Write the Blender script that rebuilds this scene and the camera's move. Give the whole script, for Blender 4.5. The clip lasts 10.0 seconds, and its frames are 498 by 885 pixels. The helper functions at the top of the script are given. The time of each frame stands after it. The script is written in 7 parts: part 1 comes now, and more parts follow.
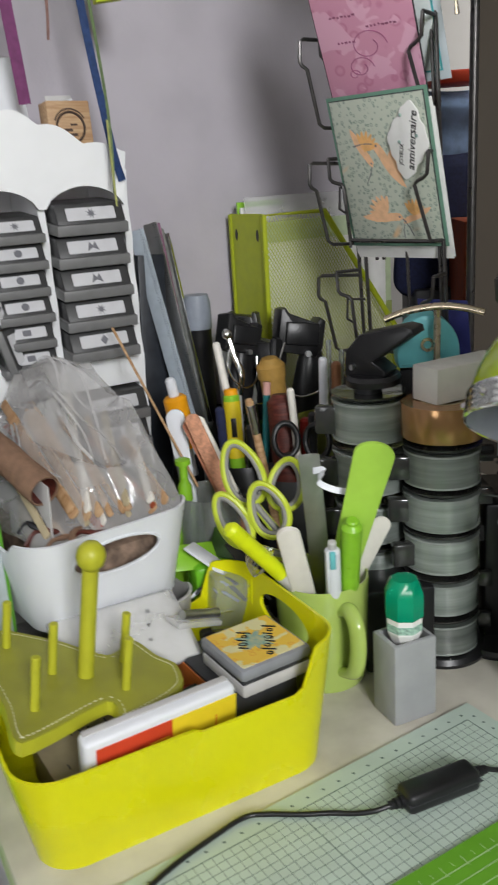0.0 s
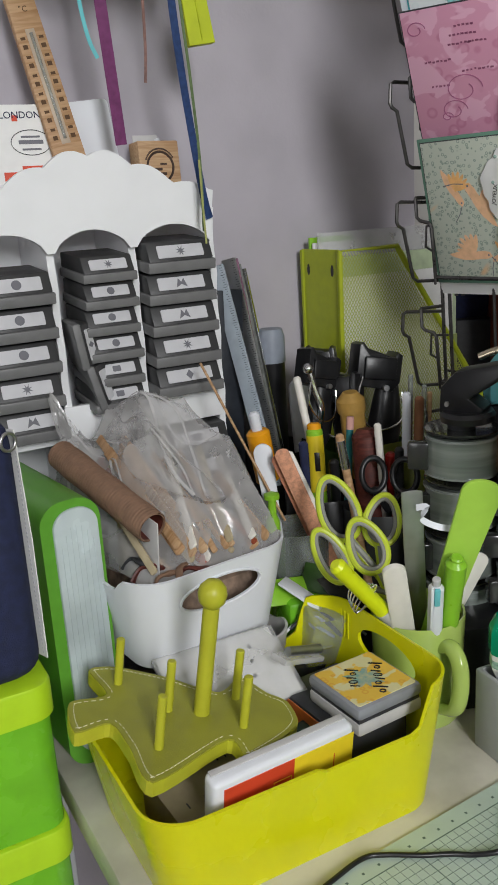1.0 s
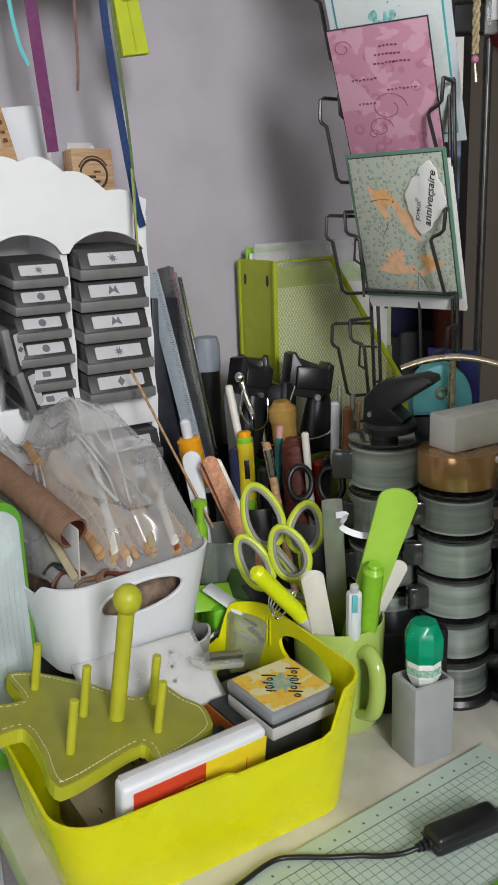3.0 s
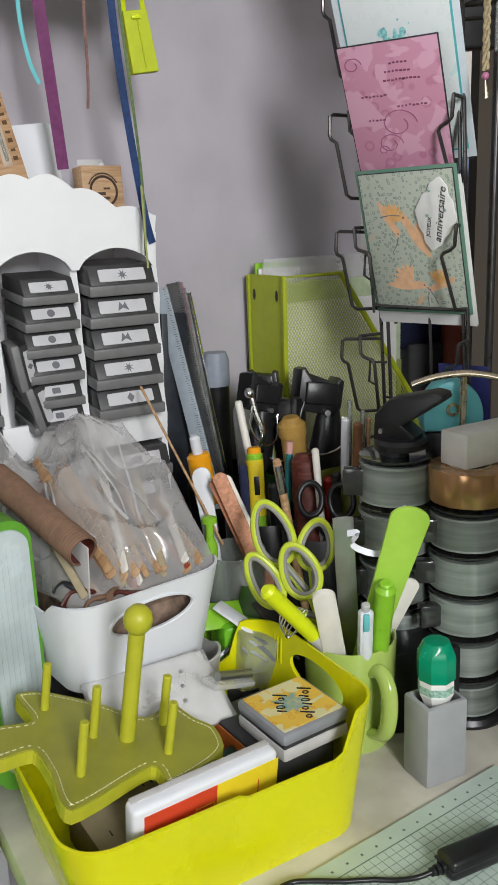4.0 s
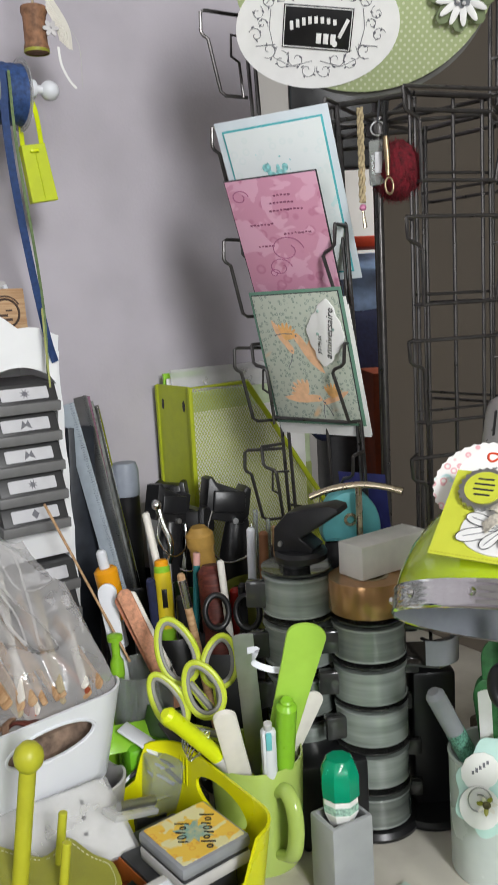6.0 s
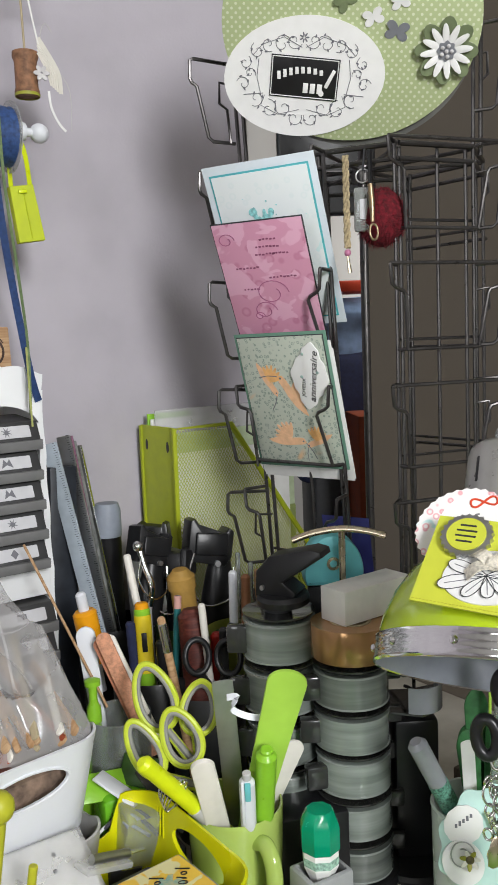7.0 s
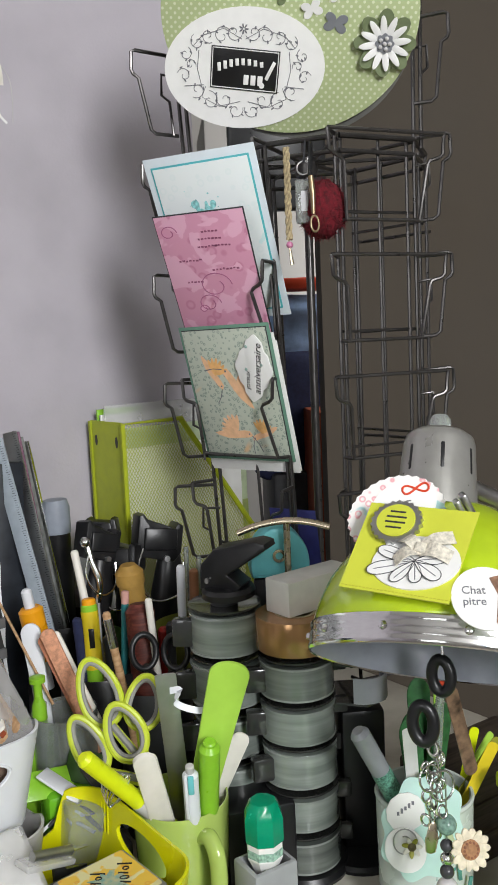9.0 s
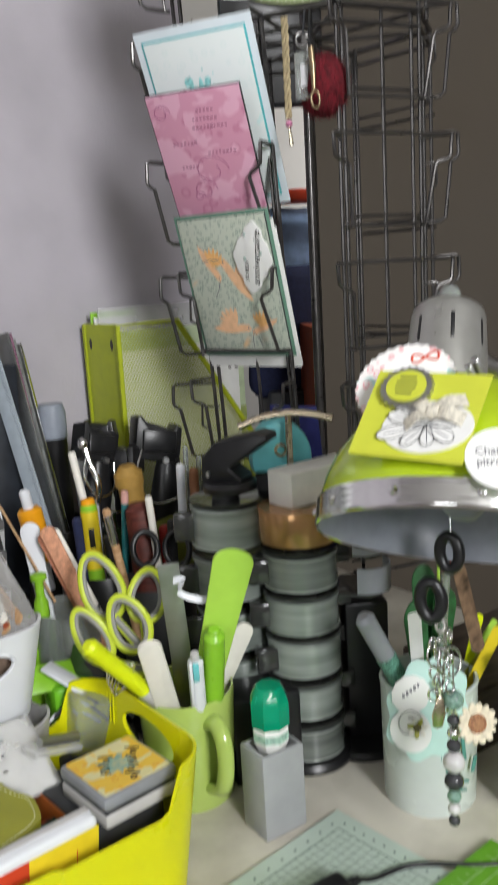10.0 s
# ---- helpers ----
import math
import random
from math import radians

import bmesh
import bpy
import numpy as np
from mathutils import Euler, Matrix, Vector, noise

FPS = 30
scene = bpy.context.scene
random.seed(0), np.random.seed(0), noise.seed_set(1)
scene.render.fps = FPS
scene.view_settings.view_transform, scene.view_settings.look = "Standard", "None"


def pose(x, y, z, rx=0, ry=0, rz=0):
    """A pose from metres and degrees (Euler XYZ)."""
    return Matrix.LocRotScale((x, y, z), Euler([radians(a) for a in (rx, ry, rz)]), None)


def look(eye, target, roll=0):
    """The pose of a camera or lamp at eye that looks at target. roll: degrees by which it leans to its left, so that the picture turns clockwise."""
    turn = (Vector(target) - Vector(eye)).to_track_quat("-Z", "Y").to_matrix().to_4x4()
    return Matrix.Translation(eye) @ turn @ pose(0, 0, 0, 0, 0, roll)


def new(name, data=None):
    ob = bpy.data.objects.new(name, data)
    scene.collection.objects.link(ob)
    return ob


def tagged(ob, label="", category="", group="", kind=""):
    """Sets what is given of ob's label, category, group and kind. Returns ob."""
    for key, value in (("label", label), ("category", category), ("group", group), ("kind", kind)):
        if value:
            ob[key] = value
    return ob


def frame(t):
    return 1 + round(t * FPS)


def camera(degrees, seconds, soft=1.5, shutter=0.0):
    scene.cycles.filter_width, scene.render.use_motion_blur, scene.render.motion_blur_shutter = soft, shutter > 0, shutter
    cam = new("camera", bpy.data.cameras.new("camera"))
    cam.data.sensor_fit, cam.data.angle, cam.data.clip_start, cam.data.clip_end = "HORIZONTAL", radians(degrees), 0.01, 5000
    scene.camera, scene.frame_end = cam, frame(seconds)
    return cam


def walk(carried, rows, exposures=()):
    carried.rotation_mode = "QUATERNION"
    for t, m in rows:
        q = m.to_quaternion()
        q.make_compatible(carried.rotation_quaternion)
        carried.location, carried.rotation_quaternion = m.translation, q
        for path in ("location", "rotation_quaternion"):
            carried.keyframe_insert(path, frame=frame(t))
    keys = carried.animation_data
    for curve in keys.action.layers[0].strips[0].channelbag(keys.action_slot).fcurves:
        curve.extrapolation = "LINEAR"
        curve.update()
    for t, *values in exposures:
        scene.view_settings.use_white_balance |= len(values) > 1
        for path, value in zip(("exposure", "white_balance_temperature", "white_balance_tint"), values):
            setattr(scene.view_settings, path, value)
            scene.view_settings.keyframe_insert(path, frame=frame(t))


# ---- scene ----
cam = camera(33.0, 10.0, shutter=0.5)
PATH = [
    (0, (0.069, 0.016, 1.231), (-0.054, 1.921, 0.634), -3.7),
    (0.5, (0.016, 0.003, 1.246), (-0.112, 1.917, 0.679), -5.2),
    (1, (-0.02, 0.009, 1.25), (-0.152, 1.929, 0.707), -3.6),
    (1.5, (-0.001, 0.007, 1.233), (-0.109, 1.934, 0.706), -3.5),
    (2, (0.018, -0.002, 1.239), (-0.089, 1.921, 0.698), -3.5),
    (2.5, (0.022, 0.0, 1.242), (-0.002, 1.917, 0.671), -2.5),
    (2.7, (0.018, 0.0, 1.247), (-0.012, 1.921, 0.691), -2.3),
    (4, (0.011, 0.006, 1.257), (-0.04, 1.94, 0.75), -2.3),
    (4.5, (0.029, -0.006, 1.274), (-0.03, 1.933, 0.789), -3.5),
    (5, (0.052, 0.001, 1.282), (0.026, 1.959, 0.879), -4.1),
    (5.5, (0.055, -0.002, 1.292), (0.14, 1.957, 0.9), -3.5),
    (6.8, (0.056, 0.003, 1.294), (0.164, 1.987, 1.068), -2.8),
    (7, (0.059, 0.004, 1.294), (0.193, 1.986, 1.061), -2.3),
    (7.5, (0.07, 0.009, 1.288), (0.189, 1.993, 1.063), -2.2),
    (8, (0.074, 0.009, 1.283), (0.202, 1.993, 1.062), -2.2),
    (8.5, (0.096, -0.006, 1.289), (0.288, 1.973, 1.072), -2.6),
    (9, (0.084, 0.003, 1.285), (0.292, 1.979, 1.049), -2.6),
    (9.5, (0.082, 0.005, 1.274), (0.294, 1.978, 1.029), -2.7),
    (10, (0.076, 0.017, 1.24), (0.289, 1.967, 0.85), -3.3),
]
walk(cam, [(t, look(eye, target, roll)) for t, eye, target, roll in PATH], exposures=((0.0, -0.15), (0.5, -0.33), (1.5, -0.38), (3.0, -0.19), (5.0, -0.04), (7.0, 0.06), (10.0, 0.03)))

# ---- frame of the desk: x along the wall, y into the wall, both turned 32 degrees ----
DESK = pose(-0.076, 1.165, 0, 0, 0, 32)
TOP = 0.75


def on(x, y, z=TOP, rz=0, rx=0, ry=0):
    """A pose in the frame of the desk and its wall."""
    return DESK @ pose(x, y, z, rx, ry, rz)


# ---- daylight and fill lamps ----
world = bpy.data.worlds.new("sky")
scene.world = world
world.use_nodes = True
sky = world.node_tree.nodes.new("ShaderNodeTexSky")
sky.sky_type = "NISHITA"
sky.sun_disc = False
sky.sun_elevation, sky.sun_rotation = radians(35), radians(120)
world.node_tree.links.new(sky.outputs[0], world.node_tree.nodes["Background"].inputs[0])
world.node_tree.nodes["Background"].inputs[1].default_value = 0.09


def area(name, m, w, h, watts, colour):
    data = bpy.data.lights.new(name, "AREA")
    data.shape, data.size, data.size_y, data.energy, data.color = "RECTANGLE", w, h, watts, colour
    ob = new(name, data)
    ob.matrix_world = m
    return ob


area("window_daylight", look((0.78, -1.55, 1.95), (0.05, 1.0, 1.10)), 0.50, 0.80, 57, (0.985, 0.99, 1.0))
# fill lamp added at the left to brighten the cards and boxes
area("side_fill", look((-1.15, -1.54, 1.70), (-0.25, 0.9, 0.9)), 0.70, 1.1, 9, (0.985, 0.99, 1.0))
# lamp added to brighten the room beyond, which has no window
area("far_room_fill", look((1.7, 2.02, 1.8), (0.5, 2.6, 1.3)), 0.5, 1.0, 30, (1.0, 0.98, 0.95))
scene.view_settings.exposure = 0.0


# ---- mesh helpers ----
def take(bm, other, m=None):
    """Adds the bmesh other to bm, moved by m."""
    if m is not None:
        bmesh.ops.transform(other, matrix=m, verts=other.verts)
    me = bpy.data.meshes.new("tmp")
    other.to_mesh(me)
    other.free()
    bm.from_mesh(me)
    bpy.data.meshes.remove(me)
    return bm


def block(w, d, h, bev=0.001, seg=2, at=(0, 0, 0)):
    """A box with rounded edges that stands on z = at[2]."""
    bm = bmesh.new()
    bmesh.ops.create_cube(bm, size=1)
    bmesh.ops.scale(bm, vec=(w, d, h), verts=bm.verts)
    if bev:
        bmesh.ops.bevel(bm, geom=bm.edges, offset=bev, segments=seg, profile=0.5, affect="EDGES")
    bmesh.ops.translate(bm, vec=(at[0], at[1], at[2] + h / 2), verts=bm.verts)
    return bm


def lathe(profile, seg=32, m=None):
    bm = bmesh.new()
    rings = []
    for r, z in profile:
        if r < 1e-6:
            rings.append([bm.verts.new((0, 0, z))])
        else:
            rings.append([bm.verts.new((r * math.cos(2 * math.pi * i / seg), r * math.sin(2 * math.pi * i / seg), z)) for i in range(seg)])
    for a, b in zip(rings, rings[1:]):
        for i in range(seg):
            j = (i + 1) % seg
            if len(a) == 1 and len(b) == 1:
                continue
            if len(a) == 1:
                bm.faces.new((a[0], b[j], b[i]))
            elif len(b) == 1:
                bm.faces.new((a[i], a[j], b[0]))
            else:
                bm.faces.new((a[i], a[j], b[j], b[i]))
    bmesh.ops.recalc_face_normals(bm, faces=bm.faces)
    if m is not None:
        bmesh.ops.transform(bm, matrix=m, verts=bm.verts)
    return bm


def prism(outline, h, bev=0.0, z=0.0):
    bm = bmesh.new()
    low = [bm.verts.new((x, y, z)) for x, y in outline]
    up = [bm.verts.new((x, y, z + h)) for x, y in outline]
    bm.faces.new(low[::-1])
    top = bm.faces.new(up)
    n = len(low)
    for i in range(n):
        bm.faces.new((low[i], low[(i + 1) % n], up[(i + 1) % n], up[i]))
    bmesh.ops.recalc_face_normals(bm, faces=bm.faces)
    if bev:
        bmesh.ops.bevel(bm, geom=list(top.edges), offset=bev, segments=2, profile=0.5, affect="EDGES")
    return bm


def oval(a, b, n=48, cx=0, cy=0, turn=0):
    c, s = math.cos(radians(turn)), math.sin(radians(turn))
    pts = [(a * math.cos(2 * math.pi * i / n), b * math.sin(2 * math.pi * i / n)) for i in range(n)]
    return [(cx + x * c - y * s, cy + x * s + y * c) for x, y in pts]


def rounded(w, d, r, n=6):
    """Outline of a rounded rectangle round the origin."""
    pts = []
    for cx, cy, a0 in ((w / 2 - r, d / 2 - r, 0), (-w / 2 + r, d / 2 - r, 90), (-w / 2 + r, -d / 2 + r, 180), (w / 2 - r, -d / 2 + r, 270)):
        for i in range(n + 1):
            a = radians(a0 + 90 * i / n)
            pts.append((cx + r * math.cos(a), cy + r * math.sin(a)))
    return pts


def smooth_line(pts, steps=6):
    """Catmull-Rom through the points."""
    pts = [Vector(p) for p in pts]
    out = []
    for i in range(len(pts) - 1):
        p0, p1, p2, p3 = pts[max(i - 1, 0)], pts[i], pts[i + 1], pts[min(i + 2, len(pts) - 1)]
        for k in range(steps):
            t = k / steps
            out.append(0.5 * (2 * p1 + (p2 - p0) * t + (2 * p0 - 5 * p1 + 4 * p2 - p3) * t * t + (3 * p1 - p0 - 3 * p2 + p3) * t ** 3))
    return out + [pts[-1]]


def rod(pts, r, seg=8, closed=False, flat=1.0, bm=None):
    """A round bar along the points; flat squeezes it across."""
    bm = bm or bmesh.new()
    pts = [Vector(p) for p in pts]
    n = len(pts)
    rings, side = [], None
    for i, p in enumerate(pts):
        if closed:
            d = (pts[(i + 1) % n] - pts[i - 1]).normalized()
        else:
            d = (pts[min(i + 1, n - 1)] - pts[max(i - 1, 0)]).normalized()
        if side is None:
            side = d.orthogonal().normalized()
        side = (side - d * side.dot(d)).normalized()
        up = d.cross(side)
        rr = r[i] if isinstance(r, (list, tuple)) else r
        rings.append([bm.verts.new(p + side * (rr * math.cos(2 * math.pi * k / seg)) + up * (rr * flat * math.sin(2 * math.pi * k / seg))) for k in range(seg)])
    for i in range(n if closed else n - 1):
        a, b = rings[i], rings[(i + 1) % n]
        for k in range(seg):
            bm.faces.new((a[k], a[(k + 1) % seg], b[(k + 1) % seg], b[k]))
    if not closed:
        bm.faces.new(rings[0][::-1])
        bm.faces.new(rings[-1])
    return bm


def band(pts, width, thick, across=(0, 0, 1)):
    """A flat strip along the points."""
    bm = bmesh.new()
    pts = [Vector(p) for p in pts]
    rows = []
    for i, p in enumerate(pts):
        d = (pts[min(i + 1, len(pts) - 1)] - pts[max(i - 1, 0)]).normalized()
        a = Vector(across)
        a = (a - d * a.dot(d)).normalized()
        nn = d.cross(a)
        rows.append([bm.verts.new(p + a * (sx * width / 2) + nn * (sy * thick / 2)) for sx, sy in ((-1, -1), (1, -1), (1, 1), (-1, 1))])
    for a, b in zip(rows, rows[1:]):
        for k in range(4):
            bm.faces.new((a[k], a[(k + 1) % 4], b[(k + 1) % 4], b[k]))
    bm.faces.new(rows[0][::-1])
    bm.faces.new(rows[-1])
    bmesh.ops.recalc_face_normals(bm, faces=bm.faces)
    return bm


def thing(name, m, label, category, group="", kind=""):
    ob = new(name)
    ob.empty_display_size = 0.02
    ob.matrix_world = m
    return tagged(ob, label, category, group, kind)


def part(name, bm, material, parent, label="", smooth=True, m=None):
    """One mesh under a thing or a part."""
    if m is not None:
        bmesh.ops.transform(bm, matrix=m, verts=bm.verts)
    me = bpy.data.meshes.new(name)
    bm.to_mesh(me)
    bm.free()
    if material:
        me.materials.append(material)
    for p in me.polygons:
        p.use_smooth = smooth
    if smooth:
        me.set_sharp_from_angle(angle=radians(38))
    ob = new(name, me)
    ob.parent = parent
    if label:
        ob["label"] = label
    return ob


def whole(name, bm, material, m, label, category, group="", kind="", smooth=True):
    """A thing that is one mesh."""
    ob = part(name, bm, material, None, smooth=smooth)
    ob.matrix_world = m
    return tagged(ob, label, category, group, kind)


def bored(ob, cutter):
    """Cuts the bmesh cutter out of the mesh of ob."""
    me = bpy.data.meshes.new("cutter")
    cutter.to_mesh(me)
    cutter.free()
    tool = new("cutter", me)
    tool.parent = ob.parent
    mod = ob.modifiers.new("cut", "BOOLEAN")
    mod.operation, mod.object, mod.solver = "DIFFERENCE", tool, "EXACT"
    bpy.context.view_layer.update()
    done = bpy.data.meshes.new_from_object(ob.evaluated_get(bpy.context.evaluated_depsgraph_get()))
    ob.modifiers.remove(mod)
    ob.data = done
    bpy.data.objects.remove(tool)
    done.set_sharp_from_angle(angle=radians(38))
    return ob


def writing(name, text, size, material, parent, m, shear=0.0, thick=0.0002):
    cu = bpy.data.curves.new(name, "FONT")
    cu.body, cu.size, cu.extrude, cu.shear = text, size, thick, shear
    cu.align_x, cu.align_y, cu.resolution_u = "CENTER", "CENTER", 3
    tmp = new(name, cu)
    bpy.context.view_layer.update()
    me = bpy.data.meshes.new_from_object(tmp.evaluated_get(bpy.context.evaluated_depsgraph_get()))
    bpy.data.objects.remove(tmp)
    me.materials.clear()
    me.materials.append(material)
    ob = new(name, me)
    ob.parent = parent
    ob.matrix_local = m
    return ob


# ---- materials ----
def mat(name, colour, rough=0.5, metal=0.0, var=0.12, scale=60.0, bump=0.05, fine=400.0, clear=0.0, ior=1.45, coat=0.0, dirt=None, subsurf=0.0):
    """A surface with two scales of variation: blotches and grain."""
    ma = bpy.data.materials.new(name)
    ma.use_nodes = True
    nt = ma.node_tree
    b = nt.nodes["Principled BSDF"]
    co = nt.nodes.new("ShaderNodeTexCoord")
    big = nt.nodes.new("ShaderNodeTexNoise")
    big.inputs["Scale"].default_value, big.inputs["Detail"].default_value = scale, 4
    small = nt.nodes.new("ShaderNodeTexNoise")
    small.inputs["Scale"].default_value, small.inputs["Detail"].default_value = fine, 3
    nt.links.new(co.outputs["Object"], big.inputs["Vector"])
    nt.links.new(co.outputs["Object"], small.inputs["Vector"])
    ramp = nt.nodes.new("ShaderNodeValToRGB")
    lo = dirt or tuple(c * (1 - var * 1.6) for c in colour)
    ramp.color_ramp.elements[0].color = (*lo, 1)
    ramp.color_ramp.elements[1].color = (*[min(1, c * (1 + var * 0.5)) for c in colour], 1)
    ramp.color_ramp.elements[0].position, ramp.color_ramp.elements[1].position = 0.28, 0.62
    nt.links.new(big.outputs["Fac"], ramp.inputs["Fac"])
    nt.links.new(ramp.outputs["Color"], b.inputs["Base Color"])
    rr = nt.nodes.new("ShaderNodeMapRange")
    rr.inputs["To Min"].default_value, rr.inputs["To Max"].default_value = max(0.02, rough - 0.1), min(1, rough + 0.12)
    nt.links.new(big.outputs["Fac"], rr.inputs["Value"])
    nt.links.new(rr.outputs["Result"], b.inputs["Roughness"])
    if bump:
        bp = nt.nodes.new("ShaderNodeBump")
        bp.inputs["Strength"].default_value, bp.inputs["Distance"].default_value = bump, 0.001
        nt.links.new(small.outputs["Fac"], bp.inputs["Height"])
        nt.links.new(bp.outputs["Normal"], b.inputs["Normal"])
    b.inputs["Metallic"].default_value = metal
    b.inputs["Transmission Weight"].default_value = clear
    b.inputs["IOR"].default_value = ior
    b.inputs["Coat Weight"].default_value = coat
    b.inputs["Subsurface Weight"].default_value = subsurf
    b.inputs["Subsurface Scale"].default_value = 0.004
    return ma


def film_mat(name, colour, share, rough=0.15, crinkle=0.35):
    """Thin clear plastic: part see-through, part glossy sheet with creases."""
    ma = mat(name, colour, rough, bump=crinkle, fine=55, scale=25, coat=0.5 if crinkle > 0.5 else 0.0)
    nt = ma.node_tree
    out, b = nt.nodes["Material Output"], nt.nodes["Principled BSDF"]
    tr = nt.nodes.new("ShaderNodeBsdfTransparent")
    mix = nt.nodes.new("ShaderNodeMixShader")
    mix.inputs[0].default_value = share
    nt.links.new(tr.outputs[0], mix.inputs[1])
    nt.links.new(b.outputs[0], mix.inputs[2])
    nt.links.new(mix.outputs[0], out.inputs["Surface"])
    return ma


def streaked(name, dark, light, rough):
    """Wound plastic film: glossy, with fine level streaks round the roll."""
    ma = mat(name, light, rough, bump=0.03, coat=0.7)
    nt = ma.node_tree
    b = nt.nodes["Principled BSDF"]
    co = nt.nodes.new("ShaderNodeTexCoord")
    info = nt.nodes.new("ShaderNodeObjectInfo")
    mp = nt.nodes.new("ShaderNodeMapping")
    mp.inputs["Scale"].default_value = (8, 8, 120)
    no = nt.nodes.new("ShaderNodeTexNoise")
    no.noise_dimensions = "4D"
    no.inputs["Scale"].default_value, no.inputs["Detail"].default_value = 1.0, 4
    nt.links.new(info.outputs["Random"], no.inputs["W"])
    ra = nt.nodes.new("ShaderNodeValToRGB")
    ra.color_ramp.elements[0].color, ra.color_ramp.elements[1].color = (*dark, 1), (*light, 1)
    ra.color_ramp.elements[0].position, ra.color_ramp.elements[1].position = 0.35, 0.68
    nt.links.new(co.outputs["Object"], mp.inputs["Vector"])
    nt.links.new(mp.outputs["Vector"], no.inputs["Vector"])
    nt.links.new(no.outputs["Fac"], ra.inputs["Fac"])
    hs = nt.nodes.new("ShaderNodeHueSaturation")
    mr = nt.nodes.new("ShaderNodeMapRange")
    mr.inputs["To Min"].default_value, mr.inputs["To Max"].default_value = 0.7, 1.45
    nt.links.new(info.outputs["Random"], mr.inputs["Value"])
    nt.links.new(mr.outputs["Result"], hs.inputs["Value"])
    nt.links.new(ra.outputs["Color"], hs.inputs["Color"])
    nt.links.new(hs.outputs["Color"], b.inputs["Base Color"])
    return ma


def wood_mat(name, light, dark, scale=18.0, rough=0.55, stretch=(1, 12, 12)):
    ma = mat(name, light, rough)
    nt = ma.node_tree
    b = nt.nodes["Principled BSDF"]
    co = nt.nodes.new("ShaderNodeTexCoord")
    mp = nt.nodes.new("ShaderNodeMapping")
    mp.inputs["Scale"].default_value = stretch
    no = nt.nodes.new("ShaderNodeTexNoise")
    no.inputs["Scale"].default_value, no.inputs["Detail"].default_value, no.inputs["Distortion"].default_value = scale, 6, 0.6
    ra = nt.nodes.new("ShaderNodeValToRGB")
    ra.color_ramp.elements[0].color, ra.color_ramp.elements[1].color = (*dark, 1), (*light, 1)
    ra.color_ramp.elements[0].position, ra.color_ramp.elements[1].position = 0.35, 0.62
    nt.links.new(co.outputs["Object"], mp.inputs["Vector"])
    nt.links.new(mp.outputs["Vector"], no.inputs["Vector"])
    nt.links.new(no.outputs["Fac"], ra.inputs["Fac"])
    nt.links.new(ra.outputs["Color"], b.inputs["Base Color"])
    return ma


def paper_mat(name, base, print_a, print_b, cells=260.0, patch=26.0, cut=0.56, ink=None):
    """Printed card: a base, blots of a second colour, and small ring motifs."""
    ma = mat(name, base, 0.6, bump=0.04)
    nt = ma.node_tree
    b = nt.nodes["Principled BSDF"]
    co = nt.nodes.new("ShaderNodeTexCoord")
    vo = nt.nodes.new("ShaderNodeTexVoronoi")
    vo.inputs["Scale"].default_value = cells
    r1 = nt.nodes.new("ShaderNodeValToRGB")
    r1.color_ramp.interpolation = "EASE"
    r1.color_ramp.elements[0].color, r1.color_ramp.elements[1].color = (*base, 1), (*base, 1)
    r1.color_ramp.elements[0].position = 0.12
    e = r1.color_ramp.elements.new(0.3)
    e.color = (*(ink or print_b), 1)
    e = r1.color_ramp.elements.new(0.42)
    e.color = (*base, 1)
    no = nt.nodes.new("ShaderNodeTexNoise")
    no.inputs["Scale"].default_value, no.inputs["Detail"].default_value, no.inputs["Distortion"].default_value = patch, 2, 0.8
    r2 = nt.nodes.new("ShaderNodeValToRGB")
    r2.color_ramp.elements[0].color, r2.color_ramp.elements[1].color = (0, 0, 0, 1), (1, 1, 1, 1)
    r2.color_ramp.elements[0].position, r2.color_ramp.elements[1].position = cut, cut + 0.03
    mx = nt.nodes.new("ShaderNodeMix")
    mx.data_type = "RGBA"
    nt.links.new(co.outputs["Object"], vo.inputs["Vector"])
    nt.links.new(co.outputs["Object"], no.inputs["Vector"])
    nt.links.new(vo.outputs["Distance"], r1.inputs["Fac"])
    nt.links.new(no.outputs["Fac"], r2.inputs["Fac"])
    nt.links.new(r2.outputs["Color"], mx.inputs["Factor"])
    nt.links.new(r1.outputs["Color"], mx.inputs["A"])
    mx.inputs["B"].default_value = (*print_a, 1)
    nt.links.new(mx.outputs["Result"], b.inputs["Base Color"])
    return ma


lilac = mat("lilac_wall_paint", (0.475, 0.445, 0.49), 0.75, var=0.09, scale=7, bump=0.25, fine=220)
# taupe of the wall behind the rack, with its shade darkened into the colour
shaded_taupe = mat("shaded_taupe_paint", (0.086, 0.070, 0.052), 0.75, var=0.05, scale=5, bump=0.1, fine=150)
white_wall = mat("white_wall_paint", (0.58, 0.57, 0.55), 0.85, var=0.04, scale=5, bump=0.15)
floor_m = mat("beige_floor", (0.30, 0.265, 0.22), 0.5, var=0.1, scale=8)
laminate = mat("marbled_laminate", (0.56, 0.53, 0.46), 0.38, var=0.2, scale=14, bump=0.03, dirt=(0.40, 0.37, 0.31))
lime = mat("lime_plastic", (0.69, 0.68, 0.002), 0.26, var=0.05, scale=12, bump=0.03, fine=900)
white_pl = mat("white_plastic", (0.76, 0.78, 0.82), 0.4, var=0.03, scale=15, bump=0.03, fine=900)
grey_pl = mat("pale_grey_plastic", (0.52, 0.51, 0.50), 0.45, var=0.05, bump=0.03)
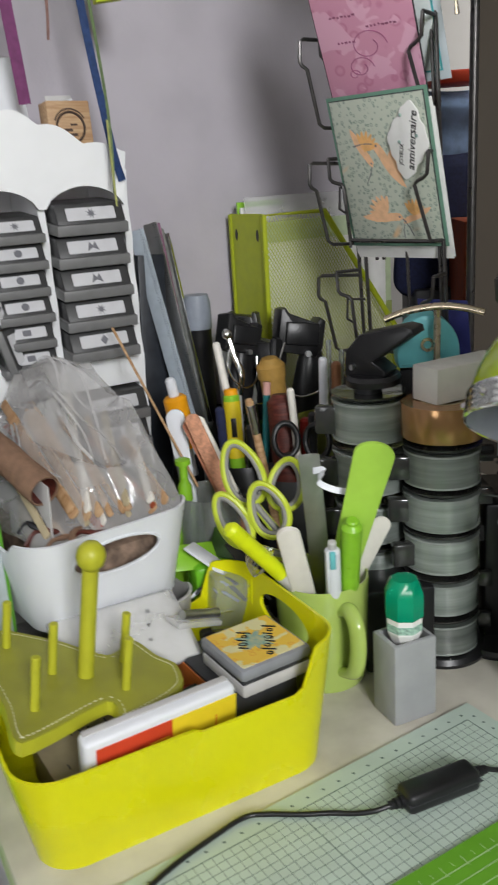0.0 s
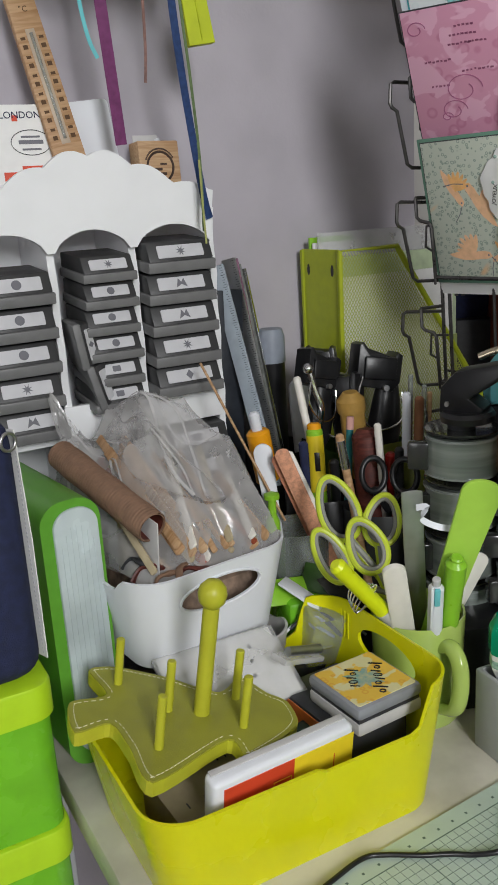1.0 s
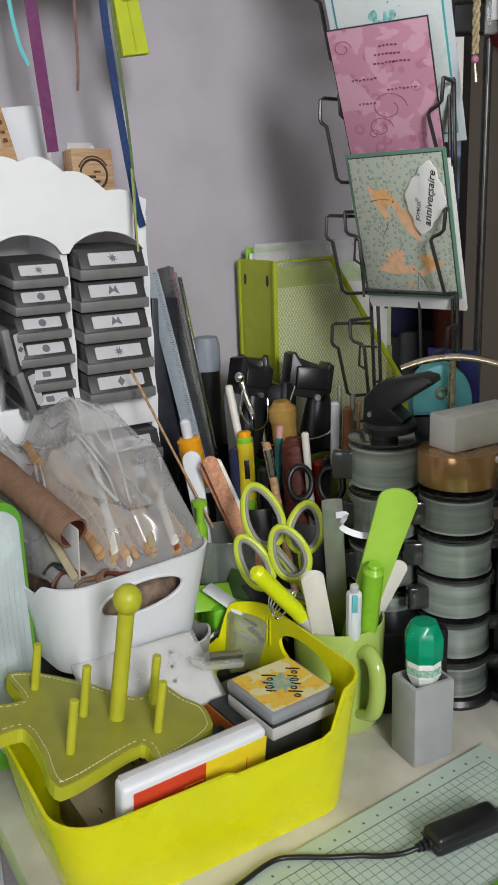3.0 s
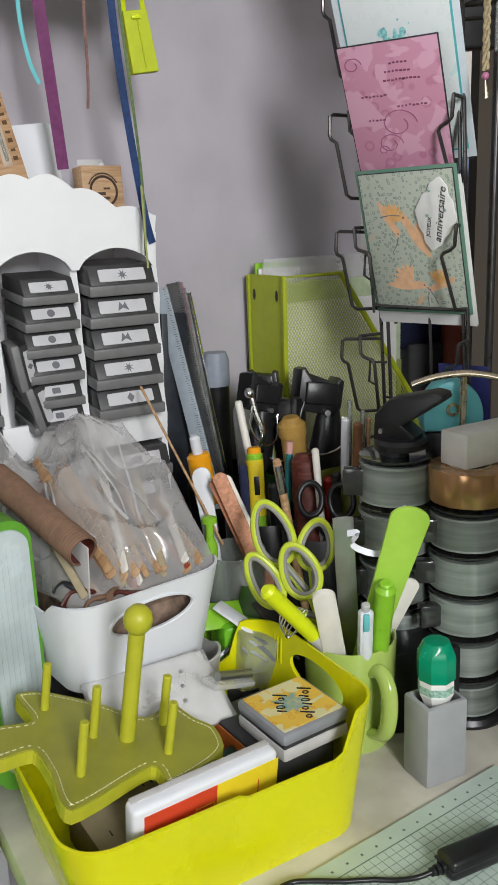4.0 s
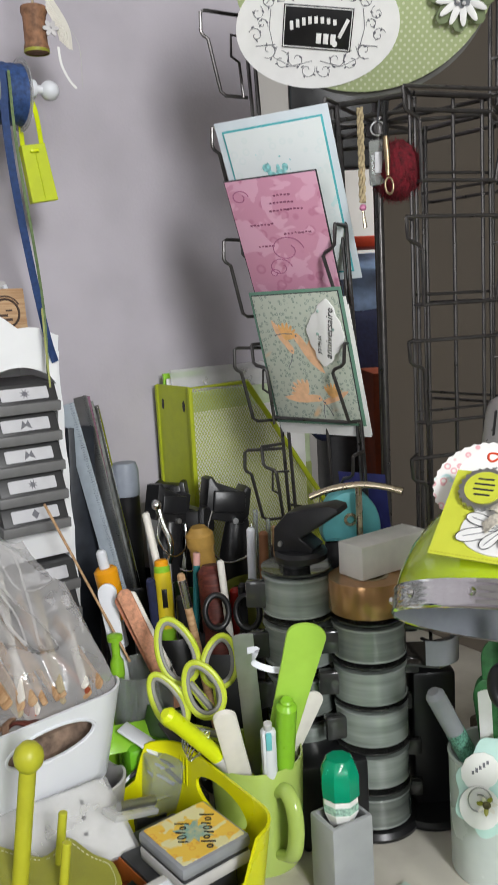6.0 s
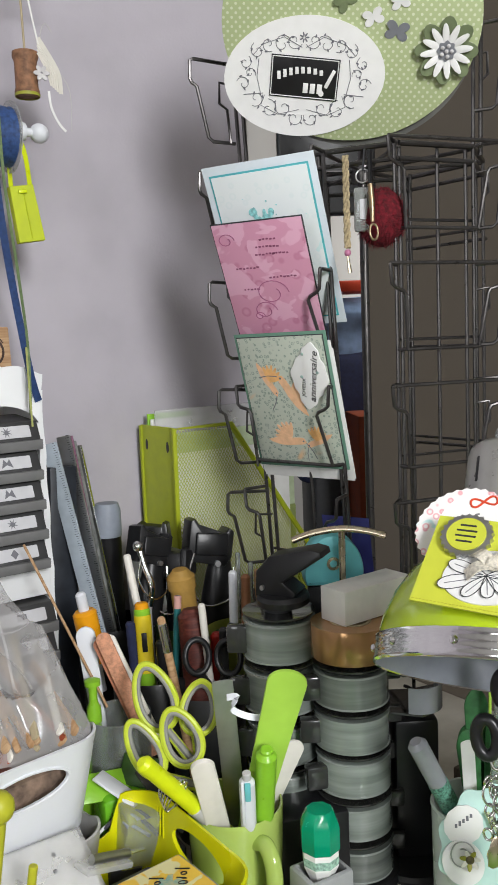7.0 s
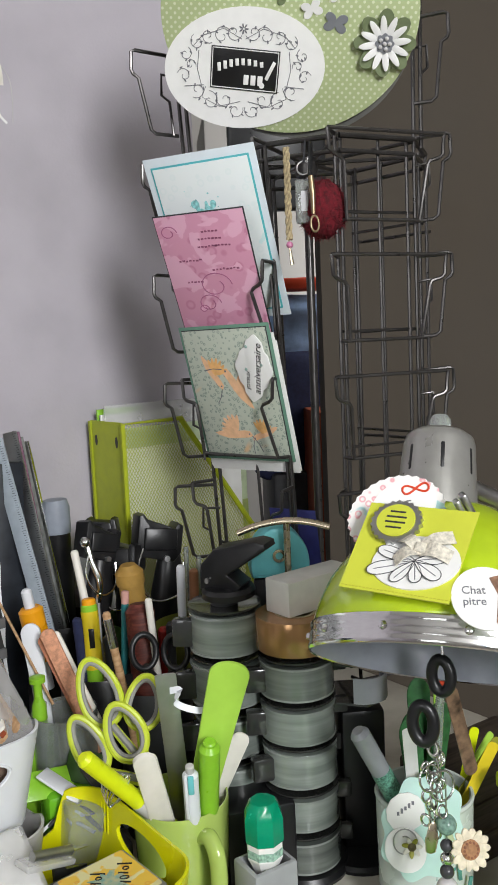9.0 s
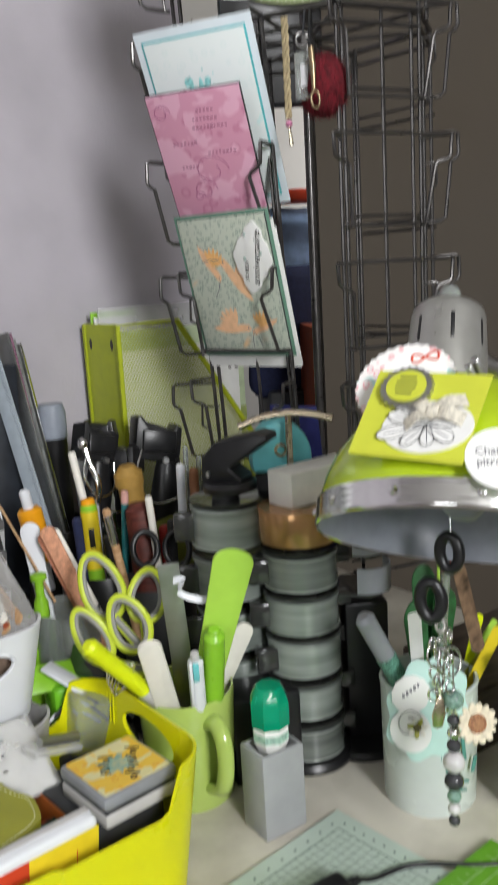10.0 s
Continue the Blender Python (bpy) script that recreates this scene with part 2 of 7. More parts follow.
olive = mat("olive_leather", (0.31, 0.31, 0.035), 0.42, var=0.1, scale=30, bump=0.25, fine=700)
olive_edge = mat("bright_olive_paint", (0.47, 0.47, 0.03), 0.4, var=0.06)
cream = mat("cream_thread", (0.7, 0.68, 0.45), 0.8)
char = mat("charcoal_plastic", (0.035, 0.036, 0.04), 0.42, var=0.15, bump=0.05)
ink_grey = mat("grey_pad_plastic", (0.25, 0.26, 0.28), 0.4, var=0.08, bump=0.03)
black = mat("black_plastic", (0.012, 0.012, 0.013), 0.32, var=0.15, bump=0.05)
mugglaze = mat("green_glaze", (0.42, 0.55, 0.13), 0.12, var=0.05, scale=20, bump=0.0, coat=0.5)
concrete = mat("grey_block_plastic", (0.33, 0.34, 0.345), 0.5, var=0.06, scale=40, bump=0.06)
green_cap = mat("emerald_clear_plastic", (0.0, 0.42, 0.22), 0.22, var=0.06, bump=0.0, clear=0.35)
chalk = mat("white_card", (0.80, 0.80, 0.78), 0.6, var=0.03, bump=0.03)
chrome = mat("chrome", (0.78, 0.78, 0.77), 0.12, metal=1.0, var=0.04, bump=0.02)
wire = mat("gunmetal_wire", (0.105, 0.10, 0.098), 0.30, metal=0.85, var=0.1, scale=80, bump=0.05)
steel = mat("dull_steel", (0.5, 0.5, 0.5), 0.35, metal=1.0, var=0.08, bump=0.05)
gold = mat("pale_gold_metal", (0.66, 0.57, 0.42), 0.25, metal=1.0, var=0.06, bump=0.02)
pad_black = mat("dark_pad_plastic", (0.045, 0.045, 0.046), 0.45, var=0.1, bump=0.06)
pad_grey = mat("mid_grey_pad_plastic", (0.17, 0.17, 0.17), 0.45, var=0.08, bump=0.04)
label_w = mat("silver_label", (0.58, 0.58, 0.6), 0.5, var=0.04, bump=0.02)
label_ink = mat("grey_print", (0.16, 0.16, 0.18), 0.6, var=0.05, bump=0)
shelf_w = mat("white_lacquer", (0.86, 0.87, 0.88), 0.35, var=0.02, scale=20, bump=0.04)
leafgreen = mat("bright_green_plastic", (0.26, 0.55, 0.03), 0.3, var=0.05, bump=0.02)
spatgreen = mat("pale_lime_plastic", (0.40, 0.66, 0.08), 0.35, var=0.03, bump=0.02)
bone = mat("bone_plastic", (0.76, 0.73, 0.66), 0.4, var=0.04, bump=0.02)
yellow_hi = mat("neon_yellow_plastic", (0.68, 0.78, 0.01), 0.3, var=0.04, bump=0)
sciss_y = mat("yellow_green_handle", (0.52, 0.62, 0.04), 0.35, var=0.05, bump=0.03)
sciss_g = mat("grey_handle_liner", (0.26, 0.26, 0.235), 0.5, var=0.05, bump=0.05)
olivemetal = mat("olive_lacquered_metal", (0.40, 0.46, 0.02), 0.38, var=0.06, bump=0.03)
lid_lime = mat("bright_lime_plastic", (0.50, 0.66, 0.01), 0.35, var=0.05)
lampgreen = mat("apple_green_enamel", (0.46, 0.62, 0.015), 0.16, var=0.04, bump=0.0, coat=0.6)
smoke = mat("smoky_clear_plastic", (0.66, 0.71, 0.68), 0.10, var=0.12, scale=50, bump=0.04, clear=0.72, coat=0.4)
tape_grey = mat("grey_tape_roll", (0.22, 0.23, 0.22), 0.35, var=0.25, scale=90, bump=0.1)
copper = mat("copper_tape", (0.52, 0.29, 0.13), 0.18, var=0.05, scale=60, bump=0.03, metal=0.55)
tape_film = streaked("smoky_tape_film", (0.135, 0.155, 0.14), (0.24, 0.27, 0.245), 0.10)
tape_rim = mat("clear_plastic_rim", (0.42, 0.46, 0.43), 0.1, var=0.1, bump=0.02, clear=0.35, coat=0.6)
smoke_dark = mat("dark_smoky_plastic", (0.035, 0.036, 0.034), 0.16, var=0.15, bump=0.03, coat=0.5)
foam = mat("white_foam", (0.80, 0.79, 0.74), 0.8, var=0.04, bump=0.3, fine=800)
turquoise = mat("turquoise_plastic", (0.16, 0.56, 0.60), 0.35, var=0.05, bump=0.02)
red_orange = mat("red_orange_paper", (0.58, 0.15, 0.03), 0.5, var=0.12)
orange = mat("orange_plastic", (0.85, 0.36, 0.01), 0.28, var=0.06, bump=0.02)
red = mat("red_print", (0.62, 0.06, 0.02), 0.5, var=0.06, bump=0.02)
yellowp = mat("yellow_print", (0.78, 0.60, 0.02), 0.5, var=0.05, bump=0.02)
navy = mat("navy_cloth", (0.018, 0.024, 0.07), 0.85, var=0.2, scale=120, bump=0.5, fine=900)
bluecl = mat("pale_blue_cloth", (0.26, 0.38, 0.60), 0.9, var=0.2, scale=30, bump=0.5)
rust = mat("rust_red_board", (0.30, 0.06, 0.02), 0.7, var=0.15)
pine = wood_mat("pale_wood", (0.52, 0.33, 0.18), (0.36, 0.20, 0.09))
beech = wood_mat("beech_wood", (0.56, 0.38, 0.22), (0.42, 0.25, 0.13), scale=30)
darkwood = wood_mat("dark_red_wood", (0.13, 0.03, 0.02), (0.06, 0.012, 0.008))
cork = mat("ribbed_cork", (0.23, 0.135, 0.085), 0.85, var=0.12, scale=120, bump=0.6, fine=500)
bag_film = film_mat("clear_bag_film", (0.62, 0.61, 0.60), 0.40, 0.04, crinkle=1.0)
sleeve_film = film_mat("clear_sleeve_film", (0.72, 0.72, 0.72), 0.35)
greenfilm = film_mat("green_tinted_film", (0.22, 0.66, 0.03), 0.72, 0.25)


# ---- structure ----
def slab(name, m, w, d, h, material, label, category="wall"):
    return whole(name, block(w, d, h, 0), material, m, label, category, kind="structure", smooth=False)


slab("floor", pose(0, 0.8, -0.1), 6.0, 6.6, 0.1, floor_m, "plain beige floor of the room", "floor")
slab("ceiling", pose(0, 0.8, 2.5), 6.0, 6.6, 0.1, white_wall, "plain white ceiling", "ceiling")
slab("wall_north", on(0.275 - 1.7, 0.06, 0), 3.4, 0.12, 2.5, lilac, "pale lilac painted wall behind the desk")
slab("wall_west", pose(-2.2, 0.2, 0), 0.12, 5.4, 2.5, lilac, "pale lilac painted side wall")
slab("wall_east", pose(2.96, 1.0, 0), 0.12, 5.3, 2.5, white_wall, "plain white wall at the side of the room")
slab("wall_taupe", pose(1.678, 1.653, 0, 0, 0, -6), 2.5, 0.12, 2.5, shaded_taupe, "dull taupe painted wall, its shade put into the colour")
slab("wall_far", pose(0.75, 3.6, 0), 4.6, 0.12, 2.5, white_wall, "white wall of the room beyond")
# the window wall behind the camera, with openings between x -1.55 and -0.75, added for the side fill, and between x
# 0.25 and 1.30
south = whole("wall_south", bmesh.new(), white_wall, pose(0, -1.66, 0), "white wall with two window openings", "wall", kind="structure", smooth=False)
bm = bmesh.new()
take(bm, block(0.71, 0.12, 2.5, 0, at=(-1.905, 0, 0)))
take(bm, block(1.00, 0.12, 2.5, 0, at=(-0.25, 0, 0)))
take(bm, block(1.65, 0.12, 2.5, 0, at=(2.125, 0, 0)))
for x, w in ((-1.15, 0.80), (0.775, 1.05)):
    take(bm, block(w, 0.12, 1.1, 0, at=(x, 0, 0)))
    take(bm, block(w, 0.12, 0.1, 0, at=(x, 0, 2.4)))
bm.to_mesh(south.data)
bm.free()


def window(name, x, w):
    win = thing(name, pose(x, -1.66, 1.1), "unseen white framed window that lets daylight in", "window", kind="structure")
    for z in (0, 1.25):
        part("rail", block(w, 0.05, 0.05, 0.004, at=(0, 0, z)), white_pl, win)
    for xx in (-w / 2 + 0.025, 0, w / 2 - 0.025):
        part("stile", block(0.05, 0.05, 1.2, 0.004, at=(xx, 0, 0.05)), white_pl, win)


window("window_1", 0.775, 1.05)
# unseen window added only to go with the left fill lamp
window("fill_window", -1.15, 0.80)

desk = thing("desk", on(0, 0, 0), "desk with a worn marbled beige laminate top", "desk")
part("worktop", block(0.88, 0.84, 0.03, 0.003, at=(0.020, -0.425, TOP - 0.03)), laminate, desk)
for lx, ly in ((-0.39, -0.8), (0.43, -0.8), (-0.39, -0.06), (0.43, -0.06)):
    part("leg", block(0.05, 0.05, TOP - 0.03, 0.004, at=(lx, ly, 0)), white_pl, desk)


# ---- baskets with an oval hand hole at the ends ----
def basket(name, m, w, d, h, low, material, label, hole=True, grooved=False, flare=0.9, thick=0.0026, low_end=False, lift=0.70):
    """Long axis along x; the long sides dip to the height low."""
    box = thing(name, m, label, "storage box")
    bm = bmesh.new()
    base = rounded(w, d, 0.036, 10)
    pts = []
    for i in range(len(base)):
        a, b = Vector(base[i]), Vector(base[(i + 1) % len(base)])
        k = max(1, int((b - a).length / 0.008))
        pts += [a.lerp(b, j / k) for j in range(k)]
    levels = 10

    def rim(p):
        if p.x < 0 and low_end:
            return low + 0.004
        t = min(1, max(0, (abs(p.x) - (w / 2 - 0.048)) / 0.02))
        return low + (h - low) * t * t * (3 - 2 * t)

    rows = []
    for k in range(levels + 1):
        f = k / levels
        g = flare + (1 - flare) * f
        rows.append([bm.verts.new((p.x * g, p.y * (flare - 0.02 + (1.02 - flare) * f), rim(p) * f)) for p in pts])
    n = len(pts)
    for a, b in zip(rows, rows[1:]):
        for i in range(n):
            bm.faces.new((a[i], a[(i + 1) % n], b[(i + 1) % n], b[i]))
    bm.faces.new(rows[0][::-1])
    bmesh.ops.recalc_face_normals(bm, faces=bm.faces)
    bmesh.ops.solidify(bm, geom=bm.faces, thickness=thick)
    body = part("body", bm, material, box)
    if hole:
        cut = prism(oval(0.043, 0.0155, 32), w * (0.6 if low_end else 1.3))
        bmesh.ops.transform(cut, matrix=pose(0 if low_end else -w * 0.65, 0, h * lift, 90, 0, 90), verts=cut.verts)
        bored(body, cut)
        for s in (1,) if low_end else (-1, 1):
            ring = [(s * (w / 2 * (flare + (1 - flare) * (lift + z / h)) + 0.0002), y, h * lift + z) for y, z in oval(0.0445, 0.017, 36)]
            part("hole_rim", rod(ring, 0.0016, 6, closed=True), material, box)
    for s in ((1,) if low_end else (-1, 1)) if grooved else ():
        for k in range(3):
            x = s * (w / 2 - 0.0035)
            part("groove", rod([(x - s * 0.002, 0.058 + k * 0.006, h - 0.010), (x - s * 0.0045, 0.056 + k * 0.006, h - 0.036)], 0.0009, 5), material, box)
    return box


YBOX = pose(-0.067, 0.638, TOP, 0, 0, 31.5)
basket("storage_box", YBOX @ Matrix.Translation((-0.002, -0.002, 0)), 0.276, 0.194, 0.122, 0.084, lime, "glossy lime yellow plastic storage box on the desk", low_end=True, lift=0.78, grooved=True)
basket("storage_box", pose(-0.1755, 0.800, 0.849, 0, 0, 129), 0.246, 0.176, 0.092, 0.079, white_pl, "white plastic storage box full of craft supplies", flare=0.86)
basket("storage_box", pose(-0.183, 0.797, TOP, 0, 0, 128), 0.262, 0.184, 0.100, 0.094, grey_pl, "pale grey plastic storage box under the white one", hole=False)


# ---- stamp shelf on the desk, against the wall ----
shelf = thing("stamp_shelf", on(0, 0, TOP), "white lacquered wooden shelf with scalloped edges full of ink pads", "shelf")
SX0, SX1, SD = -0.119, -0.405, 0.112


def scallop_front(x0, x1, zlow, tops):
    """Header board: wavy top edge and one arch over each column."""
    up, n = [], 60
    for i in range(n + 1):
        x = x0 + (x1 - x0) * i / n
        u = (x - x0) / (x1 - x0)
        c = abs(u - 0.5) * 2
        z = 1.268 + 0.041 * (math.cos(c * math.pi) * 0.5 + 0.5) + 0.0075 * abs(math.sin(c * 9.5))
        up.append((x, z - TOP))
    low = []
    for a, b in tops:
        for i in range(15):
            u = i / 14
            low.append((a + (b - a) * u, zlow - TOP + 0.022 * math.sin(u * math.pi) ** 0.6))
    return up + low


cols = ((-0.127, -0.216), (-0.224, -0.308), (-0.316, -0.398))
bm = prism(scallop_front(SX0, SX1, 1.213, [(b, a) for a, b in cols[::-1]]), 0.009)
part("header", bm, shelf_w, shelf, m=pose(0, -SD - 0.004, 0, 90, 0, 0))
part("front_rail", block(0.27, 0.008, 0.040, 0.001, at=(-0.26, -SD - 0.006, 0.258)), shelf_w, shelf)
part("back_panel", block(0.286, 0.006, 0.5, 0, at=(-0.262, -0.006, 0)), shelf_w, shelf)


def side_board(x):
    pts = [(-0.003, 0), (-0.003, 0.50)]
    for i in range(41):
        u = i / 40
        pts.append((-SD - 0.008 + 0.005 * abs(math.sin(u * math.pi * 7)) - 0.002, 0.50 * (1 - u)))
    return prism(pts, 0.008)


for x in (-0.119, -0.216, -0.308, -0.397):
    part("side_board", side_board(x), shelf_w, shelf, m=Matrix.Translation((x - 0.008, 0, 0)) @ Matrix(((0, 0, 1, 0), (1, 0, 0, 0), (0, 1, 0, 0), (0, 0, 0, 1))))
for z in (0.02, 0.14, 0.255):
    part("board", block(0.27, 0.1, 0.008, 0.001, at=(-0.26, -0.055, z)), shelf_w, shelf)


def ink_case(w, h, d, motif):
    """A closed ink pad seen from its short end: lower tray, sloped lid, silver label."""
    pad = thing("ink_pad", pose(0, 0, 0), "dark grey ink pad case with a silver label", "ink pad", "ink pads on the shelf")
    part("tray", block(w, d, h * 0.36, 0.0015), pad_grey, pad)
    bm = bmesh.new()
    prof = [(-d / 2 + 0.002, h * 0.36), (-d / 2 + 0.013, h * 0.98), (d / 2, h * 0.98), (d / 2, h * 0.36)]
    bm = prism(prof, w - 0.004)
    bmesh.ops.transform(bm, matrix=Matrix(((0, 0, 1, -(w - 0.004) / 2), (1, 0, 0, 0), (0, 1, 0, 0), (0, 0, 0, 1))), verts=bm.verts)
    bmesh.ops.bevel(bm, geom=bm.edges, offset=0.0016, segments=2, profile=0.5, affect="EDGES")
    part("lid", bm, pad_black, pad)
    tilt = math.degrees(math.atan2(h * 0.62, 0.011))
    spot = pose(0, -d / 2 + 0.0068, h * 0.665, tilt, 0, 0)
    lab = part("label", prism(rounded(w * 0.68, h * 0.44, 0.0015, 3), 0.0008), label_w, pad, m=spot)
    if motif == 0:
        mk = prism(oval(h * 0.16, h * 0.16, 12), 0.0004, z=0.0009)
    elif motif == 1:
        mk = prism([(h * r * math.cos(a * math.pi / 8), h * r * math.sin(a * math.pi / 8)) for a, r in ((i, 0.19 if i % 2 else 0.07) for i in range(16))], 0.0004, z=0.0009)
    elif motif == 2:
        mk = prism([(-h * .2, -h * .16), (-h * .1, h * .16), (0, h * .02), (h * .1, h * .16), (h * .2, -h * .16), (0, -h * .05)], 0.0004, z=0.0009)
    elif motif == 3:
        mk = prism([(0, -h * .18), (h * .14, 0), (0, h * .18), (-h * .14, 0)], 0.0004, z=0.0009)
    else:
        mk = prism(rounded(h * 0.34, h * 0.24, 0.001, 2), 0.0004, z=0.0009)
    part("printed_mark", mk, label_ink, lab, m=spot)
    return pad


def stack(xc, w, z0, pitch, count, motifs, h, out, lean=5, back=0.0):
    for i in range(count):
        one = ink_case(w, h, 0.075, motifs[i % len(motifs)])
        one.matrix_world = on(xc + random.uniform(-0.0012, 0.0012), -SD - out + 0.0375 - i * 0.0004 - back, z0 - i * pitch, random.uniform(-2, 2), lean, 0)


stack(-0.1740, 0.082, 1.187, 0.0346, 5, (1, 2, 2, 1, 3), 0.0325, 0.034)
stack(-0.1715, 0.086, 0.972, 0.0362, 3, (4, 0, 1), 0.034, 0.034)
stack(-0.258, 0.062, 1.183, 0.0281, 6, (1, 0, 0, 0, 4, 4), 0.027, 0.03)
stack(-0.357, 0.078, 1.166, 0.036, 5, (0, 0, 0, 1, 2), 0.033, 0.026)
for k, (x, z) in enumerate(((-0.300, 1.115), (-0.287, 1.068))):
    one = ink_case(0.05, 0.024, 0.06, 3)
    one.matrix_world = on(x, -SD - 0.005, z, 0, 5, 82 - 6 * k)


# ---- general small shapes ----
def basis(at, normal, right):
    """A pose whose z is the normal and whose x lies towards right."""
    z = Vector(normal).normalized()
    x = Vector(right)
    x = (x - z * x.dot(z)).normalized()
    y = z.cross(x)
    return Matrix(((x[0], y[0], z[0], at[0]), (x[1], y[1], z[1], at[1]), (x[2], y[2], z[2], at[2]), (0, 0, 0, 1)))


def upright(top, low, facing=(0, -1, 0)):
    """A pose at low whose z points to top, and the length."""
    a, b = Vector(low), Vector(top)
    z = (b - a).normalized()
    y = -Vector(facing)
    y = (y - z * y.dot(z)).normalized()
    x = y.cross(z)
    return Matrix(((x[0], y[0], z[0], a[0]), (x[1], y[1], z[1], a[1]), (x[2], y[2], z[2], a[2]), (0, 0, 0, 1))), (b - a).length


# ---- what lies in the lime box ----
BUNNY = (
    (-0.097, 0.005), (-0.083, -0.032), (-0.059, -0.016), (-0.040, -0.040), (-0.015, -0.078), (0.034, -0.019), (0.051, -0.038), (0.080, -0.005),
    (0.089, 0.017), (0.080, 0.042), (0.062, 0.052), (0.037, 0.072), (0.021, 0.044), (-0.025, 0.058), (-0.072, 0.065), (-0.093, 0.055), (-0.070, 0.022),
)
holder = thing("spool_holder", pose(-0.125, 0.590, 0.8455, 0, 9, 0), "olive green rabbit shaped wooden spool holder with stitched edge and pegs", "spool holder")
line = [Vector((x, y, 0)) for x, y in BUNNY]
curve = []
for i in range(len(line)):
    p0, p1, p2, p3 = line[i - 1], line[i], line[(i + 1) % len(line)], line[(i + 2) % len(line)]
    for k in range(6):
        t = k / 6
        soft = 0.5 * (2 * p1 + (p2 - p0) * t + (2 * p0 - 5 * p1 + 4 * p2 - p3) * t * t + (3 * p1 - p0 - 3 * p2 + p3) * t ** 3)
        curve.append(p1.lerp(p2, t).lerp(soft, 0.75))
part("board", prism([(p.x, p.y) for p in curve], 0.0115), olive_edge, holder, "bright green cut edge", smooth=False)
n = len(curve)
inset = []
for i in range(n):
    d = (curve[(i + 1) % n] - curve[i - 1]).normalized()
    inset.append(curve[i] + Vector((-d.y, d.x, 0)) * 0.0006)
part("leather_top", prism([(p.x, p.y) for p in inset], 0.0014, z=0.0115), olive, holder, "olive leather cover")
bm = bmesh.new()
for i in range(n):
    a, b = curve[i], curve[(i + 1) % n]
    d = b - a
    if d.length < 1e-5:
        continue
    nn = Vector((-d.y, d.x, 0)).normalized() * 0.0048
    steps = max(1, round(d.length / 0.0042))
    for k in range(steps):
        pa, pb = a.lerp(b, (k + 0.15) / steps) + nn, a.lerp(b, (k + 0.72) / steps) + nn
        rod([pa + Vector((0, 0, 0.0131)), pb + Vector((0, 0, 0.0131))], 0.00042, 5, bm=bm)
part("stitching", bm, cream, holder, "cream thread stitches")["kind"] = "stuff"
for x, y, h in ((-0.064, 0.040, 0.043), (-0.017, -0.039, 0.046), (-0.017, 0.010, 0.046), (0.036, 0.038, 0.046), (0.045, 0.0, 0.046)):
    part("peg", lathe([(0, 0.012), (0.0037, 0.012), (0.0036, 0.012 + h - 0.0006), (0.003, 0.012 + h), (0, 0.012 + h)], 16), olive_edge, holder, m=Matrix.Translation((x, y, 0)))
part("post", lathe([(0, 0.012), (0.0066, 0.012), (0.0066, 0.112), (0, 0.112)], 20), olive_edge, holder, m=Matrix.Translation((0.010, 0.012, 0)))
part("knob", lathe([(0, 0.106), (0.006, 0.1075), (0.0105, 0.113), (0.0118, 0.119), (0.0105, 0.125), (0.006, 0.1300), (0, 0.1312)], 24), olive_edge, holder, m=Matrix.Translation((0.010, 0.012, 0)))

# stacked ink pads
low_pad = thing("ink_pad_box", pose(0.001, 0.664, TOP + 0.004, 0, 0, 35), "dark charcoal ink pad box with an orange side", "box")
part("body", block(0.070, 0.098, 0.074, 0.003), char, low_pad)
part("side_label", block(0.001, 0.09, 0.050, 0.0003, at=(-0.0355, 0, 0.0215)), red_orange, low_pad, "orange paper side label")
pad = thing("ink_pad", pose(0.022, 0.650, TOP + 0.0785, 0, 0, 35), "grey ink pad with an orange and yellow printed label", "ink pad")
part("tray", block(0.069, 0.069, 0.012, 0.003), grey_pl, pad, "pale grey lower tray")
part("seam", block(0.0655, 0.0655, 0.004, 0.001, at=(0, 0, 0.0105)), char, pad)
part("lid", block(0.070, 0.070, 0.0115, 0.004, at=(0, 0, 0.0145)), ink_grey, pad)
orange_print = paper_mat("orange_yellow_print", (0.80, 0.52, 0.07), (0.72, 0.66, 0.36), (0.75, 0.40, 0.05), cells=120, patch=45, cut=0.52)
blot_print = mat("teal_ink_blot", (0.16, 0.30, 0.27), 0.6, var=0.5, scale=160, bump=0, dirt=(0.55, 0.50, 0.28))
lab = part("label", prism(rounded(0.062, 0.062, 0.002, 3), 0.0007, z=0.0259), orange_print, pad, "orange and yellow printed label")
part("ink_blot", prism([(0.0135 * (1 + 0.35 * math.sin(i * 2.3) + 0.12 * math.sin(i * 5.1)) * math.cos(i * 0.262), 0.0125 * (1 + 0.35 * math.sin(i * 2.3) + 0.12 * math.sin(i * 5.1)) * math.sin(i * 0.262)) for i in range(24)], 0.0003, z=0.0267), blot_print, lab)
# unlettered brand strokes: looped bars of the same size and colour
bm = bmesh.new()
for row, (y0, count, x0) in enumerate(((0.012, 8, -0.022), (-0.010, 5, -0.012))):
    for k in range(count):
        cx, cy = x0 + k * 0.0062, y0 + 0.0012 * math.sin(k * 2.1)
        hgt = 0.0042 if k % 3 else 0.0062
        if k % 2:
            rod([(cx + 0.002 * math.cos(a), cy + hgt * 0.6 * math.sin(a), 0.0269) for a in (i * math.pi / 5 for i in range(10))], 0.0006, 5, closed=True, bm=bm)
        else:
            rod([(cx - 0.001, cy - hgt, 0.0269), (cx + 0.0009, cy + hgt, 0.0269)], 0.0007, 5, bm=bm)
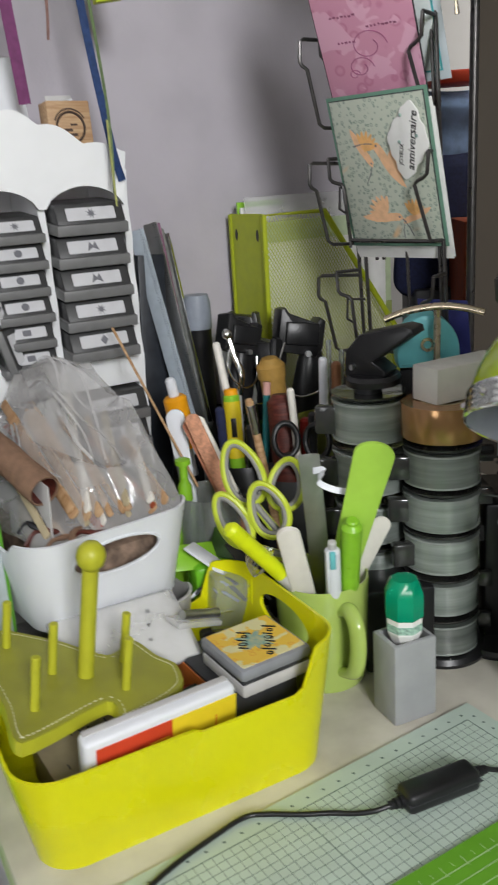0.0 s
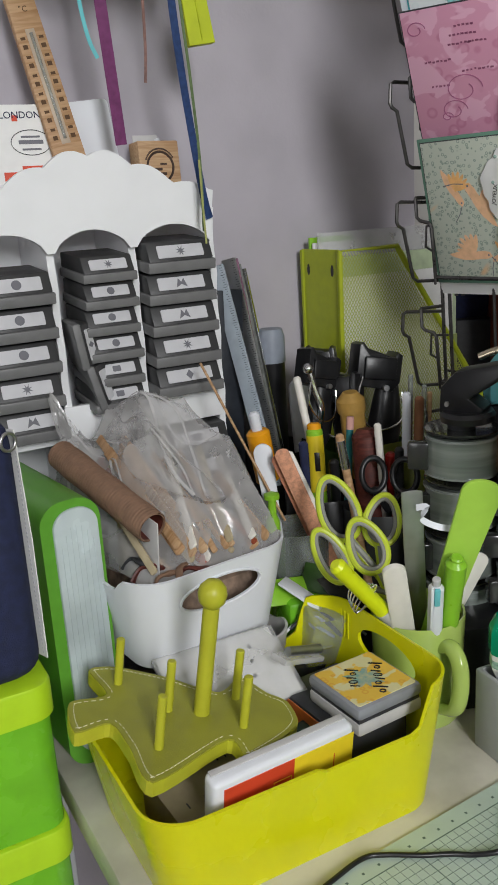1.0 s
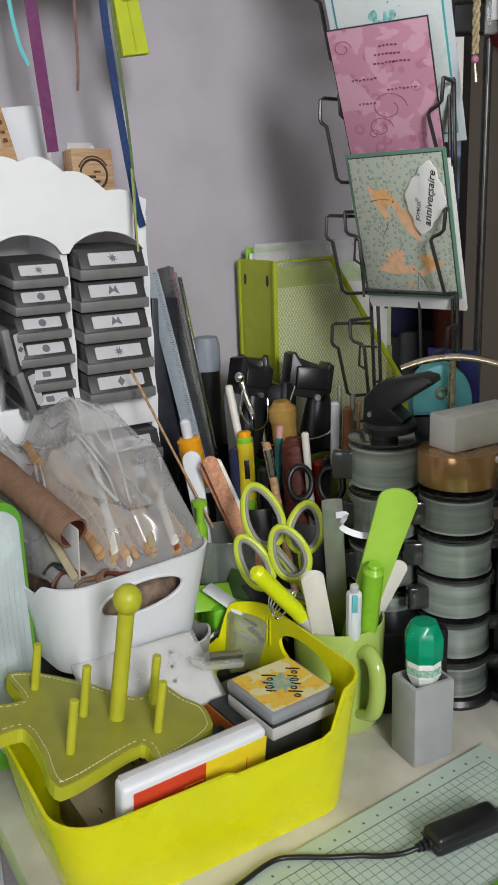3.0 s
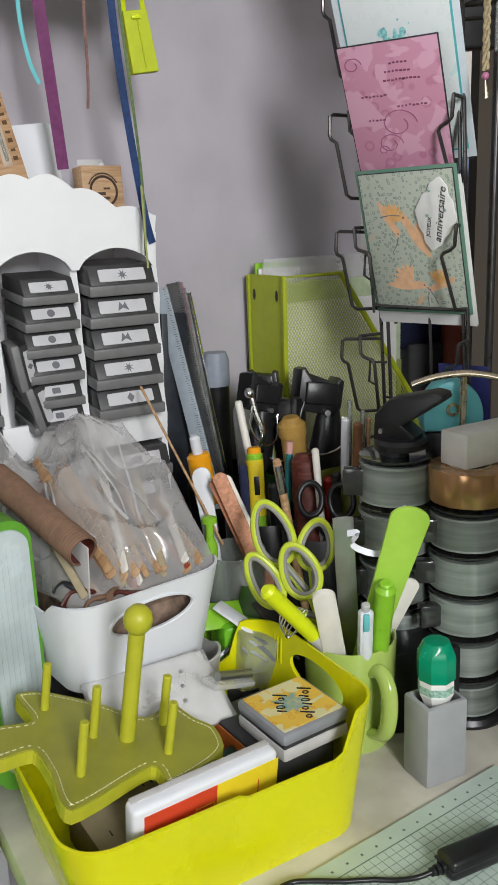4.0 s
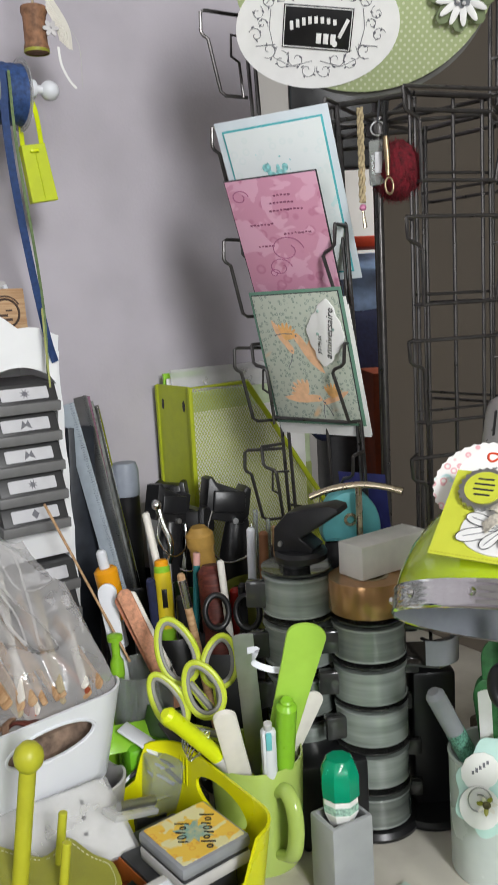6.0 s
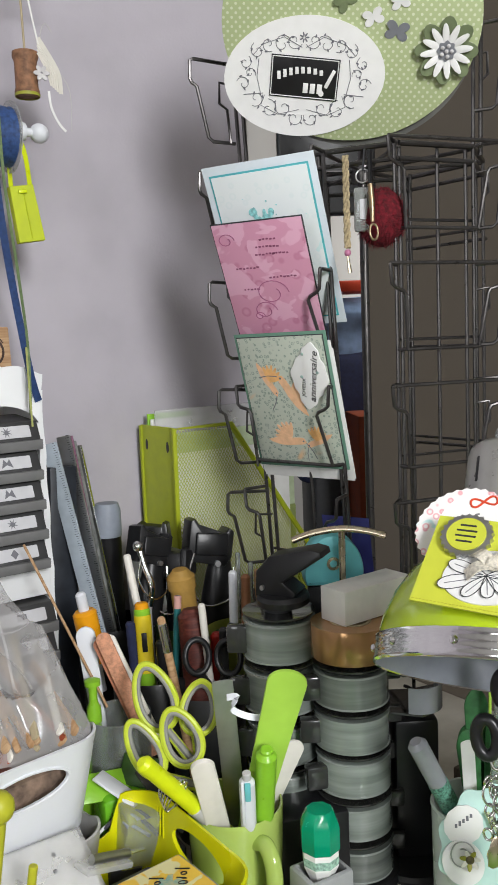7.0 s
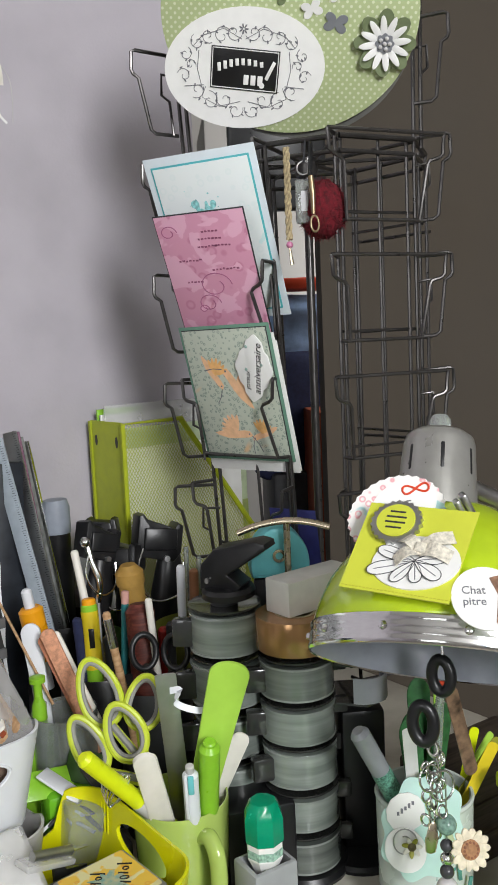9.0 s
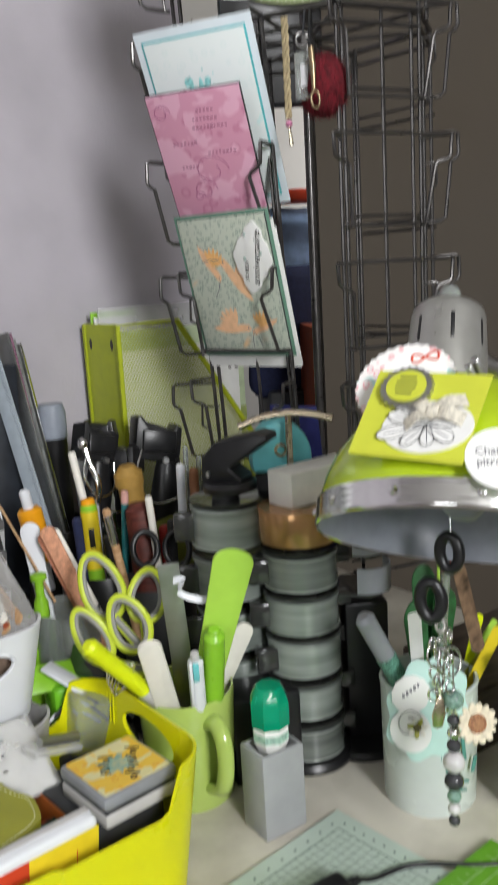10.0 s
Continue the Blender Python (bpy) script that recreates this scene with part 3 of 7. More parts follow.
part("printed_strokes", bm, black, lab, m=Matrix.Rotation(radians(-123), 4, "Z"))

# flat white case with red and yellow front, leaning against the box wall
case = thing("flat_case", YBOX @ pose(-0.024, -0.0645, 0.034, 9, 0, 3), "white plastic flat case with a red and yellow front", "case")
part("body", block(0.128, 0.017, 0.068, 0.0045, 3), white_pl, case)
part("rim_strip", block(0.122, 0.006, 0.0014, 0.0005, at=(0, 0.004, 0.0674)), grey_pl, case, "grey edge strip")
part("yellow_panel", block(0.057, 0.0008, 0.053, 0.0002, at=(0.035, -0.0086, 0.008)), yellowp, case)
part("red_panel", block(0.062, 0.0009, 0.053, 0.0002, at=(-0.0245, -0.0087, 0.008)), red, case)
part("printed_frame", rod([(0.004, -0.0092, 0.030), (0.004, -0.0092, 0.046), (-0.012, -0.0092, 0.046), (-0.012, -0.0092, 0.030)], 0.0004, 5, closed=True), yellowp, case)
part("seam", block(0.0008, 0.001, 0.02, 0.0002, at=(0.045, -0.0088, 0.028)), red, case)

kraft = mat("kraft_paper", (0.42, 0.35, 0.22), 0.7, var=0.12, scale=40)
sheet = thing("printed_card", YBOX @ pose(-0.045, -0.024, 0.0495, 3, 2, 4), "kraft card printed with short dark lines", "card")
part("card", block(0.12, 0.085, 0.0012, 0.0003), kraft, sheet)
bm = bmesh.new()
for r in range(4):
    for k in range(9):
        if random.random() < 0.75:
            w = random.uniform(0.003, 0.008)
            take(bm, block(0.0012, w, 0.0003, 0, at=(-0.045 + k * 0.008 + random.uniform(-.001, .001), -0.03 + r * 0.019, 0.0012)))
part("printed_lines", bm, char, sheet)
whole("card_pile", block(0.115, 0.085, 0.042, 0.002), kraft, YBOX @ pose(-0.045, -0.012, 0.005, 0, 0, 2), "stack of kraft cards in the lime box", "cards")
leaflet = thing("leaflet", YBOX @ pose(0.012, -0.030, 0.062, 6, -6, 8), "dark green printed leaflet under the rabbit", "leaflet")
part("leaflet_sheet", block(0.05, 0.032, 0.0012, 0.0003), mat("dark_green_paper", (0.015, 0.05, 0.03), 0.5, var=0.2), leaflet)
part("printed_bar", block(0.028, 0.004, 0.0004, 0.0001, at=(0.002, 0, 0.0012)), chalk, leaflet)
whole("pad_refill", block(0.06, 0.05, 0.055, 0.003), rust, YBOX @ pose(0.03, -0.022, 0.005, 0, 0, 2), "rust red cardboard refill box", "box")

sleeve = thing("card_sleeve", pose(-0.097, 0.677, 0.842, 28, 0, 30), "white cards in a clear plastic sleeve", "card sleeve")
part("card", block(0.115, 0.075, 0.003, 0.0008), chalk, sleeve)
part("film", block(0.122, 0.078, 0.006, 0.002, at=(0.0, 0, -0.0015)), sleeve_film, sleeve, "clear plastic film")
for k in range(3):
    part("printed_dot", prism(oval(0.0021, 0.0021, 12), 0.0003, z=0.0031), char, sleeve, m=Matrix.Translation((0.03 - 0.004 * k, 0.022 - 0.015 * k, 0)))
nib = thing("craft_knife", pose(-0.022, 0.700, 0.855, 0, 18, 42), "small silver craft knife lying in the lime box", "knife")
part("handle", rod([(-0.03, 0, 0), (0.01, 0, 0)], 0.0045, 10), steel, nib)
part("blade", prism([(0.01, -0.004), (0.03, -0.0005), (0.03, 0.004), (0.01, 0.004)], 0.0008), chrome, nib, smooth=False)
part("case", block(0.05, 0.022, 0.006, 0.002, at=(-0.012, 0.004, -0.011)), sleeve_film, nib)

# ---- mug and what stands in it ----
MX, MY = 0.083, 0.764
mug = thing("mug", pose(MX, MY, TOP), "glossy pale green ceramic mug holding tools", "mug")
part("body", lathe([(0, 0.0), (0.040, 0.0), (0.042, 0.003), (0.0445, 0.06), (0.0462, 0.108), (0.0455, 0.1105), (0.0438, 0.1095), (0.0415, 0.06), (0.0385, 0.006), (0, 0.006)], 48), mugglaze, mug)
hd = Vector((0.42, -0.91, 0)).normalized()
loop = [hd * r + Vector((0, 0, z)) for r, z in ((0.0425, 0.090), (0.058, 0.095), (0.070, 0.083), (0.0715, 0.058), (0.063, 0.034), (0.0415, 0.022))]
part("handle", rod(smooth_line(loop, 8), 0.0078, 14, flat=0.72), mugglaze, mug)


def rod_thing(name, label, category, top, low, r, material, sections=(), facing=(0, -1, 0), group=""):
    """A round pen-like thing between two points; sections: (name, from, to, radius, material, label) in shares of its length."""
    m, length = upright(top, low, facing)
    ob = thing(name, m, label, category, group)
    part("barrel", lathe([(0, 0), (r, 0), (r, length - r * 0.5), (r * 0.6, length), (0, length)], 18), material, ob)
    for nm, a, b, rr, ma, la in sections:
        part(nm, lathe([(0, length * a), (rr, length * a), (rr, length * b - rr * 0.25), (rr * 0.75, length * b), (0, length * b)], 18), ma, ob, la)
    return ob


def blade_thing(name, label, category, top, low, width, thick, material, facing=(0, -1, 0), tip=0.5, narrow=1.0, material2=None):
    """A flat rounded strip, wider at its top end."""
    m, length = upright(top, low, facing)
    pts = []
    for i in range(17):
        a = math.pi * i / 16
        pts.append((width / 2 * math.cos(a), length - width / 2 * tip + width / 2 * tip * math.sin(a)))
    pts += [(-width / 2 * narrow, 0), (width / 2 * narrow, 0)]
    bm = prism(pts, thick, bev=thick * 0.3)
    bmesh.ops.transform(bm, matrix=pose(0, thick / 2, 0, 90, 0, 0), verts=bm.verts)
    return whole(name, bm, material, m, label, category)


blade_thing("spatula", "pale lime green plastic spatula standing in the mug", "spatula", (0.1345, 0.706, 1.0095), (0.083, 0.775, 0.775), 0.036, 0.0035, spatgreen, narrow=0.5, tip=0.75)
rod_thing("marker", "translucent bright green marker pen in the mug", "marker", (0.1115, 0.714, 0.933), (0.104, 0.765, 0.77), 0.0098, leafgreen, (("cap_tip", 0.93, 1.02, 0.0062, leafgreen, ""),))
pen = rod_thing("ballpoint_pen", "white ballpoint pen with a light blue slider", "pen", (0.0927, 0.710, 0.911), (0.095, 0.752, 0.77), 0.0072, white_pl, (("tip", 0.96, 1.05, 0.004, grey_pl, ""),))
part("slider", block(0.0055, 0.0035, 0.02, 0.0012, at=(0, -0.0072, 0.128)), turquoise, pen, "light blue slider")
part("clip", block(0.003, 0.0025, 0.05, 0.001, at=(-0.0045, -0.0075, 0.10)), white_pl, pen)
blade_thing("bone_folder", "off-white bone folder standing in the mug", "bone folder", (0.053, 0.699, 0.936), (0.078, 0.765, 0.775), 0.0215, 0.005, bone, tip=0.9)
blade_thing("wooden_stick", "pale flat wooden stick in the mug", "stick", (0.1465, 0.768, 0.914), (0.085, 0.775, 0.785), 0.0175, 0.002, bone, tip=0.9)
rod_thing("highlighter", "neon yellow highlighter pen leaning in the mug", "highlighter", (0.002, 0.696, 0.941), (0.075, 0.75, 0.835), 0.0078, yellow_hi, (("grey_band", 0.22, 0.42, 0.0081, grey_pl, "pale grey band"), ("end_plug", -0.02, 0.2, 0.0079, yellow_hi, "")))
blade_thing("steel_ruler", "short steel ruler standing in the mug", "ruler", (0.0755, 0.742, 0.990), (0.088, 0.785, 0.775), 0.0195, 0.0012, steel, tip=0.15)
whole("ribbon_scrap", band(smooth_line([(0.079, 0.738, 0.975), (0.088, 0.733, 0.977), (0.083, 0.735, 0.966), (0.094, 0.736, 0.958), (0.108, 0.735, 0.955), (0.122, 0.737, 0.956)], 6), 0.006, 0.0004, (0.2, 0.5, 1)), white_pl, pose(0, 0, 0), "curled scrap of white ribbon", "ribbon")


def finger_loop(parent, c, a, b, roll, thick=0.0032):
    """A scissor bow: coloured outside, grey soft liner inside."""
    cr, sr = math.cos(radians(roll)), math.sin(radians(roll))

    def ring(fa, fb, dy):
        pts = []
        for i in range(36):
            t = 2 * math.pi * i / 36
            x, z = fa * math.cos(t) * (1 - 0.18 * math.sin(t)), fb * math.sin(t)
            pts.append((c[0] + x * cr - z * sr, c[1] + dy + 0.35 * (x * sr + z * cr), c[2] + x * sr + z * cr))
        return pts
    part("bow", rod(ring(a, b, 0), thick, 8, closed=True), sciss_y, parent)
    part("liner", rod(ring(a - 0.0034, b - 0.0034, -0.0006), thick * 0.75, 8, closed=True), sciss_g, parent, "grey soft liner")


def scissors(label, loops, hub, tip):
    ob = thing("scissors", pose(0, 0, 0), label, "scissors", "scissors in the mug")
    for c, a, b, roll in loops:
        finger_loop(ob, c, a, b, roll)
        s = Vector(c) + Vector((math.sin(radians(roll)) * b, -0.35 * b, -math.cos(radians(roll)) * b))
        part("shank", rod([s, s.lerp(Vector(hub), 0.55), hub], [0.0048, 0.0055, 0.005], 10, flat=0.7), sciss_y, ob)
        part("shank_inlay", rod([s + Vector((0.001, -0.002, 0)), Vector(hub) + Vector((0, -0.003, 0.004))], 0.0034, 8), sciss_g, ob)
        part("blade", rod([hub, tip], [0.0055, 0.003], 6, flat=0.25), steel, ob)
    part("screw", lathe([(0, 0), (0.004, 0), (0.0035, 0.0015), (0, 0.002)], 14, basis(Vector(hub) + Vector((0, -0.004, 0)), (0, -1, 0.3), (1, 0, 0))), steel, ob)
    return ob


scissors("scissors with yellow green and grey soft handles", (((0.010, 0.800, 0.954), 0.0185, 0.031, 20), ((0.053, 0.792, 0.943), 0.0165, 0.0235, -12)), (0.052, 0.775, 0.885), (0.075, 0.77, 0.77))
scissors("smaller scissors with yellow green and grey handles", (((0.035, 0.762, 0.929), 0.0170, 0.0255, 24), ((0.0005, 0.762, 0.920), 0.0135, 0.0265, 30)), (0.055, 0.755, 0.88), (0.065, 0.765, 0.77))
wirecoil = bmesh.new()
for k in range(5):
    rod([(0.024 + 0.010 * math.cos(t) + 0.0015 * k, 0.722 - 0.0015 * k, 0.896 + 0.014 * math.sin(t + 0.3 * k)) for t in (i * 2 * math.pi / 20 for i in range(20))], 0.0008, 6, closed=True, bm=wirecoil)
whole("wire_coil", wirecoil, chrome, pose(0, 0, 0), "coil of thin shiny wire hanging on the scissors", "wire")

# ---- glue stick in its grey block ----
hold = thing("pen_block", pose(0.1545, 0.695, TOP, 0, 0, 27), "smooth grey rectangular holder block", "holder")
bod = part("body", block(0.045, 0.037, 0.081, 0.0026), concrete, hold)
bored(bod, block(0.036, 0.029, 0.09, 0.001, at=(0, 0, 0.004)))
glue = thing("glue_stick", pose(0.1545, 0.695, TOP + 0.0025, 0, 0, 20), "white glue stick with an emerald green cap", "glue")
part("body", lathe([(0, 0), (0.0105, 0), (0.0105, 0.070), (0.0165, 0.0835), (0.0165, 0.098), (0, 0.098)], 8), chalk, glue, "white printed body", smooth=False)
part("printed_label", lathe([(0.0167, 0.085), (0.0167, 0.0925)], 8), mat("pale_green_print", (0.35, 0.55, 0.45), 0.6, var=0.4, scale=300), glue)
part("cap", lathe([(0, 0.098), (0.0172, 0.098), (0.0180, 0.0995), (0.0180, 0.1195), (0.0172, 0.1225), (0.0135, 0.1315), (0.0118, 0.1340), (0, 0.1352)], 8), green_cap, glue, "emerald green cap")

# ---- mats on the desk ----
mint = mat("mint_mat_plastic", (0.50, 0.60, 0.53), 0.35, var=0.06, scale=18, bump=0.05, fine=500)
mintdark = mat("mat_line_ink", (0.10, 0.15, 0.13), 0.6, var=0.1, bump=0)
cmat = thing("grid_mat", pose(0.212, 0.699, TOP + 0.0006, 0, 0, 215.8), "pale mint grid mat with numbered edge ticks", "mat")
part("sheet", prism([(-0.001, 0.0), (0.42, 0.0), (0.42, 0.30), (-0.001, 0.30)][::1], 0.0022), mint, cmat, smooth=False)
CELL = 0.00795
for i in range(48):
    x = 0.018 + i * CELL
    w = 0.0008 if i in (0, 24) else 0.00034
    part("grid_line", block(w, 0.27, 0.00012, 0, at=(x, 0.018 + 0.135, 0.0022)), mintdark, cmat, smooth=False)
for j in range(34):
    y = 0.018 + j * CELL
    part("grid_line", block(0.40, 0.0008 if j == 0 else 0.00034, 0.00014, 0, at=(0.218, y, 0.0022)), mintdark, cmat, smooth=False)
bm = bmesh.new()
for i in range(25):
    take(bm, block(0.0022, 0.0022, 0.0001, 0, at=(0.018 + i * CELL * 2, 0.0105, 0.0022)))
    take(bm, block(0.0022, 0.0022, 0.0001, 0, at=(0.0095, 0.018 + i * CELL * 2 * 0.7, 0.0022)))
part("edge_tick", bm, mintdark, cmat)["kind"] = "stuff"
grass = mat("grass_green_mat", (0.13, 0.36, 0.02), 0.45, var=0.08, scale=30, bump=0.1)
gmat = thing("cutting_mat", pose(0.2485, 0.574, TOP + 0.003, 0, 0, 214), "grass green cutting mat with pale ruled lines", "mat")
part("sheet", prism([(-0.1, 0.0), (0.4, 0.0), (0.4, 0.25), (-0.1, 0.25)], 0.003), grass, gmat, smooth=False)
bm = bmesh.new()
for j, y in enumerate((0.016, 0.026, 0.036, 0.046, 0.056)):
    take(bm, block(0.49, 0.0006, 0.0001, 0, at=(0.15, y, 0.003)))
for i in range(48):
    take(bm, block(0.0004, 0.010 if i % 2 else 0.004, 0.0001, 0, at=(-0.09 + i * 0.01, 0.013 if i % 2 else 0.011, 0.003)))
part("ruled_lines", bm, mat("pale_green_ink", (0.45, 0.62, 0.35), 0.6), gmat)

adapter = thing("cable_switch", pose(0.166, 0.577, TOP + 0.0028, 0, 0, 26), "black in-line cable switch box lying on the grid mat", "switch")
part("body", block(0.068, 0.023, 0.0185, 0.005, 3), black, adapter)
part("seam", block(0.0685, 0.0236, 0.0007, 0.0002, at=(0, 0, 0.0095)), char, adapter)
for s in (-1, 1):
    for k in range(3):
        part("strain_relief", lathe([(0, 0), (0.0052 - k * 0.0008, 0), (0.0052 - k * 0.0008, 0.0032), (0, 0.0032)], 14, pose(s * (0.0335 + k * 0.0045), 0, 0.0085, 0, 90 * s, 0)), black, adapter)
zc = TOP + 0.0055
cable = smooth_line([(0.126, 0.5575, TOP + 0.0113), (0.112, 0.5545, TOP + 0.0085), (0.095, 0.556, zc), (0.080, 0.557, zc), (0.055, 0.556, zc), (0.030, 0.557, zc), (0.012, 0.554, zc), (-0.010, 0.535, zc), (-0.044, 0.499, zc), (-0.085, 0.44, zc), (-0.13, 0.38, TOP + 0.003)], 8)
whole("cable", rod(cable, 0.0021, 10), black, pose(0, 0, 0), "thin black power cable lying on the mat", "cable")
whole("cable", rod(smooth_line([(0.207, 0.598, TOP + 0.0112), (0.222, 0.603, zc), (0.26, 0.612, zc), (0.33, 0.60, zc), (0.42, 0.62, TOP + 0.003)], 8), 0.0021, 10), black, pose(0, 0, 0), "thin black power cable leading to the lamp", "cable")


# ---- tape towers ----
def tape_tower(x, y, z0, count, pitch, r, label):
    ob = thing("tape_tower", pose(x, y, z0), label, "tape dispenser", "tape dispensers")
    part("base", lathe([(0, 0), (0.046, 0), (0.047, 0.004), (0.044, 0.009), (0, 0.009)], 40), black, ob)
    part("core", lathe([(0, 0.008), (0.014, 0.008), (0.014, 0.012 + count * pitch), (0, 0.012 + count * pitch)], 18), char, ob)
    for i in range(count):
        z = 0.011 + i * pitch
        wob = random.uniform(-0.0016, 0.0016)
        h = pitch * random.uniform(0.70, 0.77)
        rr = r * random.uniform(0.975, 1.02)
        prof = [(rr * 0.80, z)]
        for k in range(13):
            u = k / 12
            prof.append((rr * (1.0 + random.uniform(-0.003, 0.002)), z + h * u))
        prof += [(rr * 0.80, z + h), (rr * 0.80, z)]
        roll = part("tape_roll", lathe(prof, 48), tape_film, ob, "glossy smoky clear tape roll", m=Matrix.Translation((wob, wob * 0.7, 0)))
        for zz in (z - 0.0004, z + h * 0.93):
            part("rim_ring", lathe([(rr * 0.94, zz), (rr * 1.008, zz), (rr * 1.014, zz + 0.0010), (rr * 1.008, zz + 0.0020), (rr * 0.94, zz + 0.0020), (rr * 0.94, zz)], 48), tape_rim, roll)
        part("tape_core", lathe([(rr * 0.70, z + 0.001), (rr * 0.79, z + 0.001), (rr * 0.79, z + h - 0.003), (rr * 0.70, z + h - 0.003), (rr * 0.70, z + 0.001)], 30), char, roll)
        t0 = z + h + 0.0022
        tray = part("tray", lathe([(0.012, t0), (r * 0.90, t0), (r * 0.96, t0 + 0.001), (r * 1.0, t0 + 0.003), (r * 1.0, t0 + 0.0042), (r * 0.94, t0 + 0.0036), (0.012, t0 + 0.003)], 40), smoke_dark, ob, "dark smoky plastic tray")
        side = random.uniform(-14, 14)
        part("cutter", block(0.022, 0.014, pitch * 0.55, 0.003, at=(-r * 1.12, -r * 0.28, z + 0.004)), smoke_dark, ob, m=Matrix.Rotation(radians(side), 4, "Z"))
        part("cutter_arm", block(0.020, 0.012, pitch * 0.40, 0.003, at=(r * 1.08, r * 0.2, z + pitch * 0.3)), smoke_dark, ob, m=Matrix.Rotation(radians(side), 4, "Z"))
    return ob


tape_tower(0.2062, 0.8055, TOP, 5, 0.0444, 0.0383, "tall black dispenser with smoky clear tape rolls")
tape_tower(0.139, 0.842, TOP, 5, 0.0535, 0.0375, "black dispenser with clear tape rolls under a punch")
# dark stand with clear curved clips beside the towers
clipst = thing("clip_stand", pose(0.268, 0.815, TOP), "dark plastic stand with clear curved clips", "stand")
part("base", lathe([(0, 0), (0.044, 0), (0.045, 0.004), (0.042, 0.008), (0, 0.008)], 36), black, clipst)
# column in black: the shade under the lamp is put into its colour
part("column", block(0.046, 0.040, 0.150, 0.005, at=(0.006, 0.014, 0.006)), black, clipst)
frost = mat("frosted_clear_plastic", (0.42, 0.44, 0.47), 0.2, var=0.06, bump=0.03, clear=0.35)
for z, dx in ((0.178, 0.004), (0.218, 0.0)):
    part("shelf", prism([(-0.050, -0.010), (0.004, -0.034), (0.026, -0.020), (0.030, 0.030), (-0.045, 0.034)], 0.0022, z=z - 0.006), smoke_dark, clipst)
    bow = [(dx + 0.024 * math.cos(a), -0.014 + 0.024 * math.sin(a), z + 0.012) for a in (radians(d) for d in range(-125, 40, 11))]
    part("clip", band(bow, 0.026, 0.0016), frost, clipst, "clear curved plastic clip")

roll = thing("tape_roll", pose(0.2062, 0.8023, 0.9848) @ Matrix.Scale(1.05, 4), "roll of shiny copper brown tape", "tape")
part("tape", lathe([(0.020, 0), (0.0375, 0), (0.038, 0.001), (0.038, 0.031), (0.0375, 0.032), (0.020, 0.032), (0.020, 0)], 44), copper, roll)
part("core", lathe([(0.017, 0), (0.0198, 0), (0.0198, 0.0325), (0.017, 0.0325), (0.017, 0)], 32), kraft, roll)
whole("foam_block", block(0.088, 0.034, 0.033, 0.0018), foam, pose(0.2269, 0.8196, 1.0188, 0, 0, 32.3) @ Matrix.Scale(1.05, 4), "white foam block resting on the tape roll", "foam block")

punch = thing("paper_punch", pose(0.1440, 0.836, 1.0305, 0, 0, -28) @ Matrix.Diagonal((0.74, 0.85, 1.0, 1)), "black plastic lever punch on a clear base", "punch")
part("base", lathe([(0, 0), (0.036, 0), (0.0365, 0.006), (0.033, 0.010), (0, 0.010)], 36), black, punch)
lever = prism([(-0.030, 0.008), (0.026, 0.008), (0.030, 0.014), (0.012, 0.024), (0.068, 0.052), (0.066, 0.0575), (0.052, 0.060), (-0.008, 0.050), (-0.028, 0.034)], 0.034, bev=0.003)
part("lever", lever, black, punch, m=pose(-0.004, 0.017, 0.0, 90, 0, 0))
part("hinge_pin", rod([(-0.022, -0.021, 0.018), (-0.022, 0.021, 0.018)], 0.0028, 10), steel, punch)

disp = thing("tape_dispenser", pose(0.200, 0.872, 1.040), "turquoise plastic roll dispenser with a round hub", "dispenser")
part("body", prism([(0.033 * math.cos(a) * (1.0 if math.cos(a) > 0 else 0.92), 0.012 + 0.040 * max(math.sin(a), -0.35)) for a in (i * math.pi / 20 for i in range(40))], 0.03, bev=0.004), turquoise, disp, m=pose(0, 0.015, 0, 90, 0, 0))
part("hub", lathe([(0.004, 0), (0.007, 0), (0.007, 0.002), (0.004, 0.002), (0.004, 0)], 20, pose(0.0, -0.0155, 0.022, 90, 0, 0)), gold, disp)
stand = block(0.06, 0.05, 0.285, 0.003)
whole("supply_box", stand, char, pose(0.207, 0.888, TOP, 0, 0, -10), "dark box standing behind the tape dispensers", "box")
hand = thing("hand_press", pose(-0.0030, 0.0001, -0.0711) @ Matrix.Scale(1.055, 4), "pale gold metal press with a curved bar handle", "press")
part("bar", rod(smooth_line([(0.152, 0.808, 1.1005), (0.172, 0.803, 1.108), (0.198, 0.795, 1.1125), (0.220, 0.786, 1.1115), (0.238, 0.777, 1.1075)], 8), 0.0036, 12, flat=0.8), gold, hand)
part("post", rod([(0.199, 0.797, 1.1105), (0.199, 0.800, 1.0)], 0.0034, 12), gold, hand)
part("foot", lathe([(0, 0), (0.011, 0), (0.009, 0.008), (0, 0.008)], 20, pose(0.199, 0.8, 0.995)), gold, hand)

# ---- desk lamp ----
def tall(rows, k=1.48):
    """Stretch a profile above the rim band."""
    return [(r, z if z < 0.0215 else 0.0215 + (z - 0.0215) * k) for r, z in rows]


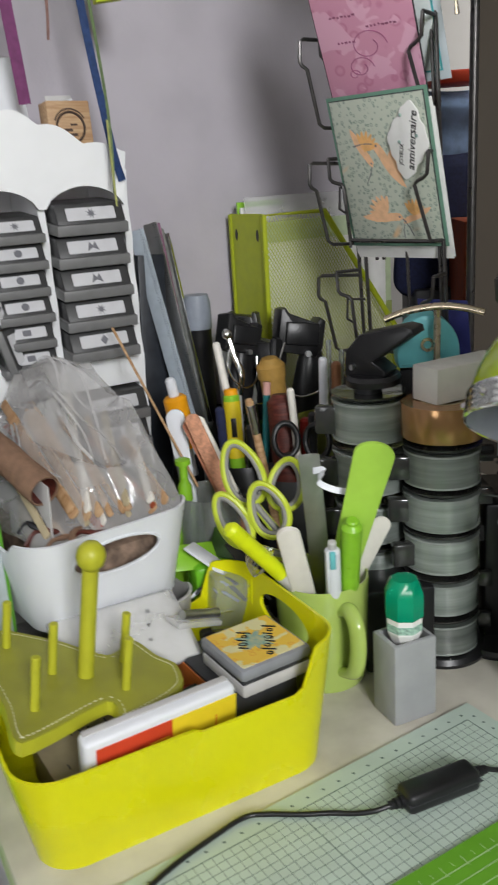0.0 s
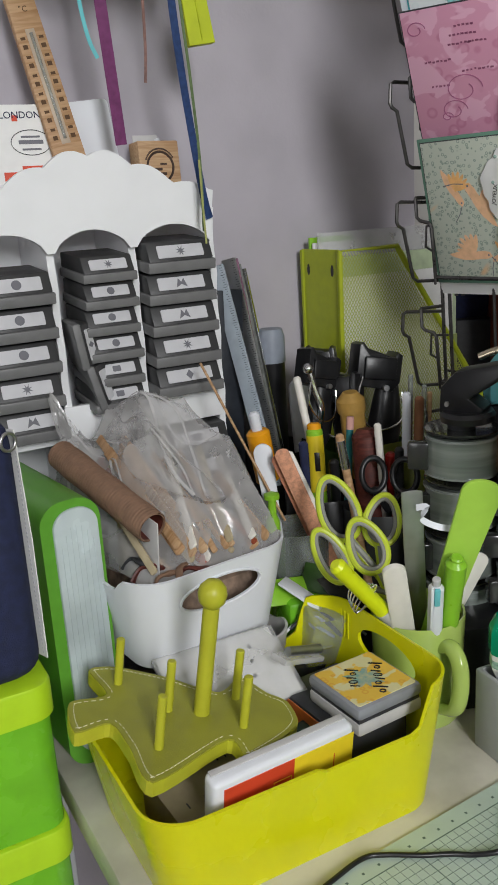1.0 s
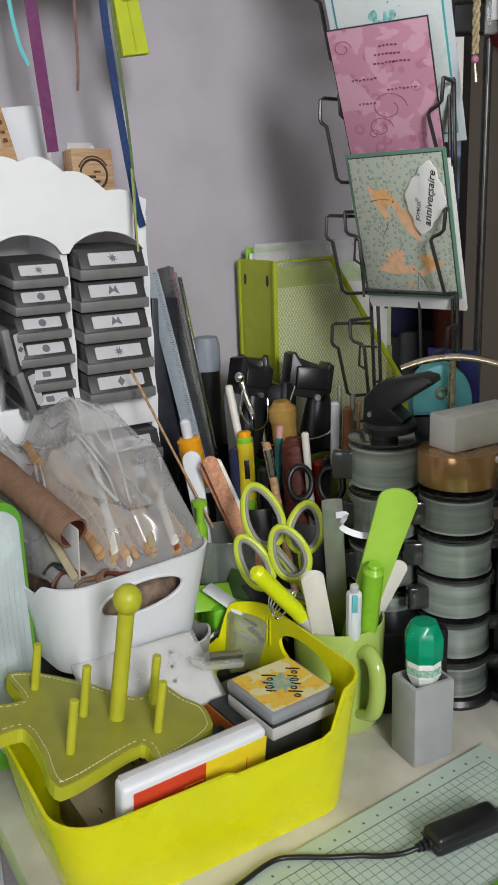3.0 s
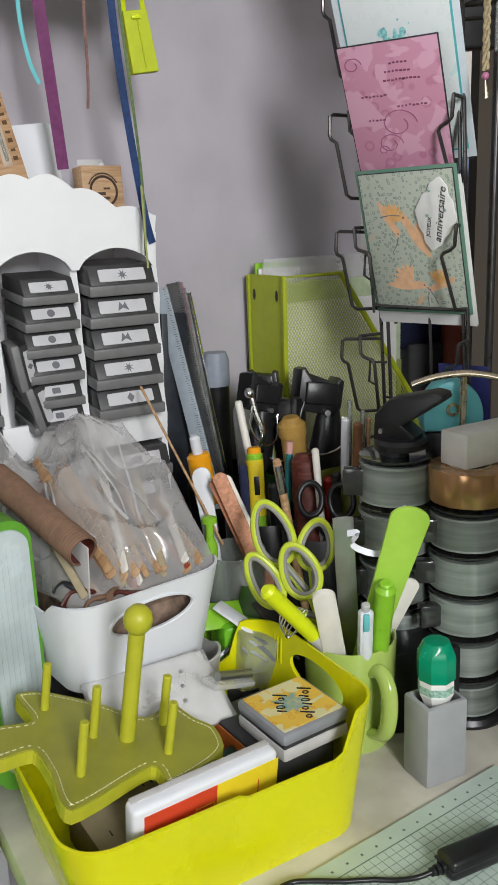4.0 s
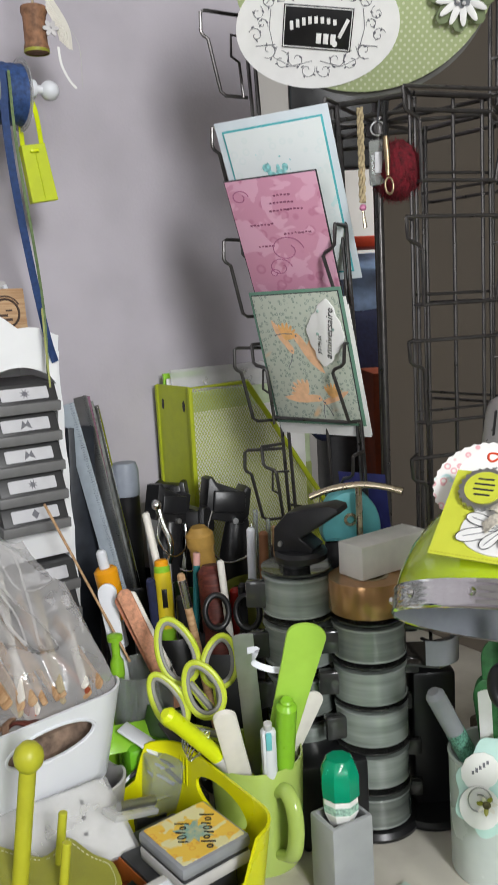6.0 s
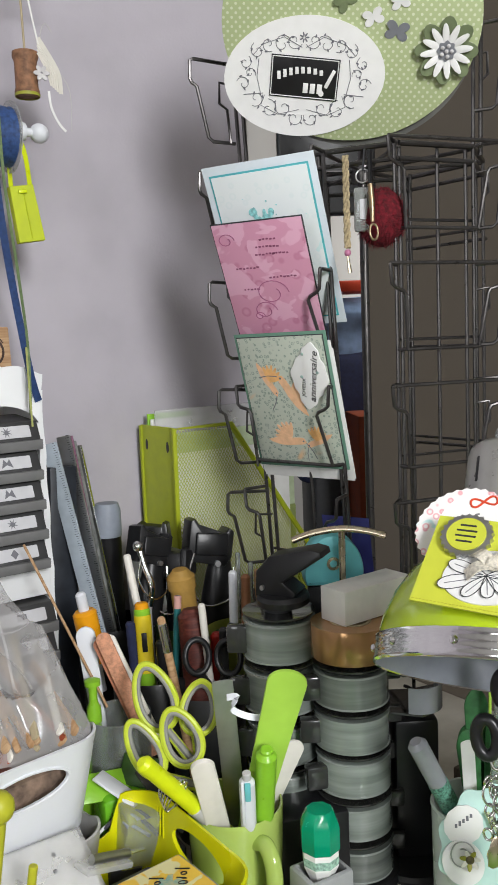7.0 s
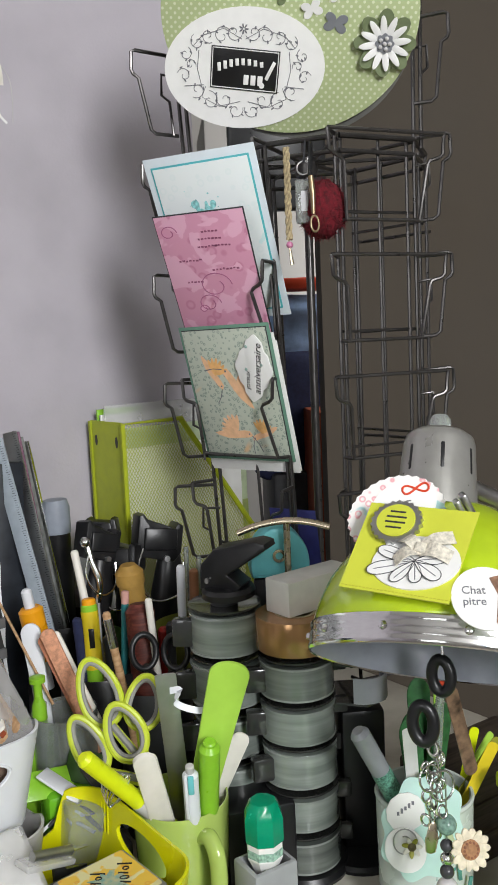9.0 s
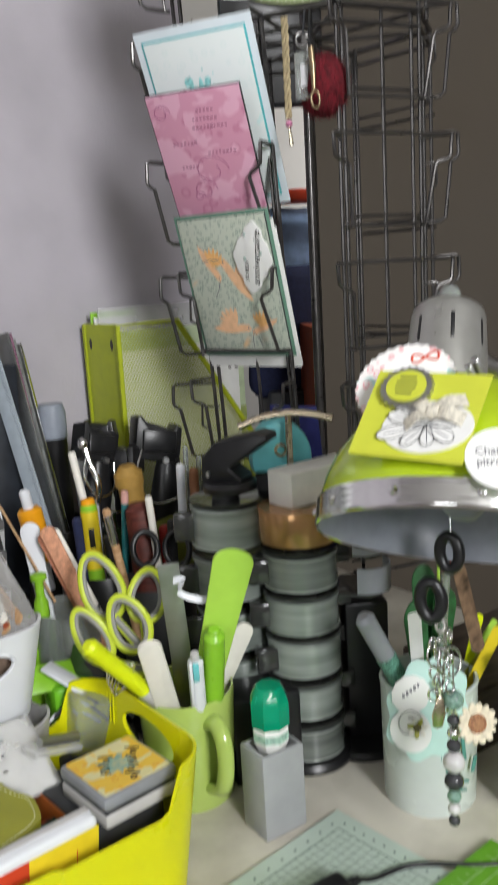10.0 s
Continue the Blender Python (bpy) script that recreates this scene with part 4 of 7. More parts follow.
lamp = thing("desk_lamp", pose(0.2778, 0.5506, 1.0560, -25.4, 13.5, 0) @ Matrix.Scale(0.8824, 4), "apple green desk lamp with a riveted chrome rim", "lamp")
part("shade", lathe(tall([(0.1115, 0.018), (0.1125, 0.022), (0.110, 0.031), (0.103, 0.044), (0.092, 0.056), (0.076, 0.069), (0.058, 0.080), (0.042, 0.088), (0.030, 0.092), (0.0295, 0.090), (0.056, 0.078), (0.074, 0.067), (0.090, 0.054), (0.101, 0.042), (0.108, 0.030), (0.1105, 0.020), (0.1115, 0.018)]), 64), lampgreen, lamp)
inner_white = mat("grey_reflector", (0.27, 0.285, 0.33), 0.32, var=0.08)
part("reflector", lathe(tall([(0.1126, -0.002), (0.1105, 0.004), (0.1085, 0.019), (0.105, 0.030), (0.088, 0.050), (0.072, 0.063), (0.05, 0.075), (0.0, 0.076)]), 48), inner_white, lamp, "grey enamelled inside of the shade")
rimband = [(0.1128, -0.001), (0.1136, -0.003), (0.1150, -0.0015), (0.1154, 0.0005), (0.1148, 0.0025)]
rimband += [(0.1150 + 0.00010 * math.sin(k * 1.6), 0.004 + k * 0.0013) for k in range(9)]
rimband += [(0.1154, 0.0165), (0.1148, 0.0185), (0.1128, 0.0190), (0.1128, -0.001)]
part("rim_band", lathe(rimband, 72), chrome, lamp, "chrome rim band")
for k in range(12):
    a = radians(30 * k + 12)
    part("rivet", lathe([(0, 0.003), (0.0022, 0.0022), (0.0034, 0), (0, 0)][::-1], 12, Matrix.Rotation(a, 4, "Z") @ pose(0.1152, 0, 0.009, 0, 90, 0)), chrome, lamp)
NECK = Matrix.Translation((-0.020, 0, 0))
neck = part("neck", lathe(tall([(0.0, 0.089), (0.034, 0.089), (0.0335, 0.096), (0.0308, 0.128), (0.0290, 0.133), (0.0235, 0.136), (0, 0.1365)]), 36), mat("satin_grey_metal", (0.36, 0.355, 0.335), 0.30, metal=0.55, var=0.06), lamp, "grey vented neck", m=NECK)
for k in range(7):
    a = radians(51.4 * k - 106)
    part("vent_slot", block(0.003, 0.0040, 0.024, 0.0014, at=(0, 0, 0)), black, neck, m=NECK @ Matrix.Rotation(a, 4, "Z") @ pose(0.0312, 0, 0.150, 0, -3, 0))
part("top_knob", lathe([(0, 0.192), (0.0092, 0.192), (0.0095, 0.2045), (0.0075, 0.208), (0, 0.2085)], 20), smoke, lamp, "clear top knob", m=NECK)
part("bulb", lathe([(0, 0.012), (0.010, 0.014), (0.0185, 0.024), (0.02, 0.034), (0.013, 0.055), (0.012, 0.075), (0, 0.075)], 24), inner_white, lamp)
part("arm", rod(smooth_line([(0.004, 0.0, 0.150), (0.12, 0.06, 0.14), (0.27, 0.12, 0.07), (0.32, 0.14, -0.06), (0.32, 0.13, -0.345)], 8), 0.008, 12), steel, lamp)
lb = part("lamp_base", lathe([(0, 0), (0.08, 0), (0.082, 0.006), (0.07, 0.018), (0, 0.022)], 40), lampgreen, lamp)
lb.matrix_local = lamp.matrix_world.inverted() @ pose(0.60, 0.66, TOP + 0.0005)
bm = bmesh.new()
rod([(-0.112 + 0.0, -0.02, 0.004), (-0.05, -0.095, 0.004), (0.03, -0.108, 0.004)], 0.0012, 6, bm=bm)
part("inner_wire", bm, steel, lamp)
part("pink_bead", lathe([(0, -0.0062)] + [(0.0062 * math.cos(a), 0.0062 * math.sin(a)) for a in (radians(d) for d in range(-75, 90, 15))] + [(0, 0.0062)], 20, Matrix.Translation((-0.040, -0.098, 0.006))), mat("magenta_glass", (0.22, 0.015, 0.16), 0.2, var=0.2), lamp, "magenta bead hanging inside the shade")

yel_card = mat("yellow_green_card", (0.58, 0.62, 0.05), 0.6, var=0.04)
nrm = (-0.37, -0.53, 0.76)
tagc = thing("lamp_card", basis((0.2372, 0.5090, 1.1500), nrm, (0.8, -0.59, -0.04)), "yellow green card with a shell motif stuck on the lamp", "card")
part("card", prism([(-0.038, -0.034), (0.033, -0.035), (0.036, 0.034), (-0.037, 0.034)], 0.0012), yel_card, tagc, smooth=False)
part("white_oval", prism(oval(0.028, 0.020, 40, cx=0.006, cy=-0.010, turn=8), 0.0012, z=0.0012), chalk, tagc)
for k, (a, ln, wd) in enumerate(((200, 0.031, 0.0062), (165, 0.027, 0.0055), (235, 0.020, 0.0050), (285, 0.016, 0.0050), (330, 0.021, 0.0058), (15, 0.020, 0.0052))):
    ca, sa = math.cos(radians(a)), math.sin(radians(a))
    edge = []
    for i in range(22):
        u = 2 * math.pi * i / 22
        x, y = ln * (0.5 + 0.5 * math.cos(u)), wd * math.sin(u) * (0.75 + 0.35 * math.cos(u))
        edge.append((0.006 + x * ca - y * sa, -0.010 + x * sa + y * ca))
    pet = part("drawn_petal", prism(edge, 0.0005, z=0.0025 + 0.0002 * k), chalk, tagc)
    part("petal_outline", rod([(x, y, 0.0031 + 0.0002 * k) for x, y in edge], 0.00028, 5, closed=True), char, pet)
    part("petal_vein", rod([(0.006 + ln * f * ca, -0.010 + ln * f * sa, 0.0031 + 0.0002 * k) for f in (0.1, 0.5, 0.85)], 0.0003, 5), label_ink, pet)
bm = bmesh.new()
for k in range(30):
    u = k / 30
    take(bm, block(0.0016, 0.0005, 0.0002, 0, at=(-0.036 + 0.072 * u, -0.0322 - 0.001 * u, 0.0012)))
part("embossed_edge", bm, olive_edge, tagc)
lace = mat("ivory_lace", (0.66, 0.62, 0.52), 0.8, var=0.25, scale=400, bump=0.6, fine=900)
bow = part("lace_bow", bmesh.new(), lace, tagc, "ivory lace bow")
bm = bmesh.new()
for a, ln in ((35, 0.022), (-8, 0.020), (150, 0.016), (215, 0.018)):
    ca, sa = math.cos(radians(a)), math.sin(radians(a))
    take(bm, band(smooth_line([(0.008, -0.002, 0.005), (0.008 + ln * 0.5 * ca, -0.002 + ln * 0.5 * sa, 0.009), (0.008 + ln * ca, -0.002 + ln * sa, 0.004)], 5), 0.009, 0.0006, (-sa, ca, 0.2)))
take(bm, block(0.008, 0.008, 0.006, 0.002, at=(0.008, -0.002, 0.003)))
bm.to_mesh(bow.data)
bm.free()
badge = part("badge", prism([(x * (1 + 0.05 * math.cos(i * math.pi)), y * (1 + 0.05 * math.cos(i * math.pi))) for i, (x, y) in enumerate(oval(0.0165, 0.0165, 44))], 0.004, z=0.0014), steel, tagc, "silver bead edged badge", m=Matrix.Translation((-0.014, 0.018, 0)))
part("badge_face", prism(oval(0.0128, 0.0128, 32), 0.0008, z=0.0055), yel_card, badge, m=Matrix.Translation((-0.014, 0.018, 0)))
bm = bmesh.new()
for k in range(4):
    take(bm, block(0.015 - 0.003 * abs(k - 1.5), 0.0013, 0.0003, 0, at=(-0.014, 0.0245 - k * 0.0042, 0.0063)))
part("printed_bar", bm, char, badge)["kind"] = "stuff"

blush = paper_mat("floral_paper", (0.78, 0.76, 0.74), (0.42, 0.66, 0.66), (0.72, 0.35, 0.38), cells=150, patch=60, cut=0.62)
rtag = thing("round_tag", basis((0.2415, 0.556, 1.163), (-0.3, -0.85, 0.5), (1, -0.2, 0.12)), "white round tag printed with red hearts and flowers", "tag")
part("disc", prism([(x * (1 + 0.02 * math.cos(i * math.pi)), y * (1 + 0.02 * math.cos(i * math.pi))) for i, (x, y) in enumerate(oval(0.034, 0.027, 64, turn=15))], 0.0012), blush, rtag)
part("white_centre", prism(oval(0.023, 0.0175, 40, cx=0.006, cy=0.005, turn=15), 0.0006, z=0.0012), chalk, rtag)
part("red_ribbon_mark", rod([(0.016 + 0.009 * math.cos(t), 0.016 + 0.003 * math.sin(2 * t), 0.002) for t in (i * 2 * math.pi / 24 for i in range(24))], 0.0008, 6, closed=True), red, rtag)
bm = bmesh.new()
for k in range(3):
    for j in range(4):
        take(bm, block(random.uniform(0.003, 0.0055), 0.001, 0.0002, 0, at=(-0.008 + j * 0.006, 0.008 - k * 0.005, 0.0018)))
part("printed_bar", bm, label_ink, rtag)["kind"] = "stuff"
ctag = thing("round_tag", basis((0.2690, 0.4665, 1.1290), (-0.15, -0.72, 0.68), (1, -0.12, -0.1)), "white round tag with two printed words and a picture", "tag")
part("disc", prism(oval(0.0203, 0.0203, 44), 0.001), chalk, ctag)
part("picture", prism([(0.004, -0.016), (0.012, -0.0165), (0.019, -0.006), (0.019, 0.007), (0.011, 0.015), (0.003, 0.013), (0.007, 0.002)], 0.0004, z=0.001), mat("brown_picture_print", (0.24, 0.13, 0.08), 0.5, var=0.6, scale=180), ctag, "plain brown picture area")
writing("printed_words", "Chat\npitre", 0.0072, label_ink, ctag, pose(-0.007, 0.0012, 0.0012))
clipc = thing("claw_clip", pose(0.279, 0.528, 1.172, 20, 60, 20), "small dull silver clip on the edge of the card", "clip")
part("upper_jaw", block(0.018, 0.008, 0.005, 0.002), steel, clipc)
part("lower_jaw", block(0.016, 0.007, 0.004, 0.0015, at=(0.001, 0, -0.005)), steel, clipc)

# ---- key chain that hangs from the lamp ----
chain = thing("key_chain", pose(0, 0, 0), "key chain with black rings, glass beads and a daisy", "key chain")
KX, KY = 0.270, 0.588


def torus(c, R, r, normal, seg=28, tall=1.0):
    m = basis(c, normal, (1, 0.1, 0))
    return rod([m @ Vector((R * math.cos(t), R * tall * math.sin(t), 0)) for t in (i * 2 * math.pi / seg for i in range(seg))], r, 10, closed=True)


part("black_ring", torus((KX - 0.004, KY - 0.004, 0.9975), 0.0078, 0.0048, (-0.45, -0.9, 0.1), tall=1.75), black, chain)
part("black_ring", torus((KX + 0.012, KY, 1.0315), 0.0072, 0.0044, (-0.55, -0.8, 0.1), tall=1.70), black, chain)
part("hook", rod(smooth_line([(KX + 0.013, KY, 1.040), (KX + 0.014, KY + 0.004, 1.060), (KX + 0.012, KY + 0.008, 1.075), (KX + 0.016, KY + 0.012, 1.083)], 5), 0.0012, 8), chrome, chain)
for k in range(11):
    z = 0.976 - k * 0.0072
    part("link", torus((KX + 0.004 + 0.004 * math.sin(k * 1.7), KY - 0.004, z), 0.0042, 0.0009, (1 if k % 2 else 0.1, -1 if not k % 2 else 0.2, 0), 14, 1.3), chrome, chain)
for dx, z, r in ((0.0, 0.955, 0.010), (0.009, 0.948, 0.011)):
    part("split_ring", torus((KX + dx, KY - 0.006, z), r, 0.0009, (0.4, -1, 0.2), 22), chrome, chain)
bead_mint = mat("mint_glass", (0.30, 0.48, 0.40), 0.12, var=0.3, scale=300, clear=0.4)
bead_dark = mat("dark_bead", (0.05, 0.05, 0.055), 0.15, var=0.2)
bead_w = mat("milky_bead", (0.72, 0.70, 0.70), 0.2, clear=0.2)


def ball(r, c):
    return lathe([(0, -r)] + [(r * math.cos(a), r * math.sin(a)) for a in (radians(d) for d in range(-75, 90, 15))] + [(0, r)], 20, Matrix.Translation(c))


for dz, r, ma in ((0.918, 0.0078, bead_mint), (0.901, 0.0050, bead_dark), (0.8905, 0.0052, chrome), (0.8800, 0.0055, bead_dark), (0.866, 0.0085, bead_w), (0.850, 0.0075, bead_dark), (0.837, 0.0055, bead_mint), (0.826, 0.005, bead_w), (0.816, 0.0045, bead_dark)):
    part("bead", ball(r, (KX + 0.011, KY - 0.008, dz)), ma, chain)
part("cord", rod([(KX + 0.011, KY - 0.008, 0.955), (KX + 0.011, KY - 0.008, 0.812)], 0.0006, 6), steel, chain)
clasp_dark = mat("tarnished_silver", (0.30, 0.29, 0.27), 0.3, metal=1.0, var=0.2)


def blade_bm(w, h, t):
    """A thin upright strip with rounded ends."""
    bm = prism(rounded(w, h, w * 0.42, 5), t)
    bmesh.ops.transform(bm, matrix=pose(0, 0, h / 2, 90, 0, 0), verts=bm.verts)
    return bm


daisy_w = mat("cream_petal", (0.74, 0.66, 0.50), 0.6, var=0.15, scale=200)
dm = basis((KX + 0.027, KY - 0.012, 0.899), (0.1, -0.95, 0.25), (1, 0, 0))
daisy = part("daisy_charm", lathe([(0, 0), (0.0078, 0), (0.0074, 0.003), (0.004, 0.0042), (0, 0.0038)], 20, dm), mat("tan_heart", (0.34, 0.17, 0.08), 0.7, var=0.3, scale=300), chain, "cream daisy charm with a tan heart")
for k in range(14):
    a = 2 * math.pi * k / 14
    pet = prism(oval(0.0056, 0.0032 + 0.0005 * math.sin(k * 2.3), 12, cx=0.0108 + 0.0006 * math.sin(k * 1.7)), 0.0014, bev=0.0004)
    part("petal", pet, daisy_w, daisy, m=dm @ Matrix.Rotation(a, 4, "Z") @ pose(0, 0, -0.0006 * (k % 2), 7 * math.sin(k * 3.1), -8, 0))
for k in range(12):
    a = 2 * math.pi * k / 12
    part("seed", lathe([(0, 0.0012), (0.0009, 0.0008), (0.0011, 0)][::-1], 8, dm @ pose(0.0054 * math.cos(a), 0.0054 * math.sin(a), 0.0034)), mat("rust_seed", (0.26, 0.10, 0.05), 0.6) if k == 0 else bpy.data.materials["rust_seed"], daisy)
part("charm", lathe([(0, 0), (0.004, 0.002), (0.0052, 0.012), (0.003, 0.024), (0, 0.026)], 14, pose(KX - 0.003, KY - 0.012, 0.898, 0, 6, 0) @ Matrix.Diagonal((1, 0.3, 1, 1))), gold, chain, "flat gold drop charm")
for k in range(9):
    part("link", torus((KX + 0.002 + 0.007 * math.sin(k * 2.1), KY - 0.006 - 0.003 * (k % 2), 0.978 - 0.0070 * k), 0.0036, 0.0010, (math.sin(k * 1.3), -1, 0.4 * math.cos(k)), 14, 1.3), chrome if k % 3 else clasp_dark, chain)
whole("twig_tag", blade_bm(0.011, 0.075, 0.0012), mat("brown_printed_film", (0.16, 0.10, 0.06), 0.35, var=0.5, scale=120), pose(0.309, 0.600, 0.945, 0, -14, 10), "narrow brown printed strip hanging beside the keys", "strip")

# ---- pot with tags ----
pot = thing("pen_pot", pose(0.306, 0.714, TOP) @ Matrix.Diagonal((1.15, 1.15, 1.02, 1)), "white pot with teal print and paper tags, full of tools", "pot")
potm = mat("pale_mint_glaze", (0.60, 0.66, 0.63), 0.25, var=0.05, scale=25, bump=0.02)
part("body", lathe([(0, 0), (0.036, 0), (0.037, 0.002), (0.0385, 0.115), (0.0365, 0.115), (0.035, 0.004), (0, 0.004)], 40), potm, pot)
part("rim", lathe([(0.0363, 0.113), (0.0386, 0.113), (0.0394, 0.1155), (0.0384, 0.118), (0.0365, 0.1175), (0.0363, 0.113)], 40), potm, pot)
mintc = mat("mint_card", (0.50, 0.72, 0.66), 0.6, var=0.04)
ptag = thing("paper_tag", basis((0.2895, 0.6645, 0.864), (-0.22, -0.95, 0.14), (1, -0.22, 0)) @ Matrix.Scale(1.06, 4), "scalloped mint paper tag with white ovals tied to the pot", "tag")
part("mint_back", prism([((0.032 + 0.0025 * math.cos(8 * a)) * math.cos(a) * (1 - 0.10 * math.sin(a)), (0.044 + 0.003 * math.cos(8 * a)) * math.sin(a)) for a in (i * 2 * math.pi / 80 for i in range(80))], 0.0012, z=-0.0022, bev=0.0003), mintc, ptag, m=Matrix.Rotation(radians(-16), 4, "Z"))
word = part("white_oval", prism([(x * (1 + 0.02 * math.cos(i * 1.57)), y * (1 + 0.02 * math.cos(i * 1.57))) for i, (x, y) in enumerate(oval(0.0150, 0.0165, 48, turn=-40))], 0.001, z=0.0002), chalk, ptag, "white oval with a printed word", m=pose(-0.014, 0.012, 0))
for k in range(5):
    part("printed_bar", block(0.0020, 0.0030 + 0.0010 * (k % 2), 0.0003, 0, at=(-0.020 + 0.0030 * k, 0.011 + 0.0022 * k, 0.0013)), label_ink, word, smooth=False)
low = part("white_oval", prism(oval(0.0165, 0.0185, 44, turn=20), 0.001, z=0.0014), chalk, ptag, "white oval with a wire scroll", m=pose(-0.015, -0.018, 0))
lil = part("dried_flower", lathe([(0, 0), (0.0034, 0.0004), (0.0042, 0.0022), (0.0026, 0.0038), (0, 0.0042)], 14, pose(-0.010, -0.014, 0.0026)), mat("dark_olive_petal", (0.10, 0.085, 0.03), 0.6, var=0.4, scale=300), ptag, "small dark olive dried flower")
for k in range(7):
    part("petal", prism(oval(0.0044, 0.0019, 10, cx=0.0052), 0.0006, bev=0.0002), olive if k % 2 else bone, lil, m=Matrix.Translation((-0.010, -0.014, 0.0034)) @ Matrix.Rotation(radians(51 * k + 10), 4, "Z") @ pose(0, 0, 0, 0, -24, 0))
part("wire_scroll", rod([(-0.016 + 0.011 * math.cos(t) * (1 - t / 14), -0.012 + 0.013 * math.sin(t) * (1 - t / 14), 0.0036) for t in (i * 0.3 for i in range(28))], 0.0006, 5), steel, ptag)
part("ribbon_tail", band(smooth_line([(0.004, 0.024, 0.004), (0.012, 0.012, 0.008), (0.018, 0.002, 0.005), (0.022, -0.008, 0.006)], 6), 0.0050, 0.0004, (1, 0.4, 0.6)), mat("pale_green_ribbon", (0.52, 0.60, 0.36), 0.5), ptag, "pale green ribbon tail")
for dx, dz, w, h, turn in ((-0.010, 0.072, 0.003, 0.022, 4), (-0.002, 0.078, 0.014, 0.003, -6), (-0.002, 0.060, 0.012, 0.003, 6), (0.008, 0.070, 0.003, 0.024, -5), (0.014, 0.058, 0.003, 0.014, 12), (0.003, 0.048, 0.018, 0.0022, 10), (0.004, 0.040, 0.012, 0.0018, 10)):
    part("printed_stroke", block(w, 0.0012, h, 0.0002, at=(0, 0, 0)), mat("teal_print", (0.08, 0.26, 0.22), 0.6) if "teal_print" not in bpy.data.materials else bpy.data.materials["teal_print"], pot, m=pose(0.008 + dx, -0.0368, dz - 0.015, 0, turn, 12))
tube = rod_thing("clear_tube", "clear plastic tube with green beads in the pot", "tube", (0.241, 0.693, 0.943), (0.294, 0.711, 0.835), 0.0090, frost, (("bead_fill", 0.05, 0.62, 0.0092, mat("green_beads", (0.12, 0.30, 0.22), 0.4, var=0.5, scale=500), "green beads"),))
leafm = mat("dark_leaf_green", (0.03, 0.13, 0.04), 0.4, var=0.3, scale=90)
for k, (dx, dy, dz, a) in enumerate(((-0.012, -0.006, 0.205, -14), (0.002, 0.010, 0.235, -4), (0.02, 0.0, 0.215, 12), (-0.004, 0.014, 0.20, -8))):
    blade_thing("paper_leaf", "dark green paper leaf on a stick in the pot", "paper leaf", (0.304 + dx, 0.714 + dy, TOP + dz - 0.012), (0.306, 0.714 + dy * 0.6, TOP + 0.02), 0.022, 0.0015, leafm, tip=1.6, narrow=0.15)
blade_thing("paper_strip", "white strip of paper in the pot", "paper strip", (0.283, 0.680, 0.947), (0.300, 0.712, 0.80), 0.012, 0.0008, chalk, tip=0.4)
red_tip = rod_thing("red_tipped_pen", "clear pen with a red tip in the pot", "pen", (0.318, 0.694, 0.989), (0.312, 0.712, 0.80), 0.004, smoke, (("tip", 0.93, 1.03, 0.0045, red, "red tip"),))
# dark and lime things behind and beside the pot; the crate is added to darken the space
crate = thing("dark_filler_crate", pose(0.392, 0.812, TOP, 0, 0, 28), "dark brown crate added to darken the space behind the pot", "crate")
crate_m = wood_mat("dark_brown_wood", (0.075, 0.055, 0.040), (0.035, 0.024, 0.017), scale=22)
part("body", block(0.150, 0.070, 0.105, 0.003), crate_m, crate)
for z in (0.020, 0.055, 0.090):
    part("slat", block(0.154, 0.004, 0.026, 0.0012, at=(0, -0.0362, z - 0.012)), crate_m, crate)
limeb = thing("lime_box", pose(0.418, 0.655, TOP, 0, 0, 12), "tall lime green plastic box beside the pot", "box")
part("body", block(0.100, 0.070, 0.140, 0.006, 3), lid_lime, limeb)
part("lid", block(0.104, 0.074, 0.016, 0.004, 3, at=(0, 0, 0.135)), lid_lime, limeb)
for k, (x, y, z, lean, ma) in enumerate(((0.330, 0.688, 0.830, 24, yellowp), (0.322, 0.694, 0.835, 34, olive), (0.338, 0.700, 0.825, 14, yellow_hi), (0.318, 0.690, 0.838, 46, spatgreen))):
    whole("leaf_strip", blade_bm(0.010, 0.105, 0.0012), ma, pose(x, y + 0.030, z - 0.012, 0, lean, 15 * k - 20), "yellow green strip leaning out of the pot", "strip", "strips in the pot")
for k, (x, y, top) in enumerate(((0.349, 0.80, 1.19), (0.357, 0.805, 1.185))):
    rod_thing("plant_stake", "thin white and green stake behind the lamp", "stake", (x, y, top), (x - 0.004, y, TOP + 0.0), 0.0016, white_pl if k else spatgreen)


# ---- wire card rack ----
rack = thing("card_rack", pose(0, 0, 0), "tall gunmetal wire card rack with stepped pockets", "card rack")
CP = Vector((0.267, 0.98, 0))
part("centre_pole", rod([CP + Vector((0, 0, TOP)), CP + Vector((0, 0, 1.66))], 0.0048, 12), wire, rack)
part("foot", lathe([(0, 0), (0.075, 0), (0.075, 0.004), (0.012, 0.010), (0, 0.012)], 40, Matrix.Translation((CP.x, CP.y, TOP))), wire, rack)
LEVELS = (1.61, 1.490, 1.368, 1.246, 1.126, 1.005)


def up(v, z):
    return Vector((v.x, v.y, z))


def leaning(v, z, lean):
    """A point of an upright that leans sideways."""
    return Vector((v.x + lean * (1.35 - z), v.y, z))


